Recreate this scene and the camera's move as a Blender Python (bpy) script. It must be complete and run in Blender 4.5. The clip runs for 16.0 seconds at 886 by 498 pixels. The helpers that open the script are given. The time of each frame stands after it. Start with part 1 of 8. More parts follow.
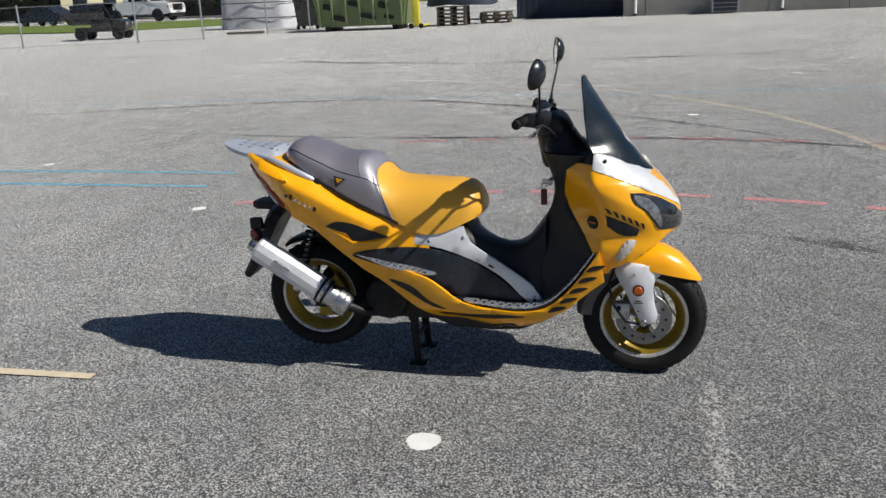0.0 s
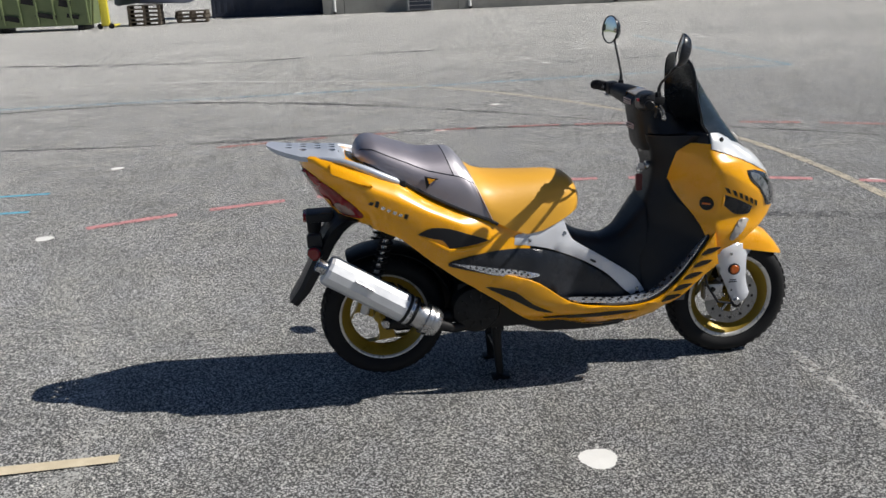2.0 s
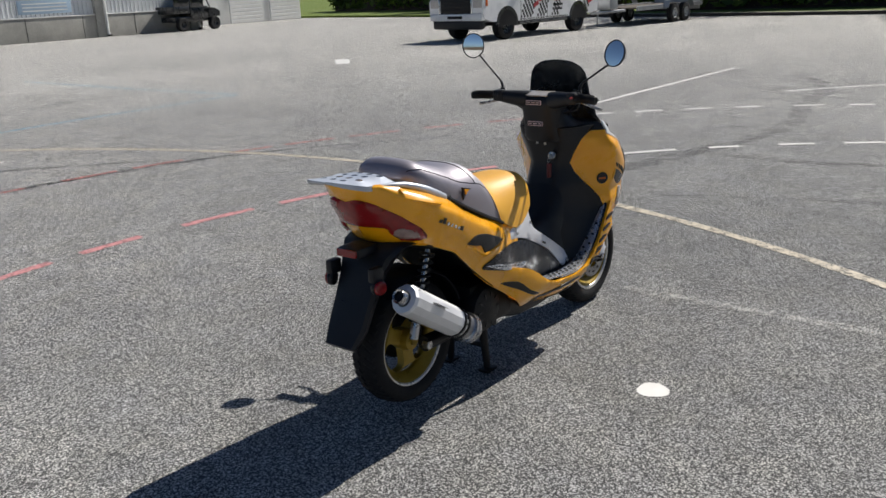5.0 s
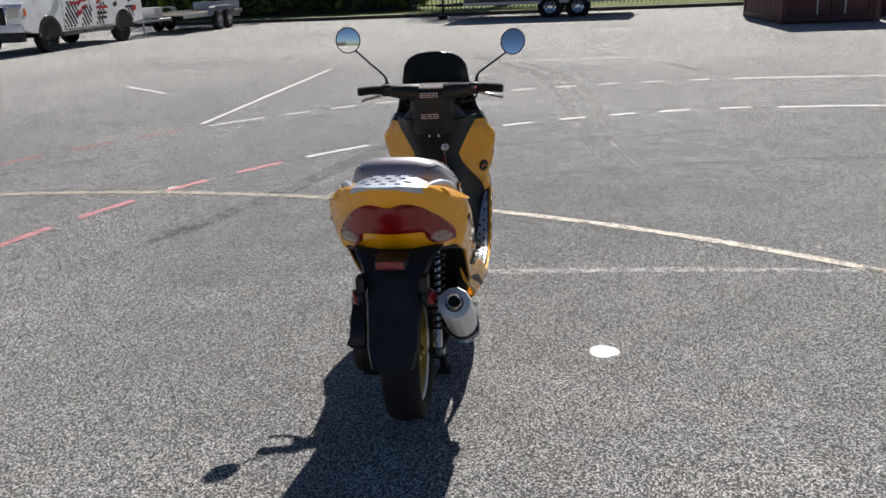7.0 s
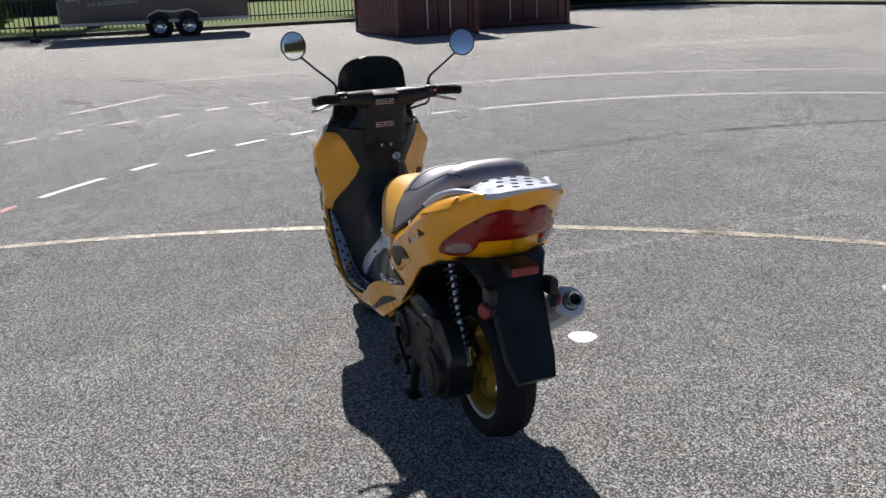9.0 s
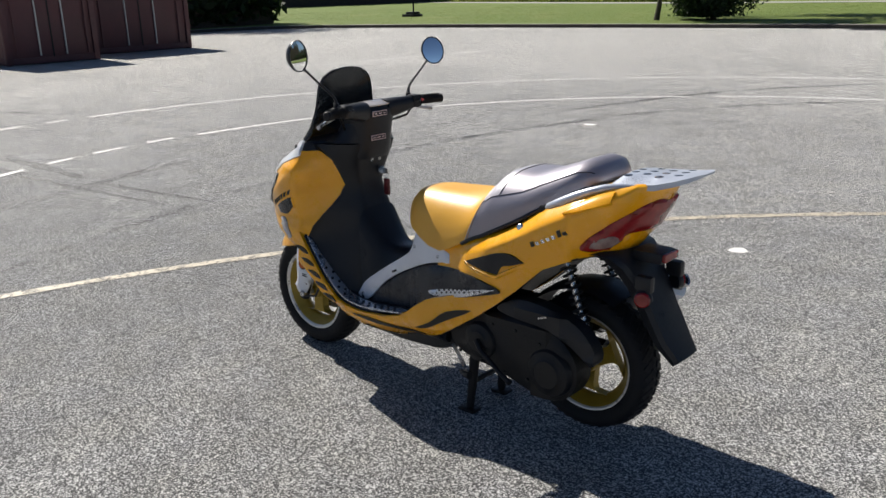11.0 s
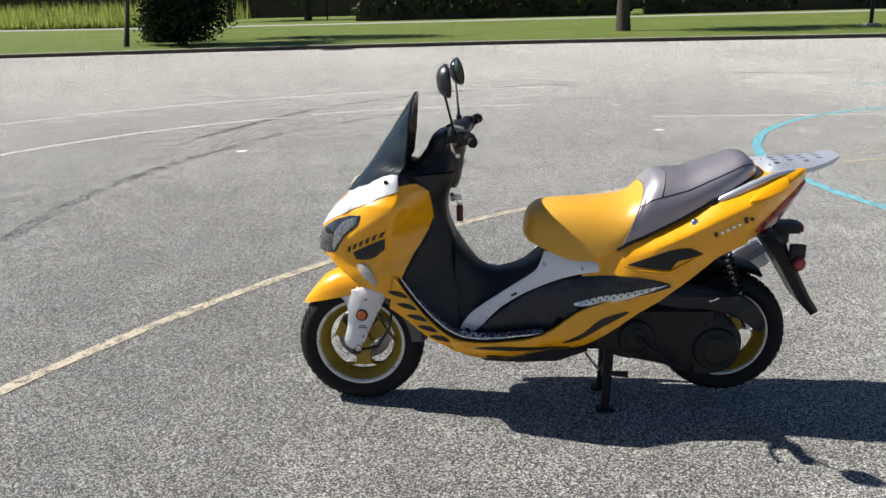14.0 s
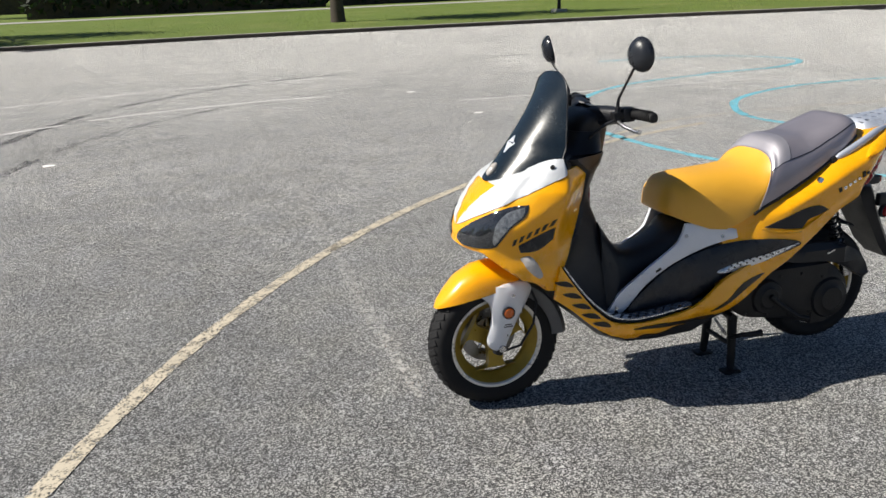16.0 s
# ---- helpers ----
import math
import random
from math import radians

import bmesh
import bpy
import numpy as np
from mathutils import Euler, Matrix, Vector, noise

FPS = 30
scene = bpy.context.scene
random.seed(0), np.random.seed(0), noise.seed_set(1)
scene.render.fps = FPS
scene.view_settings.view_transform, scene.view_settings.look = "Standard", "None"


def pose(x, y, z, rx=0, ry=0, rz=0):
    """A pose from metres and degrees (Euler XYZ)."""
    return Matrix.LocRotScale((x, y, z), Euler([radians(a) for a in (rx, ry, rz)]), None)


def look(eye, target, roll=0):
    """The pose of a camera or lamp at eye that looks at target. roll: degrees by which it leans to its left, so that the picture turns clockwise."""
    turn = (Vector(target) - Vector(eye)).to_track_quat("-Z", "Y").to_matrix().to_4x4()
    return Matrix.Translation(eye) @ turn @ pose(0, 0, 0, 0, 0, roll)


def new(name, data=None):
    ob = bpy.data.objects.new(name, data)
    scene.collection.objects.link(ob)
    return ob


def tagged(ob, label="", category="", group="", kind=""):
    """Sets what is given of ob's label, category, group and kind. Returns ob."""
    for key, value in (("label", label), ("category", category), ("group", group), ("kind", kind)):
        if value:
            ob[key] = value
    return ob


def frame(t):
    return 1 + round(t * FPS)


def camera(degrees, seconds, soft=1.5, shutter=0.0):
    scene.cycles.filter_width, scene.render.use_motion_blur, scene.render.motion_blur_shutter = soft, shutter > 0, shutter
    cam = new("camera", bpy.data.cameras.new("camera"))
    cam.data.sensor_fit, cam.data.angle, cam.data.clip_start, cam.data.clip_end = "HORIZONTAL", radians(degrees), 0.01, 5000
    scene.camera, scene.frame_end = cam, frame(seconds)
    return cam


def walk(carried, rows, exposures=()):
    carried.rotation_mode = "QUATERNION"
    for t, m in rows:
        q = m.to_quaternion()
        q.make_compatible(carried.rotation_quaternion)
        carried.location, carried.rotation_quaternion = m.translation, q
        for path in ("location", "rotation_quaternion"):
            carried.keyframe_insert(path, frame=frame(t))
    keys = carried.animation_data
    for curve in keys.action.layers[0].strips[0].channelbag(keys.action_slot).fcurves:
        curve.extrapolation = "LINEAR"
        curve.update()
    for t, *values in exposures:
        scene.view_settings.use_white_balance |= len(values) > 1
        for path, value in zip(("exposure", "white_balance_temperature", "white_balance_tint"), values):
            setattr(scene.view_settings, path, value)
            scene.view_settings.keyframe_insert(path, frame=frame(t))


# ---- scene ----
cam = camera(54.4, 16.0)
EXPOSURE = [(0, -0.05, 6500, 9), (4, -0.02, 6580, 9), (6.5, 0.10, 6590, 11), (9, 0.12, 6530, 12), (11.5, 0.39, 6660, 9), (13.5, 0.45, 6700, 8.5), (15.4, 0.43, 6800, 8.5), (16, 0.31, 6740, 8.5)]
PATH = [
    (0, (0.719, -3.356, 1.551), (0.258, -1.499, 0.968), -2.7),
    (0.5, (0.318, -3.279, 1.529), (0.015, -1.394, 0.933), -2.8),
    (1, (-0.077, -3.237, 1.505), (-0.199, -1.335, 0.897), -2.5),
    (1.5, (-0.465, -3.224, 1.534), (-0.417, -1.317, 0.931), -2.3),
    (2, (-0.835, -3.07, 1.514), (-0.584, -1.182, 0.903), -2.2),
    (2.5, (-1.277, -2.977, 1.5), (-0.772, -1.141, 0.888), -1.4),
    (3, (-1.661, -2.865, 1.508), (-0.96, -1.092, 0.902), -1.7),
    (3.5, (-2.014, -2.647, 1.52), (-1.086, -0.979, 0.921), -1.8),
    (4, (-2.402, -2.492, 1.523), (-1.245, -0.966, 0.946), -1.8),
    (4.2, (-2.519, -2.414, 1.535), (-1.283, -0.949, 0.962), -1.9),
    (6.3, (-3.264, -1.004, 1.514), (-1.454, -0.41, 0.904), -3.1),
    (6.5, (-3.285, -0.851, 1.505), (-1.443, -0.362, 0.898), -3.0),
    (7, (-3.373, -0.45, 1.527), (-1.48, -0.229, 0.918), -2.5),
    (7.5, (-3.313, -0.087, 1.501), (-1.408, -0.108, 0.891), -2.2),
    (8, (-3.265, 0.303, 1.503), (-1.373, 0.061, 0.901), -2.8),
    (8.5, (-3.216, 0.698, 1.516), (-1.368, 0.235, 0.908), -2.9),
    (9, (-3.03, 1.049, 1.505), (-1.248, 0.37, 0.902), -2.3),
    (9.2, (-2.954, 1.188, 1.508), (-1.204, 0.424, 0.915), -2.2),
    (11.3, (-1.896, 2.478, 1.484), (-0.717, 0.973, 0.896), -1.6),
    (11.5, (-1.777, 2.573, 1.486), (-0.659, 1.025, 0.892), -1.7),
    (12, (-1.416, 2.67, 1.506), (-0.468, 1.014, 0.907), -2.8),
    (12.5, (-1.028, 2.847, 1.512), (-0.277, 1.089, 0.922), -3.0),
    (13, (-0.653, 2.942, 1.501), (-0.095, 1.11, 0.928), -2.8),
    (13.5, (-0.264, 3.024, 1.515), (0.069, 1.133, 0.955), -2.2),
    (14, (0.133, 3.146, 1.529), (0.285, 1.232, 0.969), -1.6),
    (14.5, (0.52, 3.094, 1.513), (0.509, 1.175, 0.949), -1.7),
    (15, (0.944, 3.064, 1.51), (0.751, 1.15, 0.964), -1.7),
    (15.5, (1.339, 2.99, 1.525), (0.964, 1.108, 0.962), -2.1),
    (16, (1.69, 2.78, 1.516), (1.162, 0.945, 0.92), -2.3),
]
walk(cam, [(t, look(eye, target, roll)) for t, eye, target, roll in PATH], EXPOSURE)

# ---- light ----
SUN_AZIMUTH, SUN_HEIGHT = -10.2, 43.2
world = bpy.data.worlds.new("sky")
scene.world = world
world.use_nodes = True
sky = world.node_tree.nodes.new("ShaderNodeTexSky")
sky.sky_type, sky.sun_disc = "NISHITA", False
sky.sun_elevation, sky.sun_rotation = radians(SUN_HEIGHT), radians(90 - SUN_AZIMUTH)
sky.air_density, sky.dust_density, sky.ozone_density = 0.75, 0.5, 4.5
backing = world.node_tree.nodes["Background"]
backing.inputs["Strength"].default_value = 0.054
world.node_tree.links.new(sky.outputs["Color"], backing.inputs["Color"])
sun_data = bpy.data.lights.new("sun", "SUN")
sun_data.energy, sun_data.angle, sun_data.color = 5.0, radians(0.53), (1.0, 0.96, 0.90)
sun = new("sun", sun_data)
to_sun = Vector((math.cos(radians(SUN_AZIMUTH)) * math.cos(radians(SUN_HEIGHT)), math.sin(radians(SUN_AZIMUTH)) * math.cos(radians(SUN_HEIGHT)), math.sin(radians(SUN_HEIGHT))))
sun.matrix_world = look(to_sun * 60, (0, 0, 0))

# ---- materials ----
def node(tree, kind, x=0, y=0, **values):
    n = tree.nodes.new(kind)
    n.location = x, y
    for key, value in values.items():
        n.inputs[key.replace("_", " ")].default_value = value
    return n


def surface(name, dark, light, rough=0.5, metal=0.0, scale=8.0, fine=90.0, bump=0.0, coat=0.0, wear=0.15, alpha=1.0, spec=0.5, film=0.04):
    """A painted, plastic, rubber or metal surface: a broad and a fine variation of colour and gloss, and a fine relief."""
    m = bpy.data.materials.new(name)
    m.use_nodes = True
    t = m.node_tree
    b = t.nodes["Principled BSDF"]
    co = node(t, "ShaderNodeTexCoord")
    broad = node(t, "ShaderNodeTexNoise", Scale=scale, Detail=5.0, Roughness=0.6)
    small = node(t, "ShaderNodeTexNoise", Scale=fine, Detail=3.0)
    for n in (broad, small):
        t.links.new(co.outputs["Object"], n.inputs["Vector"])
    both = node(t, "ShaderNodeMath")
    both.operation = "MULTIPLY_ADD"
    t.links.new(small.outputs["Fac"], both.inputs[0])
    both.inputs[1].default_value = 0.4
    t.links.new(broad.outputs["Fac"], both.inputs[2])
    ramp = node(t, "ShaderNodeMapRange", From_Min=0.45, From_Max=0.95)
    t.links.new(both.outputs[0], ramp.inputs["Value"])
    mix = node(t, "ShaderNodeMix")
    mix.data_type = "RGBA"
    mix.inputs["A"].default_value, mix.inputs["B"].default_value = (*dark, 1), (*light, 1)
    t.links.new(ramp.outputs["Result"], mix.inputs["Factor"])
    t.links.new(mix.outputs["Result"], b.inputs["Base Color"])
    rr = node(t, "ShaderNodeMapRange", To_Min=max(rough - wear, 0.02), To_Max=min(rough + wear, 1.0))
    t.links.new(ramp.outputs["Result"], rr.inputs["Value"])
    t.links.new(rr.outputs["Result"], b.inputs["Roughness"])
    b.inputs["Metallic"].default_value, b.inputs["Coat Weight"].default_value, b.inputs["Alpha"].default_value = metal, coat, alpha
    b.inputs["Coat Roughness"].default_value = film
    b.inputs["Specular IOR Level"].default_value = spec
    if bump:
        bp = node(t, "ShaderNodeBump", Strength=bump, Distance=0.002)
        t.links.new(small.outputs["Fac"], bp.inputs["Height"])
        t.links.new(bp.outputs["Normal"], b.inputs["Normal"])
    return m


def worn_paint(name, colour, cover, scale=14.0):
    """Road paint: worn through in flecks, so that the asphalt under it shows. cover: how much is left."""
    m = surface(name, tuple(c * 0.8 for c in colour), colour, 0.55, fine=220.0, bump=0.3)
    t = m.node_tree
    co = node(t, "ShaderNodeTexCoord")
    a = node(t, "ShaderNodeTexNoise", Scale=scale, Detail=8.0, Roughness=0.75)
    v = node(t, "ShaderNodeTexVoronoi", Scale=140.0)
    for n in (a, v):
        t.links.new(co.outputs["Object"], n.inputs["Vector"])
    s = node(t, "ShaderNodeMath")
    s.operation = "MULTIPLY_ADD"
    t.links.new(v.outputs["Color"], s.inputs[0])
    s.inputs[1].default_value = 0.35
    t.links.new(a.outputs["Fac"], s.inputs[2])
    r = node(t, "ShaderNodeMapRange", From_Min=0.98 - cover * 0.6, From_Max=1.06 - cover * 0.5)
    t.links.new(s.outputs[0], r.inputs["Value"])
    cap = node(t, "ShaderNodeMath")
    cap.operation = "MULTIPLY"
    t.links.new(r.outputs["Result"], cap.inputs[0])
    cap.inputs[1].default_value = min(1.0, cover * 1.5)
    t.links.new(cap.outputs[0], t.nodes["Principled BSDF"].inputs["Alpha"])
    return m


def asphalt_material():
    m = bpy.data.materials.new("aged asphalt")
    m.use_nodes = True
    t = m.node_tree
    b = t.nodes["Principled BSDF"]
    co = node(t, "ShaderNodeTexCoord")
    stones = node(t, "ShaderNodeTexVoronoi", Scale=205.0, Randomness=1.0)
    chips = node(t, "ShaderNodeTexVoronoi", Scale=430.0)
    broad = node(t, "ShaderNodeTexNoise", Scale=0.22, Detail=6.0, Roughness=0.62, Distortion=0.6)
    mid = node(t, "ShaderNodeTexNoise", Scale=2.6, Detail=5.0, Roughness=0.65)
    clump = node(t, "ShaderNodeTexNoise", Scale=48.0, Detail=3.0, Roughness=0.6)
    for n in (stones, chips, broad, mid, clump):
        t.links.new(co.outputs["Object"], n.inputs["Vector"])
    bw = node(t, "ShaderNodeSeparateColor")
    t.links.new(stones.outputs["Color"], bw.inputs["Color"])
    bw2 = node(t, "ShaderNodeSeparateColor")
    t.links.new(chips.outputs["Color"], bw2.inputs["Color"])
    add = node(t, "ShaderNodeMath")
    add.operation = "MULTIPLY_ADD"
    t.links.new(bw2.outputs[0], add.inputs[0])
    add.inputs[1].default_value = 0.45
    t.links.new(bw.outputs[0], add.inputs[2])
    add2 = node(t, "ShaderNodeMath")
    add2.operation = "MULTIPLY_ADD"
    t.links.new(clump.outputs["Fac"], add2.inputs[0])
    add2.inputs[1].default_value = 0.11
    t.links.new(add.outputs[0], add2.inputs[2])
    ramp = node(t, "ShaderNodeValToRGB")
    e = ramp.color_ramp.elements
    e[0].position, e[0].color = 0.39, (0.014, 0.014, 0.015, 1)
    e[1].position, e[1].color = 0.95, (0.90, 0.89, 0.867, 1)
    for at, c in ((0.53, (0.050, 0.050, 0.050, 1)), (0.66, (0.125, 0.124, 0.123, 1)), (0.80, (0.325, 0.322, 0.314, 1))):
        k = e.new(at)
        k.color = c
    scaled = node(t, "ShaderNodeMath")
    scaled.operation = "MULTIPLY"
    scaled.inputs[1].default_value = 0.82
    t.links.new(add2.outputs[0], scaled.inputs[0])
    t.links.new(scaled.outputs[0], ramp.inputs["Fac"])
    large = node(t, "ShaderNodeMapRange", From_Min=0.3, From_Max=0.7, To_Min=0.82, To_Max=1.16)
    t.links.new(broad.outputs["Fac"], large.inputs["Value"])
    middle = node(t, "ShaderNodeMapRange", From_Min=0.3, From_Max=0.7, To_Min=0.80, To_Max=1.16)
    t.links.new(mid.outputs["Fac"], middle.inputs["Value"])
    mul = node(t, "ShaderNodeMath")
    mul.operation = "MULTIPLY"
    t.links.new(large.outputs["Result"], mul.inputs[0])
    t.links.new(middle.outputs["Result"], mul.inputs[1])
    shade = node(t, "ShaderNodeVectorMath")
    shade.operation = "SCALE"
    t.links.new(ramp.outputs["Color"], shade.inputs[0])
    t.links.new(mul.outputs[0], shade.inputs["Scale"])
    # paler away from the lot's middle: glancing-view brightening put into the colour
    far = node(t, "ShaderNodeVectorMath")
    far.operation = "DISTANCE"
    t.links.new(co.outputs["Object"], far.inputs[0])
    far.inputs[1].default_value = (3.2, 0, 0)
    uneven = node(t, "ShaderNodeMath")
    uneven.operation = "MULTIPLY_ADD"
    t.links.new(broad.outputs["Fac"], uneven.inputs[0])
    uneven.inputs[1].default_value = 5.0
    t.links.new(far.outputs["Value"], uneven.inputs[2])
    glancing = node(t, "ShaderNodeMapRange", From_Min=4.5, From_Max=17.0)
    t.links.new(uneven.outputs[0], glancing.inputs["Value"])
    glancing_tone = node(t, "ShaderNodeMix")
    glancing_tone.data_type = "RGBA"
    glancing_tone.inputs["A"].default_value, glancing_tone.inputs["B"].default_value = (0.815, 0.825, 0.826, 1), (1.325, 1.32, 1.278, 1)
    t.links.new(glancing.outputs["Result"], glancing_tone.inputs["Factor"])
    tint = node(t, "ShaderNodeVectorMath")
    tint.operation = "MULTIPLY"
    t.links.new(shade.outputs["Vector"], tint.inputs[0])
    t.links.new(glancing_tone.outputs["Result"], tint.inputs[1])
    # a darker, oil-stained stretch beside the painted spot, and a faint drift of hue
    off = node(t, "ShaderNodeVectorMath")
    off.operation = "DISTANCE"
    t.links.new(co.outputs["Object"], off.inputs[0])
    off.inputs[1].default_value = (1.3, -1.7, 0)
    ragged = node(t, "ShaderNodeMath")
    ragged.operation = "MULTIPLY_ADD"
    t.links.new(mid.outputs["Fac"], ragged.inputs[0])
    ragged.inputs[1].default_value = 1.6
    t.links.new(off.outputs["Value"], ragged.inputs[2])
    oily = node(t, "ShaderNodeMapRange", From_Min=1.6, From_Max=4.4, To_Min=0.78, To_Max=1.0)
    t.links.new(ragged.outputs[0], oily.inputs["Value"])
    stained = node(t, "ShaderNodeVectorMath")
    stained.operation = "SCALE"
    t.links.new(tint.outputs["Vector"], stained.inputs[0])
    t.links.new(oily.outputs["Result"], stained.inputs["Scale"])
    drift = node(t, "ShaderNodeTexNoise", Scale=3.4, Detail=4.0, Roughness=0.7)
    t.links.new(co.outputs["Object"], drift.inputs["Vector"])
    swing = node(t, "ShaderNodeMapRange", From_Min=0.35, From_Max=0.65)
    t.links.new(drift.outputs["Fac"], swing.inputs["Value"])
    hue = node(t, "ShaderNodeMix")
    hue.data_type = "RGBA"
    hue.inputs["A"].default_value, hue.inputs["B"].default_value = (1.018, 1.003, 0.962, 1), (0.99, 0.99, 1.025, 1)
    t.links.new(swing.outputs["Result"], hue.inputs["Factor"])
    hued = node(t, "ShaderNodeVectorMath")
    hued.operation = "MULTIPLY"
    t.links.new(stained.outputs["Vector"], hued.inputs[0])
    t.links.new(hue.outputs["Result"], hued.inputs[1])
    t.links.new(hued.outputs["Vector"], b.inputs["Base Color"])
    b.inputs["Roughness"].default_value = 0.8
    b.inputs["Specular IOR Level"].default_value = 0.4
    b.inputs["Sheen Weight"].default_value, b.inputs["Sheen Roughness"].default_value = 0.28, 0.5
    bump = node(t, "ShaderNodeBump", Strength=1.0, Distance=0.004)
    t.links.new(add2.outputs[0], bump.inputs["Height"])
    t.links.new(bump.outputs["Normal"], b.inputs["Normal"])
    return m


def grass_material(name, dark, light, dry):
    m = bpy.data.materials.new(name)
    m.use_nodes = True
    t = m.node_tree
    b = t.nodes["Principled BSDF"]
    co = node(t, "ShaderNodeTexCoord")
    a = node(t, "ShaderNodeTexNoise", Scale=0.35, Detail=6.0, Roughness=0.65)
    c = node(t, "ShaderNodeTexNoise", Scale=14.0, Detail=6.0, Roughness=0.8)
    for n in (a, c):
        t.links.new(co.outputs["Object"], n.inputs["Vector"])
    mix = node(t, "ShaderNodeMix")
    mix.data_type = "RGBA"
    mix.inputs["A"].default_value, mix.inputs["B"].default_value = (*dark, 1), (*light, 1)
    t.links.new(c.outputs["Fac"], mix.inputs["Factor"])
    mix2 = node(t, "ShaderNodeMix")
    mix2.data_type = "RGBA"
    f = node(t, "ShaderNodeMapRange", From_Min=0.5, From_Max=0.75, To_Max=0.7)
    t.links.new(a.outputs["Fac"], f.inputs["Value"])
    t.links.new(f.outputs["Result"], mix2.inputs["Factor"])
    t.links.new(mix.outputs["Result"], mix2.inputs["A"])
    mix2.inputs["B"].default_value = (*dry, 1)
    t.links.new(mix2.outputs["Result"], b.inputs["Base Color"])
    b.inputs["Roughness"].default_value = 0.9
    bump = node(t, "ShaderNodeBump", Strength=1.0, Distance=0.05)
    t.links.new(c.outputs["Fac"], bump.inputs["Height"])
    t.links.new(bump.outputs["Normal"], b.inputs["Normal"])
    return m


def leaf_material(name, dark, light):
    m = bpy.data.materials.new(name)
    m.use_nodes = True
    t = m.node_tree
    b = t.nodes["Principled BSDF"]
    g = node(t, "ShaderNodeNewGeometry")
    mix = node(t, "ShaderNodeMix")
    mix.data_type = "RGBA"
    mix.inputs["A"].default_value, mix.inputs["B"].default_value = (*dark, 1), (*light, 1)
    t.links.new(g.outputs["Random Per Island"], mix.inputs["Factor"])
    t.links.new(mix.outputs["Result"], b.inputs["Base Color"])
    b.inputs["Roughness"].default_value = 0.6
    through_leaf = node(t, "ShaderNodeBsdfTranslucent")
    t.links.new(mix.outputs["Result"], through_leaf.inputs["Color"])
    blend = node(t, "ShaderNodeMixShader")
    blend.inputs[0].default_value = 0.4
    t.links.new(b.outputs[0], blend.inputs[1])
    t.links.new(through_leaf.outputs[0], blend.inputs[2])
    t.links.new(blend.outputs[0], t.nodes["Material Output"].inputs["Surface"])
    return m


def mirror_material():
    m = bpy.data.materials.new("mirror glass")
    m.use_nodes = True
    b = m.node_tree.nodes["Principled BSDF"]
    b.inputs["Metallic"].default_value, b.inputs["Roughness"].default_value = 1.0, 0.015
    b.inputs["Base Color"].default_value = (0.95, 0.96, 0.97, 1)
    return m


ASPHALT = asphalt_material()
YELLOW = surface("yellow gloss paint", (0.96, 0.415, 0.002), (0.98, 0.445, 0.003), 0.28, coat=0.6, scale=5.0, fine=300.0, wear=0.08)
SILVER = surface("silver painted plastic", (0.69, 0.71, 0.76), (0.79, 0.81, 0.86), 0.33, 0.2, scale=6.0, fine=400.0, wear=0.08, coat=0.3)
NOSE_SILVER = surface("pale silver paint", (0.64, 0.66, 0.69), (0.74, 0.76, 0.78), 0.34, 0.1, scale=6.0, fine=400.0, wear=0.08, coat=0.4)
RACK_METAL = surface("dull cast alloy", (0.47, 0.51, 0.59), (0.59, 0.63, 0.71), 0.36, 0.4, scale=7.0, fine=300.0, wear=0.1)
TREAD_METAL = surface("polished tread plate", (0.58, 0.61, 0.66), (0.74, 0.77, 0.82), 0.27, 0.75, scale=9.0, fine=260.0, wear=0.1)
FLAP_GREY = surface("grey moulded plastic", (0.085, 0.087, 0.092), (0.125, 0.127, 0.132), 0.42, scale=7.0, fine=400.0, bump=0.15)
DISC_STEEL = surface("dull brake steel", (0.20, 0.20, 0.205), (0.33, 0.33, 0.335), 0.34, 0.9, scale=30.0, fine=260.0)
BLACK = surface("black grained plastic", (0.009, 0.010, 0.013), (0.018, 0.019, 0.023), 0.42, scale=9.0, fine=600.0, bump=0.2, spec=0.36)
GLOSS_BLACK = surface("black gloss plastic", (0.006, 0.007, 0.009), (0.014, 0.014, 0.017), 0.2, scale=7.0, fine=300.0, wear=0.08)
GREY_PANEL = surface("charcoal plastic", (0.012, 0.014, 0.019), (0.023, 0.026, 0.033), 0.27, scale=9.0, fine=500.0, bump=0.2, spec=0.45)
STRIPE = surface("black stripe decal", (0.009, 0.007, 0.005), (0.016, 0.012, 0.007), 0.42, scale=20.0)
TYRE = surface("tyre rubber", (0.007, 0.007, 0.008), (0.018, 0.018, 0.019), 0.75, scale=16.0, fine=300.0, bump=0.5, spec=0.3)
GOLD = surface("gold painted rim", (0.30, 0.195, 0.018), (0.40, 0.27, 0.034), 0.40, 0.3, scale=18.0, fine=200.0)
LIP = surface("bare rim lip", (0.62, 0.60, 0.55), (0.74, 0.72, 0.68), 0.32, 0.45, scale=12.0)
STEEL = surface("brushed steel", (0.42, 0.42, 0.43), (0.60, 0.60, 0.61), 0.28, 0.95, scale=14.0, fine=300.0)
ALUMINIUM = surface("muffler aluminium", (0.68, 0.69, 0.72), (0.80, 0.81, 0.83), 0.46, 0.5, scale=8.0, fine=160.0, wear=0.14)
IRON = surface("oily black metal", (0.006, 0.006, 0.007), (0.016, 0.016, 0.017), 0.5, 0.0, scale=14.0, fine=120.0, bump=0.5, spec=0.3)
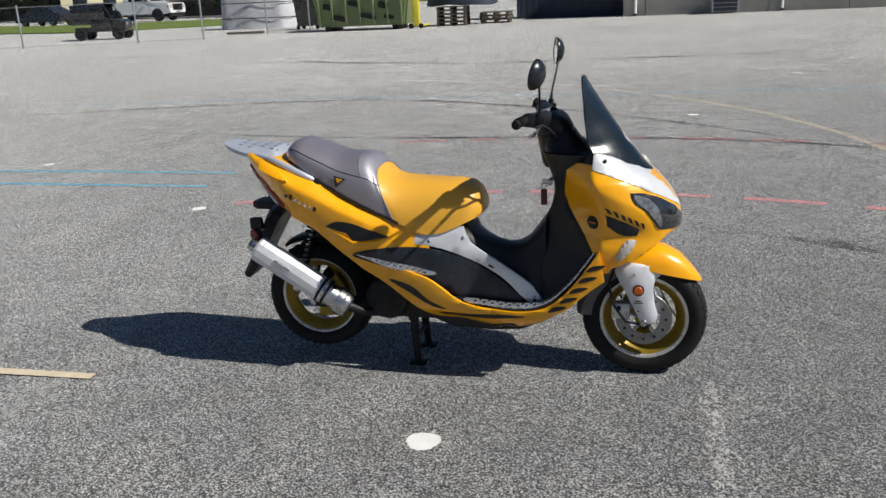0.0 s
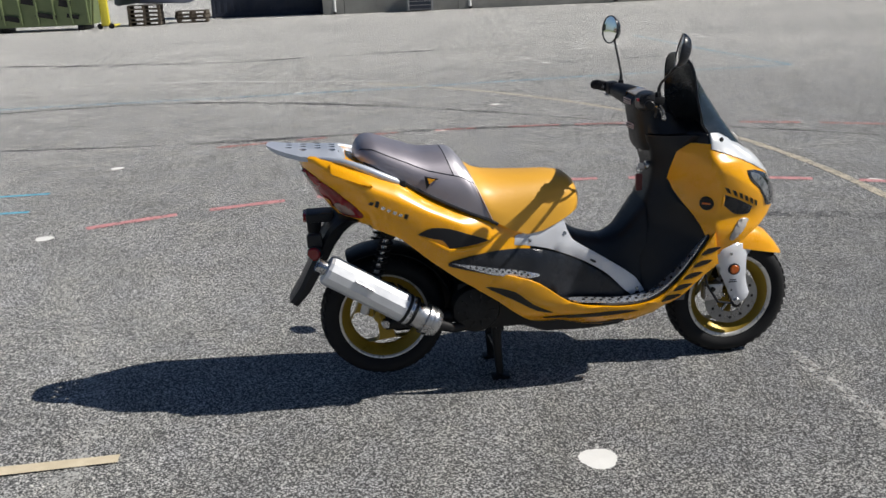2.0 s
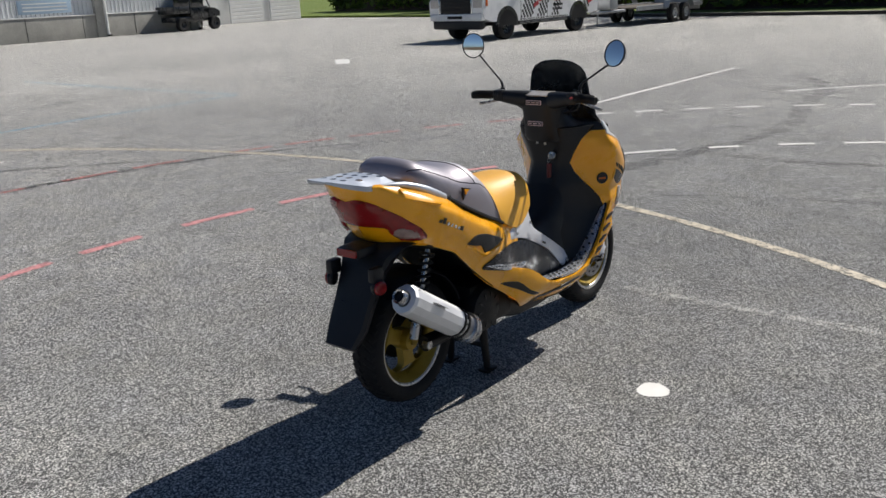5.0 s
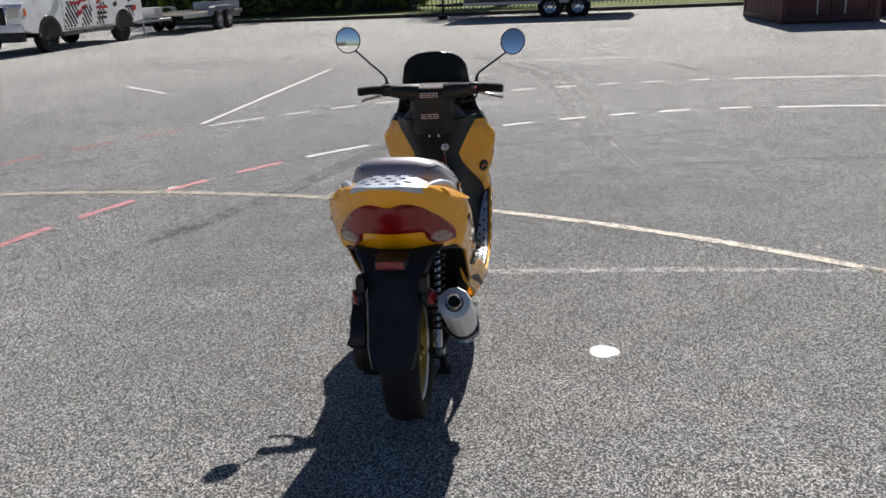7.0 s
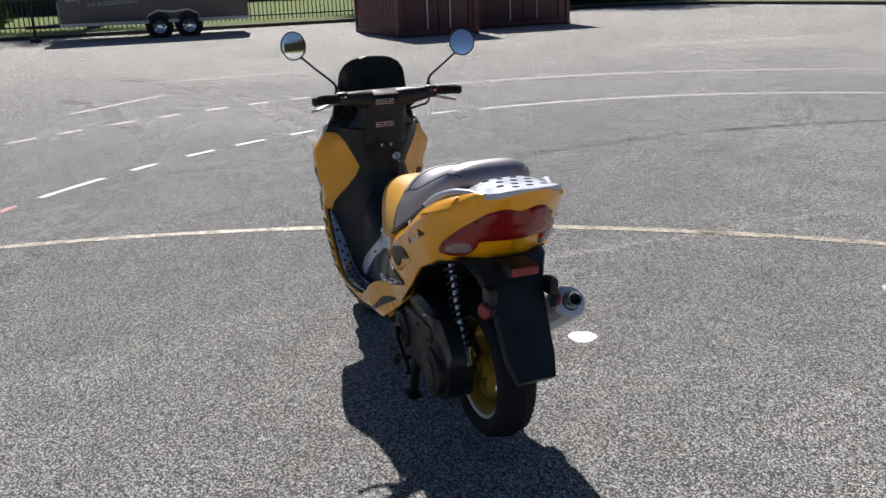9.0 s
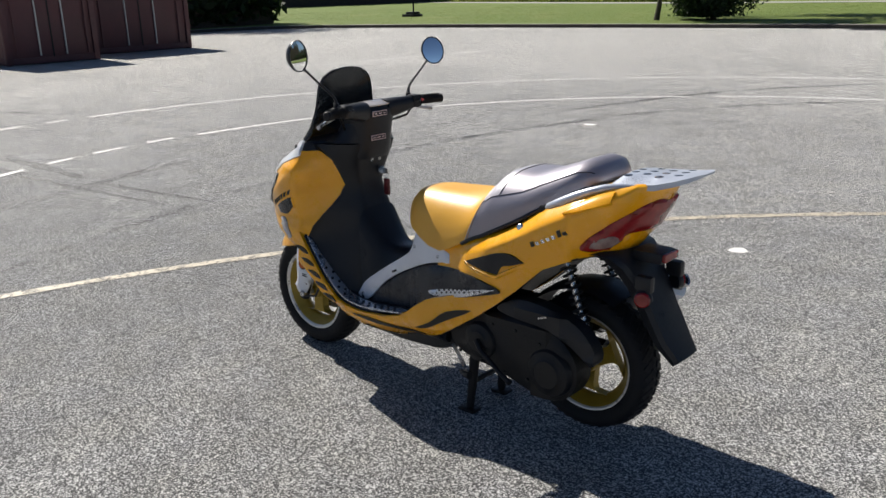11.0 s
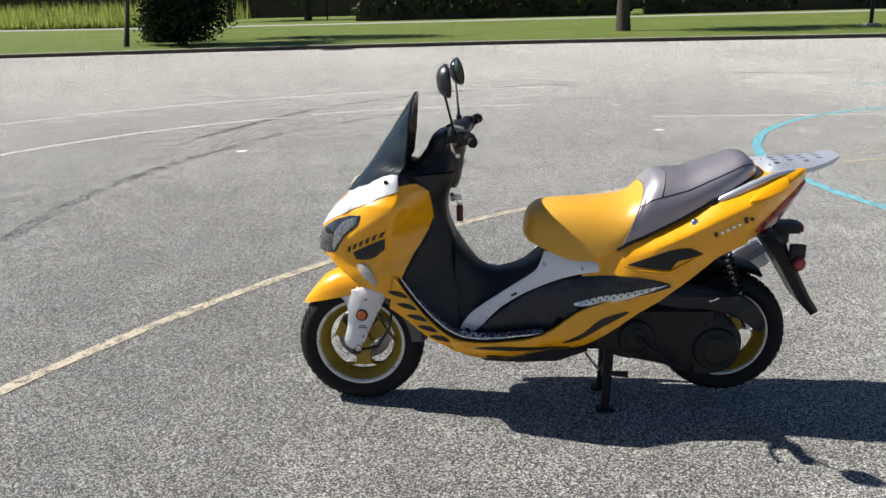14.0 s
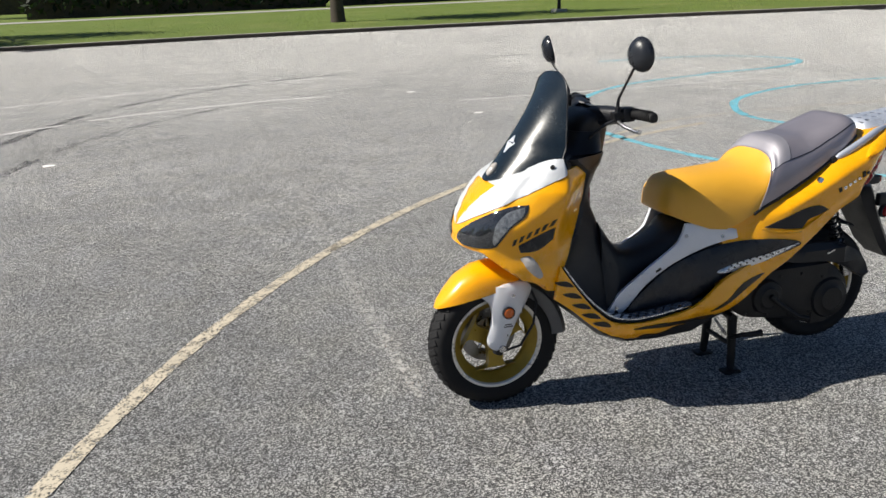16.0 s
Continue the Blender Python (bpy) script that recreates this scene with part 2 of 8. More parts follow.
SEAT_YELLOW = surface("yellow vinyl", (0.78, 0.39, 0.030), (0.83, 0.43, 0.042), 0.46, scale=5.0, fine=500.0, bump=0.25, coat=0.35, film=0.34)
SEAT_GREY = surface("charcoal pearl vinyl", (0.27, 0.250, 0.285), (0.36, 0.335, 0.375), 0.48, 0.55, scale=5.0, fine=500.0, bump=0.15, wear=0.05, coat=0.7, film=0.36)
SEAT_SILVER = surface("silver pearl vinyl", (0.38, 0.363, 0.40), (0.48, 0.463, 0.50), 0.46, 0.6, scale=6.0, fine=500.0, bump=0.15, wear=0.05, coat=0.7, film=0.36)
RED_LENS = surface("red lens", (0.20, 0.005, 0.006), (0.32, 0.011, 0.012), 0.22, coat=0.25, scale=30.0, fine=240.0, wear=0.06)
CLEAR_LENS = surface("frosted clear lens", (0.42, 0.38, 0.35), (0.62, 0.58, 0.54), 0.15, coat=1.0, scale=30.0, fine=300.0, wear=0.08)
INDICATOR = surface("clear indicator lens over a dull bulb", (0.20, 0.12, 0.10), (0.36, 0.25, 0.22), 0.16, coat=0.8, scale=40.0, fine=300.0, wear=0.06)
AMBER = surface("amber reflector", (0.55, 0.10, 0.008), (0.70, 0.15, 0.012), 0.25, coat=0.6, scale=40.0, fine=500.0)
SMOKE = surface("smoked headlight lens", (0.010, 0.012, 0.015), (0.035, 0.038, 0.045), 0.1, coat=1.0, scale=18.0, wear=0.05)
LAMP_RIB = surface("ribbed lamp reflector", (0.045, 0.05, 0.058), (0.20, 0.21, 0.225), 0.14, coat=1.0, scale=60.0, fine=300.0, wear=0.05)
SCREEN = surface("smoked screen", (0.006, 0.012, 0.018), (0.012, 0.020, 0.028), 0.24, scale=5.0, alpha=0.93, coat=0.1, wear=0.06, film=0.12)
CHROME = surface("chrome", (0.72, 0.73, 0.74), (0.82, 0.82, 0.83), 0.12, 1.0, wear=0.05)
LABEL = surface("pink white label", (0.62, 0.42, 0.42), (0.72, 0.55, 0.54), 0.5)
LABEL_INK = surface("red label ink", (0.38, 0.03, 0.04), (0.46, 0.05, 0.06), 0.5)
FOB = surface("dark red fob", (0.10, 0.012, 0.016), (0.16, 0.02, 0.024), 0.4)
MIRROR = mirror_material()
GRASS = grass_material("mown grass", (0.085, 0.135, 0.016), (0.17, 0.235, 0.035), (0.25, 0.25, 0.075))
CONCRETE = surface("weathered concrete", (0.30, 0.29, 0.26), (0.44, 0.425, 0.39), 0.85, scale=1.2, fine=30.0, bump=0.5)
KERB = surface("kerb concrete", (0.34, 0.33, 0.29), (0.50, 0.48, 0.43), 0.85, scale=1.6, fine=40.0, bump=0.5)
KERB_FACE = surface("dark kerb face", (0.030, 0.026, 0.022), (0.075, 0.066, 0.055), 0.9, scale=2.2, fine=40.0, bump=0.5)
BARK = surface("bark", (0.035, 0.027, 0.02), (0.085, 0.068, 0.05), 0.9, scale=6.0, fine=40.0, bump=0.9)
LEAF = leaf_material("leaves", (0.045, 0.088, 0.013), (0.16, 0.23, 0.042))
LEAF_DARK = leaf_material("dark leaves", (0.008, 0.020, 0.005), (0.03, 0.06, 0.012))
WEED = leaf_material("tall weeds", (0.22, 0.29, 0.05), (0.50, 0.53, 0.16))
LAWN = leaf_material("grass blades", (0.12, 0.18, 0.025), (0.22, 0.27, 0.05))

# ---- mesh tools ----
def finish(name, bm, material, smooth=40):
    me = bpy.data.meshes.new(name)
    bmesh.ops.recalc_face_normals(bm, faces=bm.faces[:])
    bm.to_mesh(me)
    bm.free()
    for m in material if isinstance(material, (list, tuple)) else [material]:
        me.materials.append(m)
    if smooth:
        me.polygons.foreach_set("use_smooth", [True] * len(me.polygons))
        me.set_sharp_from_angle(angle=radians(smooth))
    return me


def part(name, bm, material, parent, label="", smooth=40):
    ob = new(name, finish(name, bm, material, smooth))
    ob.parent = parent
    return tagged(ob, label)


def thing(name, label, category, at=(0, 0, 0), turn=0.0, group="", kind=""):
    ob = new(name)
    ob.empty_display_size = 0.2
    ob.matrix_world = pose(*at, 0, 0, turn)
    return tagged(ob, label, category, group, kind)


def solid(name, bm, material, label, category, at=(0, 0, 0), turn=0.0, group="", kind="", smooth=40):
    ob = new(name, finish(name, bm, material, smooth))
    ob.matrix_world = pose(*at, 0, 0, turn)
    return tagged(ob, label, category, group, kind)


def box(bm, size, at=(0, 0, 0), bevel=0.0, m=None, segments=2):
    got = bmesh.ops.create_cube(bm, size=1.0, matrix=(m or Matrix()) @ Matrix.Translation(at) @ Matrix.Diagonal((*size, 1)))
    if bevel:
        edges = {e for v in got["verts"] for e in v.link_edges}
        bmesh.ops.bevel(bm, geom=list(edges), offset=bevel, segments=segments, profile=0.6, affect="EDGES")
    return bm


def ring_faces(bm, rings, closed=True, caps=True):
    """Skins rings of points, each with as many points as the others."""
    rows = [[bm.verts.new(p) for p in ring] for ring in rings]
    n = len(rows[0])
    for a, b in zip(rows, rows[1:]):
        for i in range(n if closed else n - 1):
            j = (i + 1) % n
            try:
                bm.faces.new((a[i], a[j], b[j], b[i]))
            except ValueError:
                pass
    if caps and closed:
        for row in (rows[0], rows[-1]):
            try:
                bm.faces.new(row)
            except ValueError:
                pass
    return bm


def tube(bm, pts, radius, seg=10, caps=True):
    """A tube along points; radius: one number, or one for each point."""
    pts = [Vector(p) for p in pts]
    radii = radius if isinstance(radius, (list, tuple)) else [radius] * len(pts)
    rings, side = [], None
    for i, p in enumerate(pts):
        way = (pts[min(i + 1, len(pts) - 1)] - pts[max(i - 1, 0)]).normalized()
        if side is None:
            side = way.cross(Vector((0, 0, 1)) if abs(way.z) < 0.9 else Vector((1, 0, 0))).normalized()
        side = (side - way * side.dot(way)).normalized()
        up = way.cross(side)
        rings.append([p + (side * math.cos(k * math.tau / seg) + up * math.sin(k * math.tau / seg)) * radii[i] for k in range(seg)])
    return ring_faces(bm, rings, caps=caps)


def lathe(bm, profile, m=None, seg=48, a0=0.0, a1=math.tau):
    """Turns (radius, height) points round the local z axis."""
    m = m or Matrix()
    whole = abs(a1 - a0 - math.tau) < 1e-6
    steps = seg if whole else seg + 1
    rings = []
    for k in range(steps):
        a = a0 + (a1 - a0) * k / seg
        rings.append([m @ Vector((r * math.cos(a), r * math.sin(a), h)) for r, h in profile])
    if whole:
        rings.append(rings[0])
    ring_faces(bm, rings, closed=False, caps=False)
    bmesh.ops.remove_doubles(bm, verts=bm.verts[:], dist=1e-6)
    return bm


def curve_through(pts, per=4, closed=True):
    """A smooth line through points; a point given twice is a corner."""
    n = len(pts)
    out = []
    for i in range(n if closed else n - 1):
        p = [Vector((*pts[(i + k) % n if closed else min(max(i + k, 0), n - 1)], 0)).to_3d() for k in (-1, 0, 1, 2)]
        if (p[1] - p[2]).length < 1e-9:
            continue
        for s in range(per):
            t = s / per
            a = 0.5 * (2 * p[1] + (p[2] - p[0]) * t + (2 * p[0] - 5 * p[1] + 4 * p[2] - p[3]) * t * t + (3 * p[1] - p[0] - 3 * p[2] + p[3]) * t ** 3)
            out.append((a.x, a.y))
    if not closed:
        out.append(tuple(pts[-1]))
    return out


def sheet(bm, outline, place, step=(0.03, 0.03), off=0.004, thick=0.006, sag=0.002, flip=1):
    """A plate of an outline (u, v), laid on the surface place(u, v), proud of it by off and thick inwards, with a rounded rim."""
    sub = bmesh.new()
    face = sub.faces.new([sub.verts.new((u, v, 0)) for u, v in outline])
    us, vs = [u for u, _ in outline], [v for _, v in outline]
    for axis, lo, hi, d in ((0, min(us), max(us), step[0]), (1, min(vs), max(vs), step[1])):
        k = math.floor(lo / d) + 1
        while k * d < hi:
            co, no = Vector((0, 0, 0)), Vector((0, 0, 0))
            co[axis], no[axis] = k * d, 1
            bmesh.ops.bisect_plane(sub, geom=sub.verts[:] + sub.edges[:] + sub.faces[:], plane_co=co, plane_no=no)
            k += 1
    bmesh.ops.triangulate(sub, faces=sub.faces[:])
    sub.verts.ensure_lookup_table()
    rim = {v.index for e in sub.edges if e.is_boundary for v in e.verts}
    top, low = {}, {}
    for v in sub.verts:
        u, w = v.co.x, v.co.y
        p = Vector(place(u, w))
        du, dv = Vector(place(u + 1e-3, w)) - Vector(place(u - 1e-3, w)), Vector(place(u, w + 1e-3)) - Vector(place(u, w - 1e-3))
        n = du.cross(dv)
        n = n.normalized() * flip if n.length > 1e-12 else Vector((0, 1, 0))
        lift = off - (sag if v.index in rim else 0)
        top[v.index] = bm.verts.new(p + n * lift)
        low[v.index] = bm.verts.new(p + n * (lift - thick))
    for f in sub.faces:
        i = [v.index for v in f.verts]
        bm.faces.new([top[k] for k in i])
        bm.faces.new([low[k] for k in reversed(i)])
    for e in sub.edges:
        if e.is_boundary:
            a, b = e.verts[0].index, e.verts[1].index
            bm.faces.new((top[a], top[b], low[b], low[a]))
    sub.free()
    return bm


def mirrored(bm):
    for v in bm.verts:
        v.co.y = -v.co.y
    bmesh.ops.reverse_faces(bm, faces=bm.faces[:])
    return bm


def disc(bm, r, h, m, seg=24, bevel=0.15):
    b = min(h, r) * bevel
    return lathe(bm, [(0, 0), (r - b, 0), (r, b), (r, h - b), (r - b, h), (0, h)], m, seg)


def facing(at, way):
    """A pose at a point with its z axis along way."""
    return Matrix.Translation(at) @ Vector(way).to_track_quat("Z", "Y").to_matrix().to_4x4()


def between(table, v):
    if v <= table[0][0]:
        return table[0][1:]
    for a, b in zip(table, table[1:]):
        if v <= b[0]:
            k = (v - a[0]) / (b[0] - a[0])
            k = 0.5 * (k * k * (3 - 2 * k) + k)
            return tuple(p + (q - p) * k for p, q in zip(a[1:], b[1:]))
    return table[-1][1:]


def straight(table, v):
    for a, b in zip(table, table[1:]):
        if v <= b[0]:
            k = max((v - a[0]) / (b[0] - a[0]), 0)
            return tuple(p + (q - p) * k for p, q in zip(a[1:], b[1:]))
    return table[-1][1:]

# ---- ground ----
LOT = [(-90, -20), (-45, -18.5), (-30, -20.5), (-21, -22.6), (-13.5, -24.4), (-6.5, -25.3), (0, -25.8), (7, -25.6), (14, -24.9), (21, -23.9), (26.5, -22.6), (28.4, -21.2), (29.2, -19),
       (29.3, -12), (29.3, -7), (29.4, -2), (29.6, 3), (29.8, 8), (30.5, 14), (32, 20), (34, 27), (36, 36), (38, 60), (20, 95), (-90, 95)]


def build_ground():
    bm = bmesh.new()
    inner = [bm.verts.new((x, y, 0)) for x, y in LOT]
    lot = bm.faces.new(inner)
    up = [bm.verts.new((x, y, 0.11)) for x, y in LOT]
    far = []
    for x, y in LOT:
        d = Vector((x + 10, y - 15)).normalized()
        far.append(bm.verts.new((x + d.x * 700, y + d.y * 700, 0.11)))
    n = len(LOT)
    for i in range(n):
        j = (i + 1) % n
        for a, b in ((inner, up), (up, far)):
            bm.faces.new((a[i], a[j], b[j], b[i])).material_index = 1
    bmesh.ops.triangulate(bm, faces=[lot])
    for f in bm.faces:
        if f.normal.z < 0:
            f.normal_flip()
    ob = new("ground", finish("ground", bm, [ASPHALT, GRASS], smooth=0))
    tagged(ob, "wide sunlit parking lot of aged grey asphalt with grass beyond", "ground", kind="structure")
    # kerb along the south and east sides
    bm = bmesh.new()
    run = LOT[1:21]
    profile = [(0.0, 0.0), (0.0, 0.10), (0.02, 0.125), (0.16, 0.13), (0.16, 0.0)]
    rings = []
    for i, (x, y) in enumerate(run):
        a, b = Vector(run[max(i - 1, 0)]), Vector(run[min(i + 1, len(run) - 1)])
        d = (b - a).normalized()
        o = Vector((d.y, -d.x))
        rings.append([(x + o.x * (k - 0.02), y + o.y * (k - 0.02), z) for k, z in profile])
    ring_faces(bm, rings)
    # faces below the top edge get the much darker colour
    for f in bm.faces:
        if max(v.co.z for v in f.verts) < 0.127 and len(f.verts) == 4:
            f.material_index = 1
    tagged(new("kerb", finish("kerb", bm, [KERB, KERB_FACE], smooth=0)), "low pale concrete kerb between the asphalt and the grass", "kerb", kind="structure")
    # a grass verge across the lot, behind the chain-link fence
    bm = bmesh.new()
    verge = [(-60, 58), (-45, 47.6), (-36.5, 41.4), (-30.3, 39.1), (-26.3, 39.9), (-22.8, 41.7), (-19, 46), (-18, 56), (-30, 54), (-36, 51.5), (-42, 53.5), (-50.6, 58.5), (-60, 66)]
    ring_faces(bm, [[(x, y, z) for x, y in verge] for z in (0.0, 0.06)])
    tagged(new("grass_verge", finish("grass_verge", bm, GRASS, smooth=0)), "rough grass verge between the lot and a back road", "grass", kind="structure")
    # footpath through the grass
    bm = bmesh.new()
    way = curve_through([(-80, -48), (-40, -50), (-10, -51), (10, -51.5), (27, -53.5), (45, -60), (62, -67), (85, -74), (120, -84)], 4, closed=False)
    ring_faces(bm, [[(x, y - 1.5, 0.10), (x, y - 1.5, 0.125), (x, y + 1.5, 0.125), (x, y + 1.5, 0.10)] for x, y in way])
    tagged(new("footpath", finish("footpath", bm, CONCRETE, smooth=0)), "narrow pale concrete footpath crossing the grass", "footpath", kind="structure")


def stroke(bm, pts, width, z=0.004, taper=0):
    """A flat painted line along points, thinning out over its first and last taper points."""
    rows = []
    for i, (x, y) in enumerate(pts):
        a, b = Vector(pts[max(i - 1, 0)]), Vector(pts[min(i + 1, len(pts) - 1)])
        d = (b - a).normalized()
        w = width * (0.5 + 0.06 * math.sin(i * 1.7))
        if taper:
            w *= min(1.0, 0.1 + i / taper, 0.1 + (len(pts) - 1 - i) / taper)
        rows.append((bm.verts.new((x - d.y * w, y + d.x * w, z)), bm.verts.new((x + d.y * w, y - d.x * w, z))))
    for (a, b), (c, d) in zip(rows, rows[1:]):
        bm.faces.new((a, b, d, c))
    return bm


def arc(cx, cy, r, a0, a1, step=1.0):
    n = max(int(abs(a1 - a0) / step), 2)
    return [(cx + r * math.cos(radians(a0 + (a1 - a0) * k / n)), cy + r * math.sin(radians(a0 + (a1 - a0) * k / n))) for k in range(n + 1)]


PAINT_YELLOW = worn_paint("worn yellow road paint", (0.66, 0.585, 0.455), 0.76)
PAINT_WHITE = worn_paint("worn white road paint", (0.84, 0.83, 0.80), 1.0)
PAINT_FAINT = worn_paint("faded white road paint", (0.60, 0.59, 0.56), 0.555, 20.0)
PAINT_RED = worn_paint("faded red road paint", (0.74, 0.34, 0.34), 0.84)
PAINT_PALE_RED = worn_paint("pale red road paint", (0.62, 0.27, 0.25), 0.68)
PAINT_BLUE = worn_paint("faded blue road paint", (0.16, 0.54, 0.72), 0.95)
PAINT_CYAN = worn_paint("bright cyan road paint", (0.22, 0.62, 0.74), 0.82)
SKID = worn_paint("tyre rubber on asphalt", (0.075, 0.075, 0.076), 0.585, 1.6)
SKID_FAINT = worn_paint("thin tyre rubber on asphalt", (0.115, 0.114, 0.114), 0.505, 3.0)
PAINT_FAINT_BLUE = worn_paint("nearly worn off blue road paint", (0.26, 0.52, 0.66), 0.74)
SPOT = surface("white marker paint", (0.78, 0.77, 0.74), (0.90, 0.89, 0.85), 0.75, fine=220.0, bump=0.3)
TAPE = surface("cream paint stripe", (0.62, 0.52, 0.36), (0.76, 0.66, 0.48), 0.7, scale=20.0, fine=180.0, bump=0.4)


def line(name, pts, width, material, label, z=0.004, taper=0):
    bm = stroke(bmesh.new(), pts, width, z, taper)
    return tagged(new(name, finish(name, bm, material, smooth=0)), label, "road marking", "lines on the asphalt", "structure")


def build_markings():
    # the big yellow circle, worn through near its ends
    line("yellow_line", arc(-5.61, 3.24, 8.5, -75, 50), 0.075, PAINT_YELLOW, "long curved worn yellow line painted on the asphalt")
    line("yellow_line", arc(-5.61, 3.24, 8.5, 50, 95), 0.05, PAINT_FAINT, "faded end of a curved yellow line on the asphalt")
    # two concentric dashed circles
    inner = ((112.8, 107.5), (105.5, 100.7), (98.6, 93.7), (91.8, 87.8), (84.9, 79.6), (77.5, 72.5), (70.3, 65.7), (62.9, 59.2), (56.4, 52), (49.7, 43.5), (40.7, 38.1), (34.8, 31.9),
             (29.5, 26.3), (23.4, 20.7), (18.1, 15.5), (13.2, 10), (7, 4))
    outer = ((103, 99.5), (98, 96), (94.3, 91.3), (88.9, 86.2), (84, 80.6), (79.6, 76.3), (73, 70), (69, 65.3), (64.2, 60.2), (58.4, 55.2), (53.3, 49.9), (47.8, 43.2), (41.4, 39.2), (37.4, 35.2), (33.5, 31.5),
             (29.1, 26.9), (25.1, 23.2), (20.9, 18.8), (16.9, 15), (13, 11.1), (9, 6.8), (4.8, 2.9))
    for x, y, r, dashes, red_paint in ((0.02, -3.19, 6.31, inner, PAINT_RED), (0.1, -3.23, 8.72, outer, PAINT_PALE_RED)):
        for a0, a1 in dashes:
            red = a0 > 50
            line("red_dash" if red else "white_dash", arc(x, y, r, a0, a1, 0.7), 0.075 if red else 0.07, red_paint if red else PAINT_WHITE,
                 "short worn red dash of a dashed circle" if red else "short worn white dash of a dashed circle")
    line("white_line", arc(0.02, -3.19, 6.25, 1.5, -60), 0.075, PAINT_WHITE, "thin curved white line painted on the asphalt")
    line("white_line", arc(0.02, -3.19, 6.3, -63, -92), 0.07, PAINT_WHITE, "thin curved white line painted on the asphalt")
    line("white_line", arc(0.1, -3.23, 8.72, 1, -94), 0.08, PAINT_WHITE, "wide curved white line painted on the asphalt")
    line("white_line", [(6.1, 3.36), (8.5, 3.28), (11.8, 3.16)], 0.06, PAINT_WHITE, "straight worn white line on the asphalt")
    line("white_line", [(9.0, 5.04), (9.55, 5.6), (10.05, 6.15)], 0.07, PAINT_WHITE, "short slanting white line on the asphalt")
    line("white_line", [(9.0, 1.5), (9.7, 0.85), (10.3, 0.23)], 0.06, PAINT_WHITE, "short slanting white line on the asphalt")
    line("white_line", [(12.2, -9.0), (11.8, -11.8), (11.2, -14.8)], 0.10, PAINT_WHITE, "straight white line far out on the asphalt")
    line("white_line", [(-1.72, -8.02), (-3.5, -7.95), (-6.4, -7.85)], 0.05, PAINT_WHITE, "straight thin white line on the asphalt")
    line("yellow_line", [(-2.16, -4.73), (-2.7, -5.05), (-3.3, -5.3), (-4.2, -5.42), (-6.2, -5.25)], 0.04, PAINT_YELLOW, "thin yellow line crossing a cyan loop")
    line("white_line", [(-3.2, -5.2), (-4.6, -5.1), (-6.6, -4.8)], 0.035, PAINT_FAINT, "thin white line crossing a cyan loop")
    line("blue_line", [(-6.6, 3.79), (-4.5, 3.77), (-2.96, 3.75)], 0.05, PAINT_BLUE, "straight light blue line painted on the asphalt")
    line("blue_line", [(-6.6, 3.27), (-4.5, 3.23), (-2.95, 3.20)], 0.05, PAINT_BLUE, "straight light blue line painted on the asphalt")
    line("blue_line", [(6.25, 16.2), (6.15, 12), (6.2, 9.3)], 0.07, PAINT_FAINT_BLUE, "faded blue line running across the asphalt")
    line("blue_line", [(6.2, 9.25), (3.0, 9.2), (0, 9.0), (-2.2, 8.98), (-4.4, 9.04), (-6.3, 8.93), (-8.3, 8.7)], 0.07, PAINT_FAINT_BLUE, "faded blue line running across the asphalt")
    line("cyan_loop", curve_through([(-5.9, -8.75), (-4.9, -8.54), (-4.16, -8.22), (-3.4, -7.6), (-2.8, -6.8), (-2.46, -6.02), (-2.28, -5.2), (-2.27, -4.5), (-2.35, -3.85), (-2.48, -3.3), (-2.7, -2.83), (-3.3, -2.2)], 4, closed=False), 0.09,
         PAINT_CYAN, "bright cyan wavy line sprayed on the asphalt")
    line("cyan_loop", curve_through([(-8.2, -6.9), (-6.82, -7.0), (-5.92, -6.9), (-5.02, -6.5), (-4.46, -6.0), (-4.05, -5.2), (-4.1, -4.5), (-4.5, -3.9)], 4, closed=False), 0.09,
         PAINT_CYAN, "bright cyan wavy line sprayed on the asphalt")
    line("cyan_loop", curve_through([(-5.9, -8.85), (-7.4, -9.0), (-8.3, -9.85), (-7.6, -11.2), (-5.5, -11.6)], 4, closed=False), 0.12, PAINT_CYAN, "bright cyan wavy line sprayed on the asphalt")
    line("white_line", [(-5.43, 11.9), (-2.67, 11.15), (0.17, 9.92)], 0.05, PAINT_WHITE, "thin worn white line far out on the asphalt")
    line("white_line", [(12.25, 0.06), (12.18, -1.4), (12.12, -2.77)], 0.07, PAINT_WHITE, "straight white line far out on the asphalt")
    line("cream_stripe", [(-2.6, -0.415), (-2.1, -0.405), (-1.6, -0.40)], 0.052, TAPE, z=0.007, label="short cream painted stripe with a square end")
    line("faint_line", [(0.955, -0.1), (0.97, -0.6), (0.98, -1.2), (0.95, -2.0), (0.93, -4.0), (0.92, -8.2)], 0.07, PAINT_FAINT, "nearly worn off white line on the asphalt")
    line("faint_line", [(-1.78, -1.6), (-1.75, -0.8), (-1.74, 0.0), (-2.05, 0.9), (-2.5, 2.0)], 0.09, PAINT_FAINT, "nearly worn off white line on the asphalt")
    line("faint_line", [(11.0, 11.5), (11.9, 12.4)], 0.3, PAINT_WHITE, "short white bar far out on the asphalt")
    line("faint_line", [(11.5, 8.6), (11.9, 7.1)], 0.08, PAINT_FAINT, "worn white line far out on the asphalt")
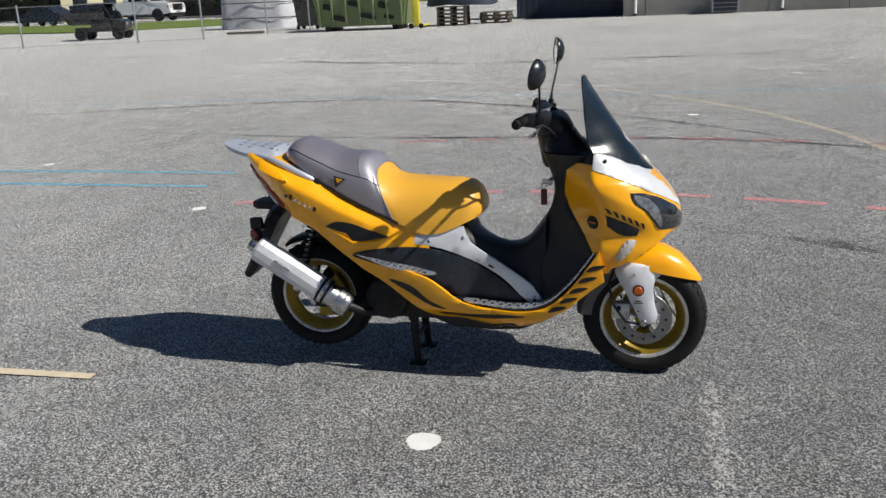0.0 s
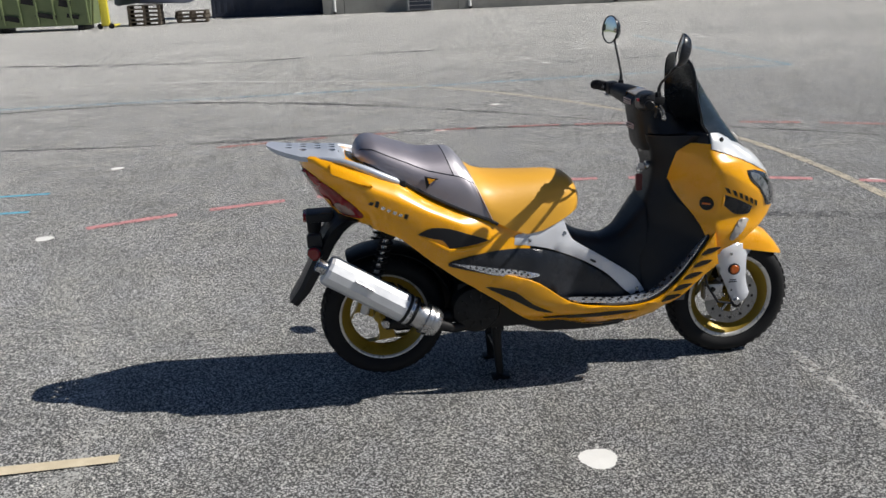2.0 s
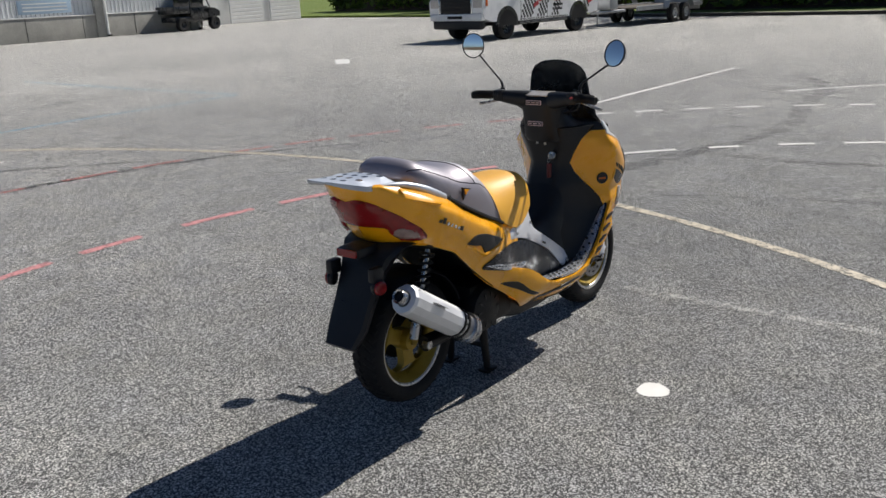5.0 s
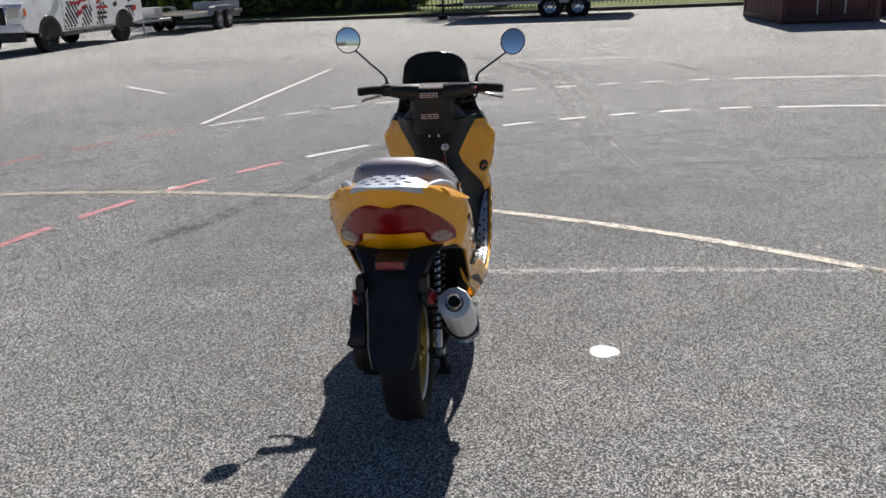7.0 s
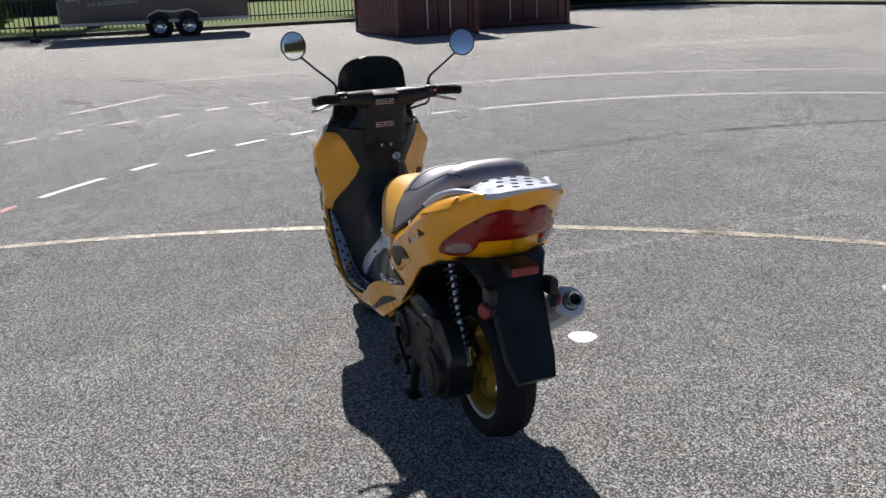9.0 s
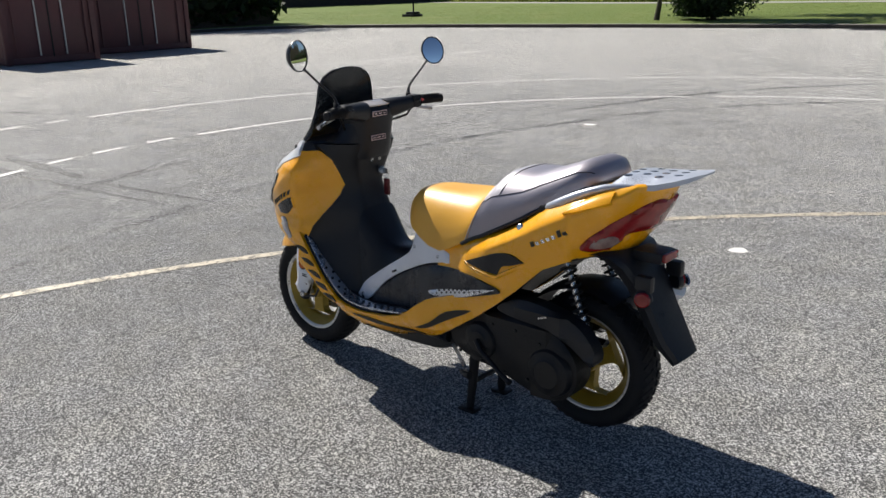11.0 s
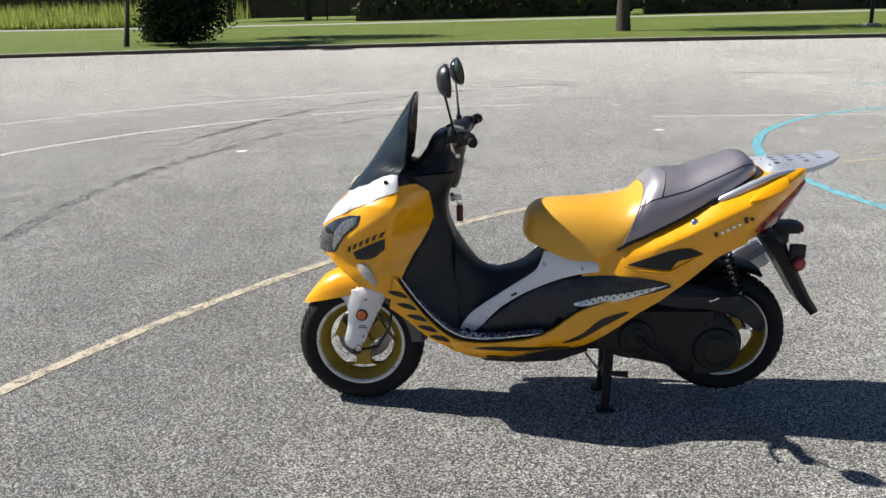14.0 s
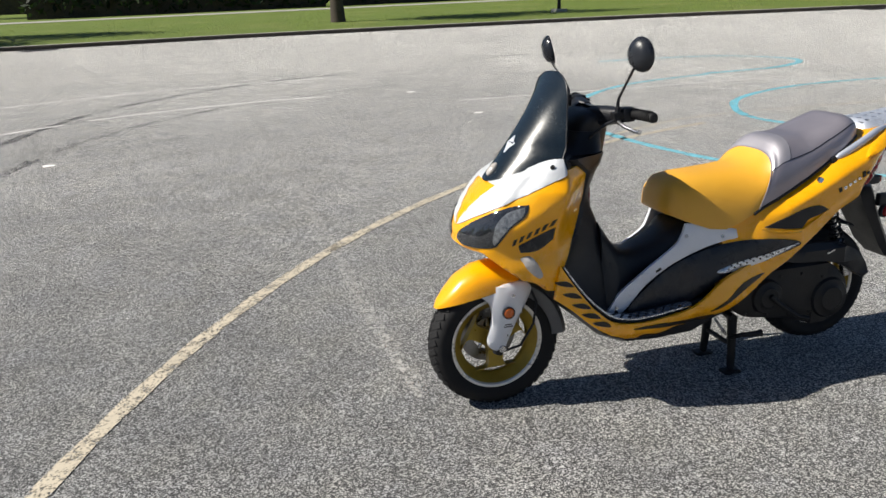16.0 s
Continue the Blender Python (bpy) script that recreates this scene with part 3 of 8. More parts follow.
    # rubber left by tyres
    marks = (([(4.6, 1.0), (4.5, 0.37), (4.55, -0.34), (4.81, -1.18), (4.98, -2.02), (4.88, -2.8)], 0.17), ([(11.9, -1.9), (10.97, -2.52), (9.73, -2.88), (9.0, -3.13)], 0.17),
             ([(10.9, 3.4), (10.76, 1.82), (9.4, 1.1), (8.1, 0.95), (6.1, 0.66), (4.2, 1.05), (2.2, 1.7), (1.3, 2.1)], 0.26),
             ([(2.9, 0.6), (3.3, -0.6), (3.5, -1.6), (3.66, -2.9), (3.67, -3.9), (3.54, -4.9), (3.29, -5.83), (2.85, -7.07), (1.8, -8.55), (0.58, -9.4), (-1.5, -10.3), (-4.0, -10.2)], 0.165),
             ([(3.95, -6.0), (3.69, -7.24), (3.31, -8.53), (2.75, -9.74), (1.6, -11.1), (0.19, -12.1), (-1.83, -12.43), (-4.41, -11.7)], 0.15), ([(-1.8, -12.3), (-3.62, -13.5), (-4.81, -13.9), (-7.0, -12.7), (-7.1, -11.4)], 0.13),
             ([(-9.2, 16.2), (-7.3, 15.95), (-5.8, 15.3), (-4.2, 14.85), (-2.6, 14.4), (-0.5, 14.6), (2.0, 14.9), (5.0, 15.3)], 0.34), ([(-9, 7.0), (-7.65, 7.8), (-5.45, 8.5), (-3.0, 8.75), (-0.9, 7.9), (0.86, 6.6), (2.3, 5.2)], 0.15),
             ([(-6, 6.2), (-2.6, 5.6), (0.5, 5.5), (2.7, 4.9), (4.8, 3.2)], 0.13), ([(3.0, 11.3), (3.8, 11.34), (5.34, 11.4), (7.3, 11.36)], 0.17), ([(-15.2, 19.0), (-14.0, 19.15), (-12.6, 19.2)], 0.5))
    for pts, width in marks:
        line("skid_mark", curve_through(pts, 6, closed=False), width * 0.85, SKID if width < 0.16 or width > 0.3 else SKID_FAINT, "dark curved tyre mark on the asphalt", z=0.002, taper=9)
    # a pair of bolder tracks left by one car
    for pts in ([(14.0, 1.7), (13.72, 1.32), (12.53, 0.4), (10.45, -0.35), (8.41, -0.73), (6.56, -0.81), (5.0, -0.86), (3.6, -0.98)], [(13.9, 1.05), (13.54, 0.75), (11.96, -0.13), (10.38, -0.71), (8.13, -1.03), (6.2, -1.13), (4.7, -1.10), (3.4, -1.25)]):
        line("skid_mark", curve_through(pts, 8, closed=False), 0.185, SKID, "bold dark curved tyre track on the asphalt", z=0.002, taper=26)
    # round marker spots
    spots = ((-0.042, -0.716, 0.066), (-2.64, 2.46, 0.06), (-2.63, 4.58, 0.06), (3.0, 2.4, 0.06), (-5.2, 4.1, 0.06), (0.33, 5.47, 0.06), (2.95, 11.3, 0.08), (2.95, 9.2, 0.06), (-1.15, 9.1, 0.05), (0.2, -9.5, 0.07), (-1.4, -9.3, 0.07),
             (2.99, -5.86, 0.065), (-0.2, -2.33, 0.055), (1.2, 7.0, 0.06), (-0.2, -15.4, 0.08), (3.3, -16.2, 0.1), (5.5, -17, 0.1), (-4.5, -14.5, 0.1), (-7, -16.5, 0.12), (7.3, 15.0, 0.1), (4.2, 13.6, 0.09), (-1.6, -6.9, 0.06), (-10.5, -16, 0.12), (-12.5, -15, 0.12))
    edge = random.Random(8)
    for i, (x, y, r) in enumerate(spots):
        bm = bmesh.new()
        rim = [bm.verts.new((0.95 * q * math.cos(a), 0.95 * q * math.sin(a), 0.0015)) for a, q in [(k * math.tau / 60, r * (1 + 0.05 * math.sin(3 * k * math.tau / 60 + i) + edge.uniform(-0.05, 0.04))) for k in range(60)]]
        bm.faces.new(rim)
        solid("marker_spot", bm, SPOT, "round white marker spot painted on the asphalt", "road marking", (x, y, 0.001), group="marker spots", kind="structure", smooth=0)


build_ground()
build_markings()

# ---- the scooter ----
# z: front x, half width, x of the widest edge
NOSE = [(0.44, 0.585, 0.20, 0.56), (0.52, 0.60, 0.22, 0.555), (0.57, 0.61, 0.226, 0.552), (0.598, 0.645, 0.230, 0.550), (0.610, 0.795, 0.232, 0.550), (0.635, 0.848, 0.236, 0.552), (0.68, 0.845, 0.244, 0.555), (0.72, 0.830, 0.250, 0.555), (0.76, 0.805, 0.254, 0.543), (0.80, 0.775, 0.257, 0.531), (0.83, 0.745, 0.257, 0.524), (0.87, 0.685, 0.234, 0.514), (0.888, 0.648, 0.221, 0.511), (0.935, 0.585, 0.194, 0.517)]
# z: x and y of the inner edge of the face turned to the rider, which runs in straight lines
RIDER = [(0.44, 0.552, 0.19), (0.52, 0.538, 0.212), (0.60, 0.500, 0.196), (0.68, 0.447, 0.137), (0.75, 0.404, 0.092), (0.80, 0.406, 0.115), (0.868, 0.415, 0.150), (0.90, 0.458, 0.170), (0.935, 0.512, 0.180)]
CREASE = [(0.45, 0.640), (0.583, 0.691), (0.746, 0.752), (0.959, 0.808), (1.0, 0.820)]
# x: bottom z, top z, half widths at the bottom, middle and top
TAIL = [(-0.93, 0.890, 0.924, 0.135, 0.15, 0.12), (-0.88, 0.797, 0.920, 0.150, 0.17, 0.13), (-0.82, 0.707, 0.912, 0.175, 0.195, 0.145), (-0.76, 0.692, 0.902, 0.185, 0.212, 0.15), (-0.70, 0.68, 0.880, 0.193, 0.220, 0.158),
        (-0.60, 0.635, 0.835, 0.202, 0.219, 0.165), (-0.50, 0.545, 0.765, 0.201, 0.214, 0.17), (-0.40, 0.465, 0.715, 0.198, 0.209, 0.168), (-0.28, 0.385, 0.675, 0.185, 0.198, 0.165), (-0.20, 0.33, 0.635, 0.170, 0.182, 0.16), (-0.13, 0.285, 0.60, 0.175, 0.178, 0.155)]
# -x: height of the shoulder crease of the tail
SHOULDER = [(0.10, 0.520), (0.20, 0.575), (0.257, 0.606), (0.36, 0.652), (0.48, 0.708), (0.60, 0.772), (0.70, 0.822), (0.80, 0.858), (0.93, 0.896)]
EDGE = [(-0.45, 0.50), (-0.40, 0.505), (-0.30, 0.478), (-0.205, 0.452), (-0.107, 0.420), (0.014, 0.343), (0.15, 0.318), (0.25, 0.314), (0.338, 0.332), (0.395, 0.376), (0.425, 0.405), (0.465, 0.455), (0.51, 0.518), (0.56, 0.60)]


def nose(a, z):
    """The front fairing: a is 0 at the front's middle and 1 at the side's widest edge."""
    w, xo = between(NOSE, z)[1:]
    k = min(max((abs(a) - 0.30) / 0.55, 0), 1)
    xf = between(NOSE, z + 0.10 * k * k * (3 - 2 * k) * min(max((0.67 - z) / 0.06, 0), 1))[0]
    th = min(max(a, -1), 1) * math.pi / 2
    c, s = math.cos(th), math.sin(th)
    # a crease rises from the headlight: below it the side is drawn in, above it the top leans in
    crease, k = between(CREASE, abs(a))[0], min(max((abs(a) - 0.45) / 0.1, 0), 1)
    inward = 1 - 0.4 * max(crease - z, 0) * min(max((z - 0.58) / 0.05, 0), 1) * k - 0.5 * max(z - crease, 0) * k * min(max((0.90 - z) / 0.03, 0), 1)
    return (xo + (xf - xo) * max(c, 0) ** 0.9, math.copysign(w * inward * abs(s) ** 0.9, s), z)


def rider_face(k, z):
    """The yellow face turned to the rider: k is 0 at the widest edge and 1 at the inner edge."""
    xo = between(NOSE, z)[2]
    xi, wi = straight(RIDER, z)
    w = nose(1.0, z)[1]
    return (xo + (xi - xo) * k, w + (wi - w) * k, z)


# the rear end's profile: height, x
REAR = [(0.64, -0.735), (0.66, -0.762), (0.69, -0.802), (0.72, -0.833), (0.75, -0.855), (0.80, -0.882), (0.85, -0.911), (0.88, -0.926), (0.91, -0.938), (0.95, -0.95)]


def slant(u, z):
    """The rear end, which leans back."""
    return (between(REAR, z)[0] + 3.3 * u * u, u, z)


def tail(x, z):
    zb, zt, wb, wm, wt = straight(TAIL, x)
    zc = min(max(straight(SHOULDER, -x)[0], zb + 0.01), zt - 0.008)
    wc = wm + 0.008
    if z <= zc:
        k = min(max((z - zb) / (zc - zb), 0), 1)
        y = wb + (wc - wb) * (1 - (1 - k) ** 2)
    else:
        k = min((z - zc) / (zt - zc), 1)
        y = wc + (wt - wc) * k ** 1.6
    if x > -0.38 or x < -0.72:
        # towards the seat's front and at the rear end the side runs over into a plain bow
        q, r = min(max((z - zb) / (zt - zb), 0), 1), min(max((-x - 0.24) / 0.14, 0), max((x + 0.88) / 0.16, 0), 1)
        y = y * r + (1 - r) * (wb * (1 - q) * (1 - 2 * q) + 4 * wm * q * (1 - q) + wt * q * (2 * q - 1))
    if x < -0.70:
        y = min(y, math.sqrt(max(x - between(REAR, z)[0], 0) / 3.3))
    return (x, y, z)


def body(x, z):
    """The side of the middle body, which runs over into the tail."""
    f = min(max((x + 0.12) / 0.16, 0), 1)
    mid = 0.205 - 0.065 * f - (0.215 - 0.16 * f) * (z - 0.34)
    k = min(max((x + 0.24) / 0.16, 0), 1)
    return (x, mid * k + tail(x, z)[1] * (1 - k), z - 0.0135 * f)


def skirt(x, z):
    k = min(max((x + 0.42) / 0.42, 0), 1)
    under = max(min(between(EDGE, x)[0], 0.355) - z, 0)
    return (x, 0.178 + 0.052 * k * k * (3 - 2 * k) - 9.5 * under * under * (0.25 + 0.75 * k), z)


def both(name, make, material, parent, label=""):
    """The same part on the left and on the right side."""
    left = part(name, make(), material, parent, label)
    right = part(name, mirrored(make()), material, parent, label)
    return left, right


def wheel(parent, name, x, z, half, drive_turn, slim=1.0):
    """A wheel on its tyre; slim makes the tyre lower in the wall."""
    w = part(name, lathe(bmesh.new(), [(0.172 + (r - 0.172) * slim if r > 0.172 else r, a) for r, a in [(0.158, -half * 0.6), (0.172, -half * 0.82), (0.19, -half), (0.212, -half * 1.05), (0.230, -half * 0.86), (0.241, -half * 0.5), (0.2445, 0),
                                       (0.241, half * 0.5), (0.230, half * 0.86), (0.212, half * 1.05), (0.19, half), (0.172, half * 0.82), (0.158, half * 0.6)]], Matrix.Rotation(radians(90), 4, "X"), 72), TYRE, parent, "black road tyre with worn tread", 60)
    w.location = (x, 0, z)
    bm = bmesh.new()
    for k in range(44):
        for d in (-1, 1):
            m = Matrix.Rotation((k + 0.25 * d) * math.tau / 44, 4, "Y") @ Matrix.Translation((0, d * half * 0.46, 0.172 + 0.0672 * slim)) @ Matrix.Rotation(radians(-d * 15), 4, "X") @ Matrix.Rotation(radians(d * 34), 4, "Z")
            box(bm, (0.023, half * 0.82, 0.0065), m=m, bevel=0.002, segments=1)
    part("tread", bm, TYRE, w, smooth=0)
    turn = Matrix.Rotation(radians(90), 4, "X")
    part("rim_lip", lathe(bmesh.new(), [(0.158, -0.036), (0.161, -0.045), (0.167, -0.0485), (0.174, -0.0485), (0.174, -0.034), (0.166, 0), (0.174, 0.034), (0.174, 0.0485), (0.167, 0.0485), (0.161, 0.045), (0.158, 0.036)], turn, 72), LIP, w, "pale bare metal rim edge", 60)
    part("rim", lathe(bmesh.new(), [(0.162, -0.043), (0.152, -0.036), (0.144, -0.021), (0.131, -0.014), (0.126, 0), (0.131, 0.014), (0.144, 0.021), (0.152, 0.036), (0.162, 0.043)], turn, 72), GOLD, w, "gold painted cast rim", 60)
    for k in range(3):
        bm = bmesh.new()
        pts = []
        for r, d in ((0.034, 42), (0.06, 28), (0.085, 19), (0.105, 19), (0.120, 26), (0.130, 36)):
            pts.append((r, d))
        out = [(r * math.cos(radians(d)), r * math.sin(radians(d))) for r, d in pts] + [(r * math.cos(radians(-d)), r * math.sin(radians(-d))) for r, d in reversed(pts)]
        c, s = math.cos(radians(drive_turn + 120 * k)), math.sin(radians(drive_turn + 120 * k))
        sheet(bm, [(c * a - s * b, s * a + c * b) for a, b in curve_through(out, 3)], lambda u, v: (u, 0, v), (0.04, 0.04), 0.016, 0.032, 0.005)
        part("spoke", bm, GOLD, w)
    part("hub", lathe(bmesh.new(), [(0, -0.052), (0.016, -0.052), (0.018, -0.044), (0.036, -0.040), (0.042, -0.02), (0.042, 0.02), (0.036, 0.040), (0.018, 0.044), (0.016, 0.052), (0, 0.052)], turn, 28), GOLD, w)
    return w


def brake_disc(parent):
    d = bmesh.new()
    lathe(d, [(0.062, -0.003), (0.108, -0.003), (0.110, 0), (0.108, 0.003), (0.062, 0.003), (0.062, -0.003)], Matrix.Translation((0, -0.056, 0)) @ Matrix.Rotation(radians(90), 4, "X"), 56)
    ob = part("brake_disc", d, DISC_STEEL, parent, "drilled steel brake disc")
    for k in range(12):
        a = k * math.tau / 12
        bm = disc(bmesh.new(), 0.006, 0.002, facing((0.086 * math.cos(a), -0.0585, 0.086 * math.sin(a)), (0, -1, 0)), 10)
        part("drill_hole", bm, IRON, ob)
    for k in range(5):
        a = k * math.tau / 5 + 0.3
        bm = tube(bmesh.new(), [(0.03 * math.cos(a), -0.056, 0.03 * math.sin(a)), (0.066 * math.cos(a), -0.056, 0.066 * math.sin(a))], 0.007, 8)
        part("carrier_arm", bm, STEEL, ob)


def build_front(s):
    fw = wheel(s, "front_wheel", 0.712, 0.2445, 0.056, -92)
    brake_disc(fw)
    bm = box(bmesh.new(), (0.075, 0.045, 0.07), (0.622, -0.07, 0.285), 0.012)
    cal = part("brake_caliper", bm, STEEL, s, "cast metal front brake caliper")
    part("caliper_bolt", disc(bmesh.new(), 0.009, 0.008, facing((0.615, -0.094, 0.30), (0, -1, 0)), 12), IRON, cal)
    part("axle_bolt", disc(bmesh.new(), 0.014, 0.22, facing((0.712, -0.11, 0.2445), (0, 1, 0)), 14), STEEL, s)
    # fork covers
    def cover():
        bm = bmesh.new()
        out = curve_through([(0.600, 0.462), (0.630, 0.490), (0.70, 0.484), (0.775, 0.464), (0.792, 0.446), (0.752, 0.418), (0.744, 0.375), (0.751, 0.320), (0.763, 0.278), (0.758, 0.254), (0.735, 0.238), (0.710, 0.240), (0.692, 0.262), (0.672, 0.305), (0.648, 0.355), (0.620, 0.408)], 4)
        return sheet(bm, out, lambda u, v: (u, 0.088 + 0.10 * max(v - 0.30, 0) * 0.5 - 3.0 * (u - 0.70 + (v - 0.33) * 0.42) ** 2, v), (0.02, 0.025), 0.016, 0.030, 0.008, flip=-1)
    for ob, side in zip(both("fork_cover", cover, SILVER, s, "silver painted fork leg cover"), (1, -1)):
        part("reflector", lathe(bmesh.new(), [(0, 0.007), (0.015, 0.006), (0.019, 0.002), (0.019, -0.004), (0, -0.004)], facing((0.689, side * 0.112, 0.382), (0, side, 0)), 26), AMBER, ob, "round amber side reflector")
        part("reflector_ring", lathe(bmesh.new(), [(0.019, 0.004), (0.0225, 0.003), (0.023, -0.006)], facing((0.689, side * 0.112, 0.382), (0, side, 0)), 26), BLACK, ob)
        for k, w in ((0, 0.026), (1, 0.034)):
            part("cover_mark", box(bmesh.new(), (w, 0.0015, 0.004), (0.690, side * 0.1052, 0.336 - 0.008 * k)), GREY_PANEL, ob, smooth=0)
        part("cover_screw", disc(bmesh.new(), 0.006, 0.005, facing((0.672, side * 0.112, 0.445), (0, side, 0)), 10), STEEL, ob)
    both("fork_tube", lambda: tube(bmesh.new(), [(0.725, 0.082, 0.22), (0.66, 0.082, 0.40), (0.60, 0.075, 0.56)], 0.019, 14), IRON, s)
    # front mudguard
    rows = [(0.932, 0.402, 0.396, 0.008), (0.918, 0.424, 0.404, 0.034), (0.885, 0.465, 0.416, 0.058), (0.845, 0.508, 0.428, 0.076), (0.785, 0.541, 0.442, 0.086), (0.72, 0.551, 0.458, 0.092), (0.66, 0.535, 0.472, 0.094), (0.615, 0.505, 0.476, 0.090)]
    def arch(grow):
        return [[(x - (0.006 if grow else 0), (w - grow) * math.copysign(abs(math.sin(p)) ** 0.8, math.sin(p)), zl + (zt - grow - zl) * max(math.cos(p), 0) ** 0.75) for p in [radians(-90 + 180 * k / 14) for k in range(15)]] for x, zt, zl, w in rows]
    bm = bmesh.new()
    outer, inner = arch(0.0), arch(0.006)
    ring_faces(bm, [a + list(reversed(b)) for a, b in zip(outer, inner)])
    part("front_mudguard", bm, YELLOW, s, "glossy yellow front mudguard with a pointed tip", 50)
    bm = bmesh.new()
    lathe(bm, [(0.205, -0.076), (0.245, -0.081), (0.262, -0.066), (0.272, 0), (0.262, 0.066), (0.245, 0.081), (0.205, 0.076), (0.205, 0.071), (0.244, 0.075), (0.257, 0.062), (0.266, 0), (0.257, -0.062), (0.244, -0.075), (0.205, -0.071), (0.205, -0.076)], Matrix.Translation((0.712, 0, 0.2445)) @ Matrix.Rotation(radians(90), 4, "X"), 18, radians(112), radians(176))
    part("mud_flap", bm, FLAP_GREY, s, "grey inner mud flap behind the front wheel")
    both("brake_hose", lambda: tube(bmesh.new(), [(0.60, 0.07, 0.47), (0.575, 0.09, 0.40), (0.59, 0.095, 0.32), (0.64, 0.095, 0.245), (0.70, 0.098, 0.235)], 0.005, 8), BLACK, s)


def build_fairing(s):
    # yellow shell with a slanted face turned to the rider
    zs = [0.482, 0.50, 0.53, 0.56, 0.58, 0.592, 0.600, 0.606, 0.612, 0.62] + [0.63 + 0.0095 * k for k in range(28)] + [0.897, 0.900]
    rings = []
    for z in zs:
        half = [nose(k / 40, z) for k in range(41)]
        half[40] = tuple(0.5 * (p + q) for p, q in zip(nose(0.985, z), rider_face(0.03, z)))
        half += [rider_face(k, z) for k in (0.08, 0.3, 0.55, 0.8, 1.0)]
        x, y, _ = half[-1]
        half.append((x + 0.04, y - 0.004, z))
        rings.append([(x, -y, zz) for x, y, zz in reversed(half)] + half[1:])
    bm = bmesh.new()
    ring_faces(bm, rings)
    shell = part("front_fairing", bm, YELLOW, s, "glossy yellow front fairing with an angular nose", 38)
    left_right = ((lambda u, v: nose(u, v), 1), (lambda u, v: nose(-u, v), -1))
    def on_nose(name, outline, material, off, thick, label="", per=4, parent=None, sag=0.002, step=(0.035, 0.015)):
        for place, f in left_right:
            bm = bmesh.new()
            sheet(bm, curve_through(outline, per), place, step, off, thick, sag, flip=f)
            part(name, bm, material, parent or shell, label)
    on_nose("nose_panel", [(0.012, 0.700), (0.012, 0.700), (0.10, 0.715), (0.22, 0.742), (0.39, 0.778), (0.52, 0.806), (0.69, 0.840), (0.85, 0.866), (0.985, 0.882), (0.985, 0.882), (0.985, 0.9345), (0.985, 0.9345), (0.80, 0.9345), (0.55, 0.922), (0.32, 0.895), (0.10, 0.862), (0.02, 0.856), (0.02, 0.856), (0.02, 0.845), (0.20, 0.842), (0.20, 0.842), (0.10, 0.78), (0.04, 0.73)], NOSE_SILVER, 0.004, 0.008, "silver nose panel below the screen", sag=0.001)
    on_nose("headlight", [(0.69, 0.799), (0.69, 0.799), (0.712, 0.765), (0.635, 0.722), (0.56, 0.668), (0.50, 0.651), (0.30, 0.643), (0.13, 0.646), (0.06, 0.662), (0.10, 0.688), (0.23, 0.727), (0.385, 0.766), (0.54, 0.789)], SMOKE, 0.005, 0.010, "smoked dark headlight lens", sag=0.003)
    on_nose("lamp_reflector", [(0.50, 0.745), (0.56, 0.772), (0.67, 0.790), (0.67, 0.790), (0.69, 0.768), (0.62, 0.724), (0.555, 0.680), (0.515, 0.664), (0.50, 0.70)], LAMP_RIB, 0.0065, 0.003, "pale ribbed reflector inside the headlight", sag=0.0005)
    on_nose("side_intake", [(0.72, 0.660), (0.72, 0.660), (0.90, 0.702), (0.980, 0.717), (0.980, 0.717), (0.972, 0.675), (0.972, 0.675), (0.87, 0.638), (0.735, 0.633), (0.735, 0.633)], GREY_PANEL, 0.003, 0.010, "dark sunken side intake", sag=0.001)
    both("intake_lip", lambda: tube(bmesh.new(), [nose(0.985, 0.668 + 0.008 * k) for k in range(8)], [0.001, 0.003, 0.005, 0.006, 0.006, 0.005, 0.003, 0.001], 8), YELLOW, shell)
    for k in range(6):
        a, z = 0.668 + k * 0.053, 0.661 + k * 0.0122
        on_nose("letter_bar", [(a, z - 0.002), (a + 0.011, z + 0.019), (a + 0.038, z + 0.025), (a + 0.027, z + 0.004)], STRIPE, 0.0030, 0.003, per=1, sag=0.0)
    on_nose("front_indicator", [(0.73, 0.612), (0.80, 0.618), (0.86, 0.590), (0.905, 0.550), (0.88, 0.538), (0.80, 0.568), (0.75, 0.598)], CLEAR_LENS, 0.008, 0.014, "clear front indicator lens", sag=0.004)
    # a round hole in the face turned to the rider
    for side in (-1,):
        p = Vector(rider_face(0.33, 0.680))
        p.y *= side
        du = Vector(rider_face(0.45, 0.68)) - Vector(rider_face(0.2, 0.68))
        dv = Vector(rider_face(0.33, 0.705)) - Vector(rider_face(0.33, 0.655))
        way = du.cross(dv).normalized()
        way = Vector((way.x, side * way.y, way.z)) * (1 if way.x < 0 else -1)
        p += way * 0.003
        plug = part("side_plug", lathe(bmesh.new(), [(0, 0.0015), (0.022, 0.0015), (0.0245, 0.003), (0.026, 0.001), (0.026, -0.008)], facing(p, way), 28), BLACK, shell, "round dark hole with an amber lens inside")
        part("plug_lens", box(bmesh.new(), (0.030, 0.007, 0.003), m=facing(p + way * 0.002, way), bevel=0.001), AMBER, plug)
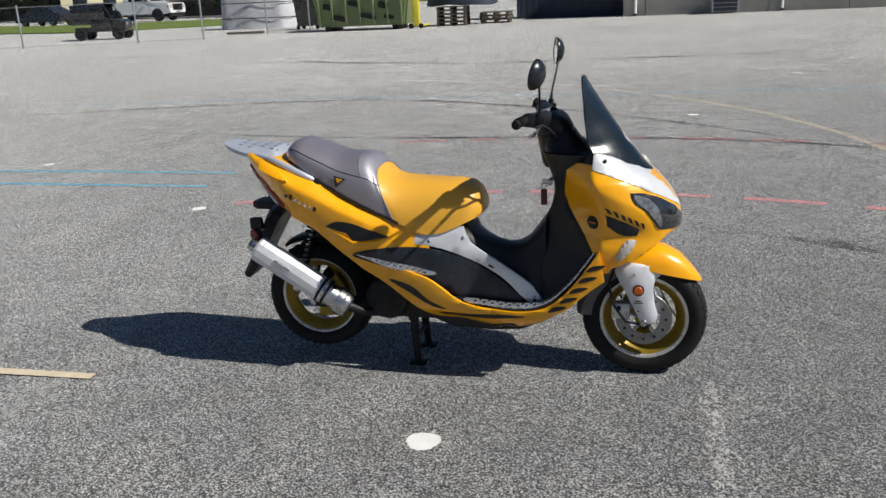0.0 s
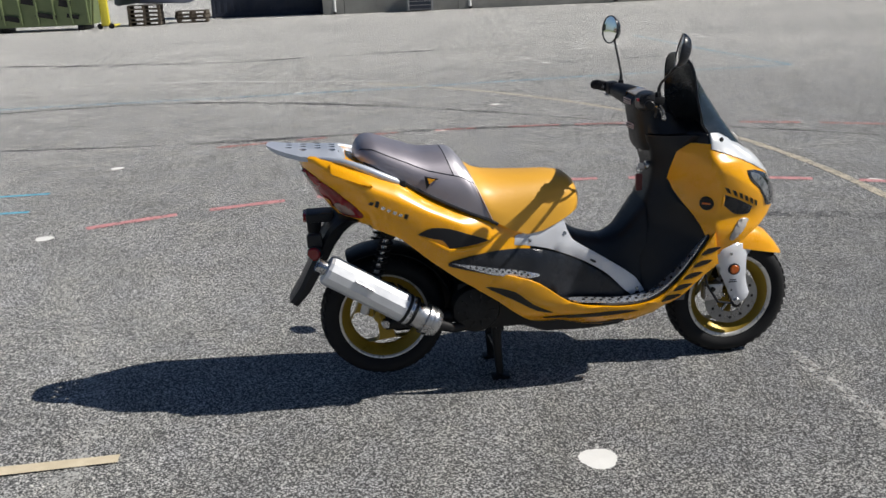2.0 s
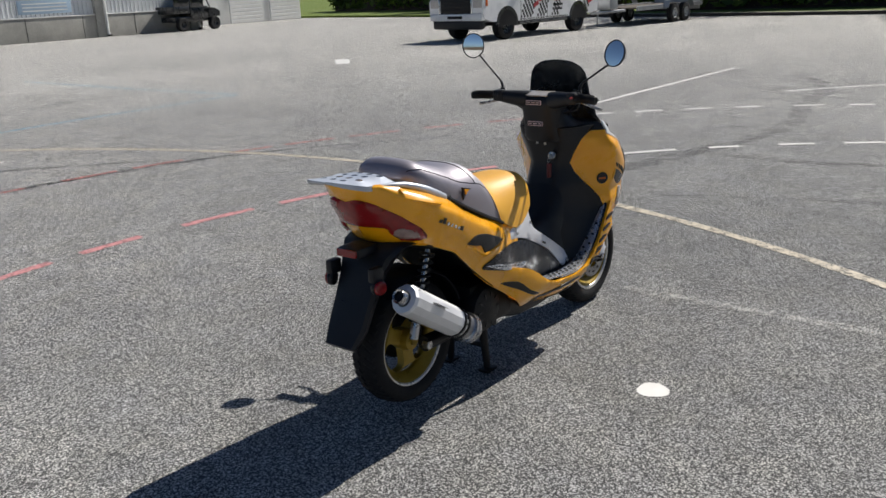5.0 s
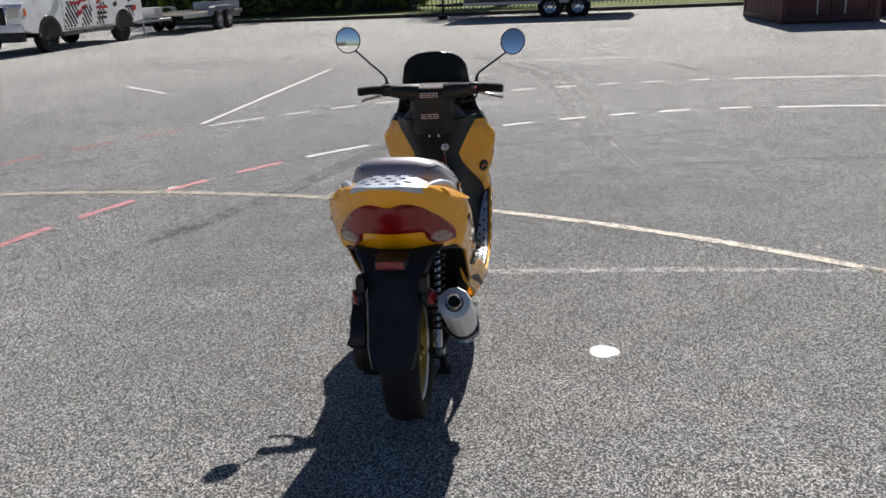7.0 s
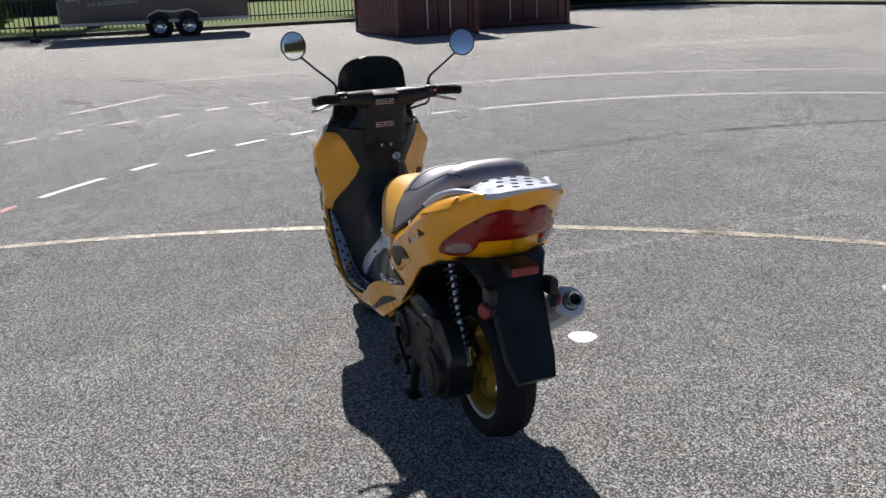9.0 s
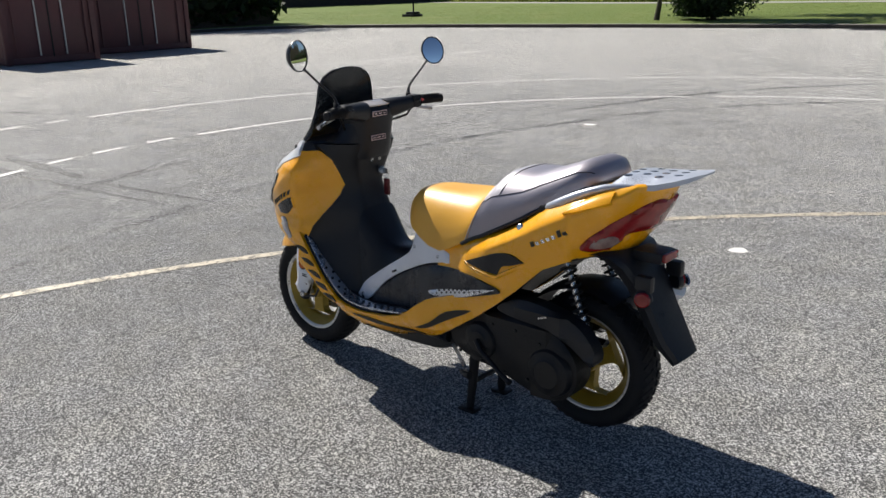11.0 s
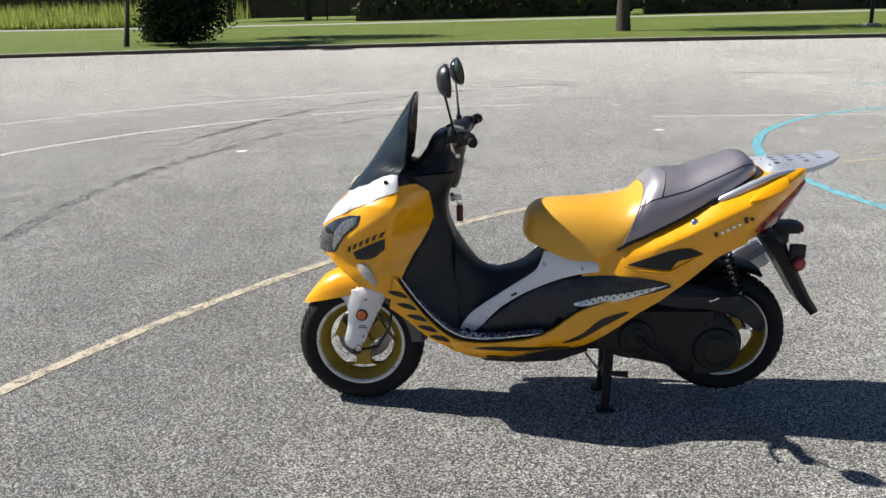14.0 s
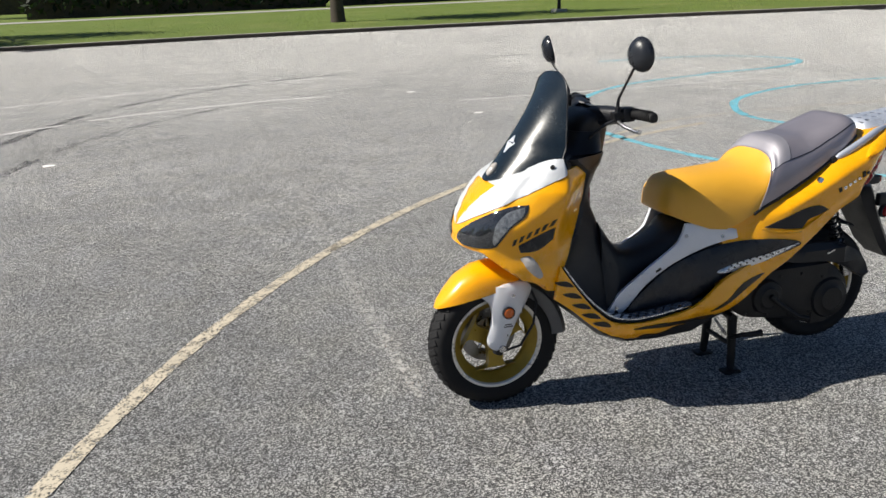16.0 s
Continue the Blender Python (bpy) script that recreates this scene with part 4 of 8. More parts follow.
    # black inner leg shield: z, x in the middle, half width and x at the edge
    rows = [(0.33, 0.27, 0.216, 0.345), (0.40, 0.25, 0.218, 0.425), (0.46, 0.245, 0.219, 0.475), (0.52, 0.252, 0.217, 0.522), (0.56, 0.27, 0.218, 0.515), (0.60, 0.293, 0.199, 0.494), (0.64, 0.318, 0.152, 0.438), (0.68, 0.336, 0.124, 0.409), (0.72, 0.352, 0.101, 0.394), (0.76, 0.360, 0.108, 0.389), (0.80, 0.360, 0.125, 0.387), (0.84, 0.350, 0.142, 0.398), (0.87, 0.340, 0.154, 0.419), (0.895, 0.330, 0.164, 0.455), (0.925, 0.322, 0.168, 0.49)]
    rings = []
    for z, xc, w, xe in rows:
        if z > 0.55:
            xe, w = straight(RIDER, z)
            xe, w = xe + 0.005, w + 0.002
        wide = 0.22 + 0.28 * min(max((z - 0.60) / 0.1, 0), 1)
        def along(k):
            return xc + (xe - xc) * (0.5 - 0.5 * math.cos(math.pi * min(max((min(k, 1.0) - wide) / (0.82 - wide * 0.2), 0), 1)))
        back = [(along(abs(k) / 12), w * k / 12, z) for k in range(-12, 13)]
        rings.append(back + [(xe + 0.05, w * 0.95, z), (xe + 0.06, 0, z), (xe + 0.05, -w * 0.95, z)])
    bm = bmesh.new()
    ring_faces(bm, rings)
    part("leg_shield", bm, BLACK, s, "black plastic inner leg shield", 50)
    # black dash between the shield and the screen
    rings = []
    for z, x0, wr, g in ((0.872, 0.42, 0.105, 0.03), (0.888, 0.40, 0.122, 0.012), (0.9005, 0.385, 0.130, 0.007), (0.92, 0.375, 0.126, 0.006), (0.930, 0.37, 0.120, 0.005), (0.9345, 0.37, 0.115, 0.012)):
        front = [nose(k / 14, min(z, 0.935)) for k in range(-14, 15)]
        rings.append([(x - g, y * (1 - g * 4), z) for x, y, _ in front] + [(0.46, wr + 0.012, z), (x0 + 0.03, wr, z), (x0, wr * 0.6, z), (x0, 0, z), (x0, -wr * 0.6, z), (x0 + 0.03, -wr, z), (0.46, -wr - 0.012, z)])
    dash = part("dash", ring_faces(bmesh.new(), rings), BLACK, s, "black dash between the shield and the screen", 50)
    rings = []
    for z, x0, x1, w in ((0.930, 0.32, 0.520, 0.140), (0.945, 0.316, 0.482, 0.124), (0.965, 0.312, 0.458, 0.108), (1.0, 0.306, 0.434, 0.098)):
        rings.append([((x0 + x1) / 2 + (x1 - x0) / 2 * math.copysign(abs(math.cos(a)) ** 0.7, math.cos(a)), w * math.copysign(abs(math.sin(a)) ** 0.7, math.sin(a)), z) for a in [k * math.tau / 36 for k in range(36)]])
    part("column_foot", ring_faces(bmesh.new(), rings), BLACK, dash, "", 50)
    # screen: side 0 in the middle to 1 at the edge, rise 0 at the foot to 1 at the top
    def screen(side, rise):
        k = min(abs(side), 1)
        foot = 0.845 + 0.088 * k ** 1.5
        v = foot + (1.203 - foot) * rise
        ye, xe = between([(0.845, 0.195, 0.545), (0.90, 0.193, 0.53), (0.933, 0.188, 0.518), (0.965, 0.174, 0.500), (1.08, 0.146, 0.484), (1.137, 0.138, 0.479), (1.17, 0.118, 0.474), (1.19, 0.085, 0.470), (1.203, 0.03, 0.466)], v)
        xc = 0.735 - 0.265 * (max(v - 0.845, 0) / 0.358) ** 0.88
        return (xc + (xe - xc) * k ** 1.9, math.copysign(ye * k ** 0.85, side), v)
    rises = [0, 0.03, 0.07, 0.12, 0.17, 0.23, 0.29, 0.36, 0.43, 0.5, 0.57, 0.64, 0.71, 0.78, 0.84, 0.89, 0.93, 0.96, 0.98, 0.994, 1.0]
    bm = bmesh.new()
    outer = [[Vector(screen(k / 14, r)) for k in range(-14, 15)] for r in rises]
    inner = [[p + Vector((-0.005, -p.y * 0.025, -0.002)) for p in row] for row in outer]
    ring_faces(bm, [a + list(reversed(b)) for a, b in zip(outer, inner)])
    sc = part("windscreen", bm, SCREEN, s, "dark smoked plastic windscreen", 60)
    lamp_at = Vector(screen(0, 0.10))
    bm = bmesh.new()
    bmesh.ops.create_uvsphere(bm, u_segments=20, v_segments=12, radius=1, matrix=Matrix.Translation(lamp_at + Vector((0.002, 0, 0))) @ Matrix.Rotation(radians(-42), 4, "Y") @ Matrix.Diagonal((0.012, 0.020, 0.028, 1)))
    part("position_lamp", bm, CLEAR_LENS, sc, "small clear position lamp at the screen's foot")
    part("screen_emblem", sheet(bmesh.new(), curve_through([(-0.14, 0.34), (-0.06, 0.36), (0, 0.41), (0.06, 0.36), (0.14, 0.34), (0.05, 0.30), (0, 0.25), (-0.05, 0.30)], 3), screen, (0.1, 0.05), 0.003, 0.003, 0.0005, flip=-1), SILVER, sc, "small pale emblem decal")
    for side in (1, -1):
        pts = [Vector(screen(side, r)) for r in rises[:-2]]
        part("screen_edge", tube(bmesh.new(), pts, 0.0028, 6), BLACK, sc)
        part("screen_screw", disc(bmesh.new(), 0.008, 0.006, facing((0.560, side * 0.199, 0.911), (0.45, side, 0.3)), 12), IRON, s)


def build_handlebar(s):
    rows = [(0.862, 0.318, 0.46, 0.085), (0.88, 0.310, 0.46, 0.098), (0.91, 0.304, 0.455, 0.098), (0.95, 0.298, 0.445, 0.095), (0.99, 0.289, 0.434, 0.094), (1.02, 0.285, 0.424, 0.099), (1.045, 0.286, 0.410, 0.105), (1.06, 0.297, 0.392, 0.098), (1.068, 0.32, 0.370, 0.07)]
    rings = []
    for z, x0, x1, w in rows:
        ring = []
        for k in range(28):
            a = k * math.tau / 28
            c, n = math.cos(a), math.sin(a)
            ring.append(((x0 + x1) / 2 + (x1 - x0) / 2 * math.copysign(abs(c) ** 0.65, c), w * math.copysign(abs(n) ** 0.7, n), z))
        rings.append(ring)
    bm = bmesh.new()
    ring_faces(bm, rings)
    cowl = part("steering_cowl", bm, BLACK, s, "black plastic steering column cowl", 50)
    bm = box(bmesh.new(), (0.050, 0.135, 0.006), m=Matrix.Translation((0.318, 0, 1.072)) @ Matrix.Rotation(radians(-17), 4, "Y"), bevel=0.002)
    part("instrument_glass", bm, CLEAR_LENS, cowl, "glaring instrument glass")
    for z, x in ((1.037, 0.2835), (0.945, 0.2965)):
        lb = part("warning_label", box(bmesh.new(), (0.003, 0.075, 0.020), (x, 0.01, z), 0.001), LABEL, cowl, "small pink and white warning label")
        inset = part("label_inset", box(bmesh.new(), (0.002, 0.068, 0.013), (x - 0.0016, 0.01, z)), GLOSS_BLACK, lb, smooth=0)
        for y0, w in ((-0.012, 0.014), (0.010, 0.018), (0.033, 0.014)):
            part("label_bar", box(bmesh.new(), (0.001, w, 0.004), (x - 0.0030, y0, z)), LABEL, inset, smooth=0)
    for side in (1, -1):
        cov = bmesh.new()
        ring_faces(cov, [[(0.325 - 0.30 * (y - 0.07) + r * math.cos(a) * 1.1, side * y, 1.045 + (y - 0.07) * 0.13 + r * math.copysign(abs(math.sin(a)) ** 0.6, math.sin(a))) for a in [k * math.tau / 16 for k in range(16)]] for y, r in ((0.05, 0.038), (0.09, 0.036), (0.13, 0.031), (0.165, 0.027), (0.178, 0.024))])
        part("bar_cover", cov, BLACK, s, "black handlebar cover", 60)
        part("switch_box", box(bmesh.new(), (0.045, 0.045, 0.05), m=Matrix.Translation((0.285, side * 0.185, 1.063)), bevel=0.010), BLACK, s, "black switch box")
        part("mirror_clamp", box(bmesh.new(), (0.05, 0.03, 0.026), (0.318, side * 0.190, 1.062), 0.007), IRON, s)
        for k in range(2):
            part("switch_button", box(bmesh.new(), (0.008, 0.012, 0.009), (0.250, side * (0.178 + 0.015 * k), 1.068), 0.002), LABEL_INK if k and side < 0 else GREY_PANEL, s)
        grip = part("grip", tube(bmesh.new(), [(0.270, side * 0.205, 1.066), (0.268, side * 0.21, 1.066), (0.262, side * 0.25, 1.066), (0.252, side * 0.290, 1.063), (0.252, side * 0.296, 1.063)], [0.020, 0.0172, 0.0165, 0.0170, 0.0178], 16), TYRE, s, "ribbed black rubber grip")
        part("bar_end", tube(bmesh.new(), [(0.252, side * 0.296, 1.063), (0.250, side * 0.303, 1.063), (0.249, side * 0.308, 1.063)], [0.0175, 0.0175, 0.013], 14), IRON, grip)
        for k in range(9):
            y = 0.215 + k * 0.0085
            part("grip_rib", tube(bmesh.new(), [(0.2675 - (y - 0.21) * 0.18, side * y, 1.066), (0.267 - (y - 0.21) * 0.18, side * (y + 0.004), 1.066)], 0.0187, 14), TYRE, grip)
        part("brake_lever", tube(bmesh.new(), [(0.305, side * 0.178, 1.052), (0.325, side * 0.20, 1.042), (0.320, side * 0.245, 1.030), (0.305, side * 0.292, 1.020), (0.300, side * 0.304, 1.020)], [0.008, 0.008, 0.0065, 0.006, 0.008], 10), STEEL, s, "curved brake lever")
        # mirror
        z = 1.244 if side < 0 else 1.272
        way = Vector((-1, -side * 0.27, 0.23 if side < 0 else 0.07)).normalized()
        m = facing((0.33, side * 0.35, z), way)
        mir = part("mirror", lathe(bmesh.new(), [(0, -0.030), (0.022, -0.029), (0.040, -0.020), (0.050, -0.006), (0.053, 0.002), (0.0525, 0.006), (0.049, 0.0055), (0.048, 0.003)], m @ Matrix.Diagonal((1, 1.04, 1, 1)), 40), GREY_PANEL, s, "round rear-view mirror with a black shell")
        part("mirror_glass", lathe(bmesh.new(), [(0, 0.0063), (0.010, 0.00620), (0.020, 0.00590), (0.030, 0.00540), (0.040, 0.00470), (0.0485, 0.0039), (0.0485, 0.001), (0, 0.001)], m @ Matrix.Diagonal((1, 1.04, 1, 1)), 40), MIRROR, mir, "mirror glass reflecting the sky", 30)
        part("mirror_stem", tube(bmesh.new(), [(0.322, side * 0.192, 1.07), (0.323, side * 0.194, 1.105), (0.325, side * 0.204, 1.122), (0.333, side * 0.272, (1.122 + z - 0.03) / 2), (0.340, side * 0.338, z - 0.03), (0.348, side * 0.347, z - 0.012)], [0.006, 0.006, 0.0046, 0.0042, 0.0042, 0.0042], 10), BLACK, mir)
        part("stem_nut", disc(bmesh.new(), 0.011, 0.024, facing((0.322, side * 0.192, 1.068), (0, 0, 1)), 6, 0.1), BLACK, mir)
        part("cable", tube(bmesh.new(), [(0.30, side * 0.17, 1.05), (0.345, side * 0.155, 1.03), (0.38, side * 0.11, 0.985), (0.40, side * 0.07, 0.93)], 0.005, 8), BLACK, s)
    part("brake_hose", tube(bmesh.new(), [(0.315, -0.192, 1.055), (0.318, -0.192, 1.025), (0.322, -0.178, 1.008), (0.335, -0.14, 0.998), (0.36, -0.09, 0.985)], 0.0048, 8), BLACK, s)
    # ignition key with its fob
    part("ignition_lock", disc(bmesh.new(), 0.017, 0.014, facing((0.352, -0.045, 0.80), (-1, 0, 0.2)), 20), STEEL, s, "round metal ignition lock")
    key = part("key", box(bmesh.new(), (0.028, 0.003, 0.022), (0.325, -0.045, 0.80), 0.002), STEEL, s, "key left in the ignition lock")
    part("key_ring", lathe(bmesh.new(), [(0.011, -0.0015), (0.013, 0), (0.011, 0.0015), (0.009, 0)], facing((0.318, -0.045, 0.785), (0, 1, 0.2)), 20), STEEL, key)
    part("key_fob", box(bmesh.new(), (0.026, 0.014, 0.066), (0.318, -0.045, 0.738), 0.006), FOB, key, "dark red key fob")
    both("hook", lambda: tube(bmesh.new(), [(0.36, 0.02, 0.875), (0.335, 0.02, 0.872), (0.325, 0.02, 0.862), (0.330, 0.02, 0.850)], 0.005, 8), STEEL, s)


def build_middle(s):
    # tunnel and box below the seat
    rows = [(-0.14, 0.62, 0.13, 0.145), (-0.05, 0.625, 0.115, 0.14), (0.0, 0.620, 0.100, 0.13), (0.04, 0.588, 0.090, 0.13), (0.08, 0.560, 0.080, 0.13), (0.12, 0.545, 0.074, 0.13), (0.17, 0.533, 0.070, 0.13), (0.21, 0.538, 0.072, 0.13), (0.25, 0.560, 0.078, 0.135), (0.29, 0.61, 0.085, 0.15), (0.33, 0.67, 0.09, 0.12)]
    bm = bmesh.new()
    rings = []
    for x, zt, wt, wb in rows:
        half = [(wb, 0.30), (wb, 0.34), (wb - 0.012, 0.38), (wt + 0.02, zt - 0.08), (wt + 0.006, zt - 0.03), (wt - 0.012, zt - 0.008), (wt * 0.5, zt), (0, zt + 0.003)]
        rings.append([(x, y, z) for y, z in half] + [(x, -y, z) for y, z in reversed(half[:-1])])
    ring_faces(bm, rings)
    part("tunnel", bm, BLACK, s, "black plastic centre tunnel under the seat", 50)
    # floor
    run = curve_through([(-0.10, 0.352), (0.05, 0.338), (0.16, 0.326), (0.26, 0.324), (0.335, 0.344), (0.40, 0.395), (0.455, 0.456), (0.505, 0.525), (0.528, 0.56)], 4, closed=False)
    bm = bmesh.new()
    rings = []
    for x, z in run:
        w = 0.175 + 0.047 * min(max((x + 0.06) / 0.2, 0), 1)
        rings.append([(x, -w, z), (x, -w + 0.007, z + 0.006), (x, w - 0.007, z + 0.006), (x, w, z), (x, w - 0.012, z - 0.03), (x, -w + 0.012, z - 0.03)])
    ring_faces(bm, rings)
    part("floorboard", bm, BLACK, s, "black floorboard curving up to the leg shield")
    def floor_at(u, v):
        for (x0, z0), (x1, z1) in zip(run, run[1:]):
            if u <= x1 or (x1, z1) == run[-1]:
                return (u, v, z0 + (z1 - z0) * (u - x0) / (x1 - x0) + 0.006)
    for side in (1, -1):
        bm = bmesh.new()
        out = [(0.02, side * 0.175), (0.16, side * 0.165), (0.30, side * 0.165), (0.42, side * 0.175), (0.505, side * 0.195), (0.515, side * 0.205), (0.505, side * 0.214), (0.30, side * 0.218), (0.10, side * 0.217), (0.02, side * 0.212)]
        sheet(bm, curve_through(out, 3), floor_at, (0.03, 0.05), 0.006, 0.005, 0.002)
        strip = part("tread_plate", bm, TREAD_METAL, s, "silver tread plate with dark studs")
        for k in range(13):
            x = 0.06 + 0.034 * k
            for row in (0, 1):
                if row and k > 10:
                    continue
                p = Vector(floor_at(x + 0.017 * row, side * (0.203 - 0.020 * row)))
                q = Vector(floor_at(x + 0.018 * row + 0.01, side * 0.2)) - Vector(floor_at(x + 0.018 * row - 0.01, side * 0.2))
                nrm = Vector((-q.z, 0, q.x)).normalized()
                part("stud", disc(bmesh.new(), 0.0058, 0.004, facing(p + nrm * 0.005, nrm), 10), BLACK, strip)
    # sides
    both("side_panel", lambda: sheet(bmesh.new(), curve_through([(0.235, 0.350), (0.20, 0.395), (0.10, 0.470), (0.0, 0.518), (-0.107, 0.546), (-0.243, 0.560), (-0.338, 0.556), (-0.42, 0.540), (-0.437, 0.528), (-0.42, 0.518), (-0.30, 0.480), (-0.205, 0.452), (-0.12, 0.425), (-0.05, 0.380), (0.02, 0.345), (0.10, 0.333), (0.20, 0.332)], 4), body, (0.03, 0.03), 0.010, 0.014, 0.004, flip=-1), GREY_PANEL, s, "charcoal side panel below the seat")
    for ob, side in zip(both("foot_plate", lambda: sheet(bmesh.new(), curve_through([(-0.105, 0.455), (-0.16, 0.472), (-0.27, 0.500), (-0.37, 0.525), (-0.425, 0.536), (-0.425, 0.536), (-0.36, 0.508), (-0.27, 0.474), (-0.17, 0.448), (-0.12, 0.445)], 4), body, (0.03, 0.02), 0.013, 0.005, 0.001, flip=-1), TREAD_METAL, s, "silver passenger foot plate with dark studs"), (1, -1)):
        for row in (0, 1):
            for k in range(10 - 3 * row):
                x = -0.145 - 0.024 * k - 0.012 * row
                x_, y_, z_ = body(x, 0.4575 + 0.0064 * k + 0.0125 * row)
                part("stud", disc(bmesh.new(), 0.0038, 0.004, facing((x, side * (y_ + 0.0115), z_), (0, side, 0.1)), 8), BLACK, ob)
    for ob, side in zip(both("silver_panel", lambda: sheet(bmesh.new(), curve_through([(0.318, 0.345), (0.294, 0.390), (0.262, 0.425), (0.152, 0.500), (0.05, 0.565), (0.022, 0.60), (0.005, 0.645), (0.005, 0.645), (-0.088, 0.634), (-0.156, 0.612), (-0.19, 0.600), (-0.19, 0.600), (-0.196, 0.566), (-0.196, 0.566), (-0.107, 0.555), (-0.03, 0.535), (0.075, 0.492), (0.17, 0.432), (0.242, 0.360), (0.285, 0.335)], 4), body, (0.03, 0.03), 0.008, 0.012, 0.004, flip=-1), SILVER, s, "silver side panel running from the seat to the floor"), (1, -1)):
        for x, z in ((-0.130, 0.580), (0.285, 0.365), (0.005, 0.60)):
            part("panel_screw", disc(bmesh.new(), 0.007, 0.005, facing((x, side * (body(x, z)[1] + 0.006), body(x, z)[2]), (0, side, 0.2)), 12), STEEL, ob)
        x, z = 0.115, 0.487
        part("panel_slot", box(bmesh.new(), (0.024, 0.006, 0.008), m=Matrix.Translation((x, side * (body(x, z)[1] + 0.007), body(x, z)[2])) @ Matrix.Rotation(radians(26), 4, "Y"), bevel=0.002), BLACK, ob)
    # yellow skirt with black claw stripes
    front_low = [(0.565, 0.455), (0.565, 0.455), (0.50, 0.405), (0.416, 0.330), (0.336, 0.276), (0.234, 0.236), (0.112, 0.222)]
    left_low = front_low + [(0.074, 0.226), (0.074, 0.226), (0.060, 0.252), (0.060, 0.252), (-0.04, 0.266), (-0.134, 0.293), (-0.134, 0.293), (-0.25, 0.362), (-0.36, 0.436), (-0.44, 0.505)]
    right_low = front_low + [(0.0, 0.228), (-0.06, 0.240), (-0.146, 0.282), (-0.25, 0.362), (-0.36, 0.436), (-0.44, 0.505)]
    high = [(-0.445, 0.522), (-0.35, 0.505), (-0.205, 0.462), (-0.11, 0.430), (0.014, 0.347), (0.15, 0.322), (0.25, 0.318), (0.338, 0.336), (0.395, 0.380), (0.425, 0.409), (0.465, 0.459), (0.51, 0.522), (0.545, 0.575), (0.545, 0.575)]
    def skirt_sheet(low):
        return sheet(bmesh.new(), curve_through(low + high, 3), skirt, (0.03, 0.025), 0.004, 0.012, 0.003, flip=-1)
    part("side_skirt", skirt_sheet(left_low), YELLOW, s, "yellow side skirt cut out above the stand")
    part("side_skirt", mirrored(skirt_sheet(right_low)), YELLOW, s, "yellow side skirt below the floor")
    part("stand_guard", sheet(bmesh.new(), [(0.070, 0.224), (0.055, 0.254), (-0.04, 0.268), (-0.13, 0.296), (-0.150, 0.270), (-0.125, 0.225), (-0.06, 0.203), (0.02, 0.208)], skirt, (0.03, 0.025), 0.0, 0.03, 0.003, flip=-1), BLACK, s, "black guard above the stand")
    claws = ([(-0.09, 0.292), (-0.02, 0.282), (0.07, 0.285), (0.16, 0.290), (0.26, 0.300), (0.18, 0.305), (0.08, 0.302), (0.0, 0.298)], [(-0.30, 0.425), (-0.20, 0.372), (-0.12, 0.330), (-0.06, 0.318), (-0.13, 0.352), (-0.20, 0.405)],
             [(0.22, 0.250), (0.14, 0.238), (0.085, 0.240), (0.14, 0.25), (0.20, 0.262)])
    slashes = ((0.508, 0.508), (0.478, 0.462), (0.443, 0.418), (0.405, 0.376), (0.362, 0.338))
    claws += tuple([(x - 0.012, z - 0.014), (x + 0.008, z + 0.006), (x + 0.034, z + 0.012), (x + 0.060, z + 0.010), (x + 0.030, z - 0.006)] for x, z in slashes)
    for c in claws:
        both("claw_stripe", lambda: sheet(bmesh.new(), curve_through(c, 3), skirt, (0.03, 0.025), 0.0065, 0.004, 0.0005, flip=-1), STRIPE, s)
    # belly
    bm = bmesh.new()
    ring_faces(bm, [[(x, -w, zt), (x, -w * 0.85, zb + 0.02), (x, -w * 0.5, zb), (x, w * 0.5, zb), (x, w * 0.85, zb + 0.02), (x, w, zt)] for x, w, zb, zt in ((-0.16, 0.12, 0.215, 0.33), (-0.05, 0.132, 0.178, 0.31), (0.10, 0.132, 0.172, 0.305), (0.22, 0.136, 0.180, 0.315), (0.32, 0.142, 0.225, 0.33), (0.42, 0.15, 0.315, 0.40), (0.52, 0.145, 0.40, 0.49), (0.565, 0.12, 0.445, 0.52))])
    part("belly", bm, BLACK, s, "black belly pan")


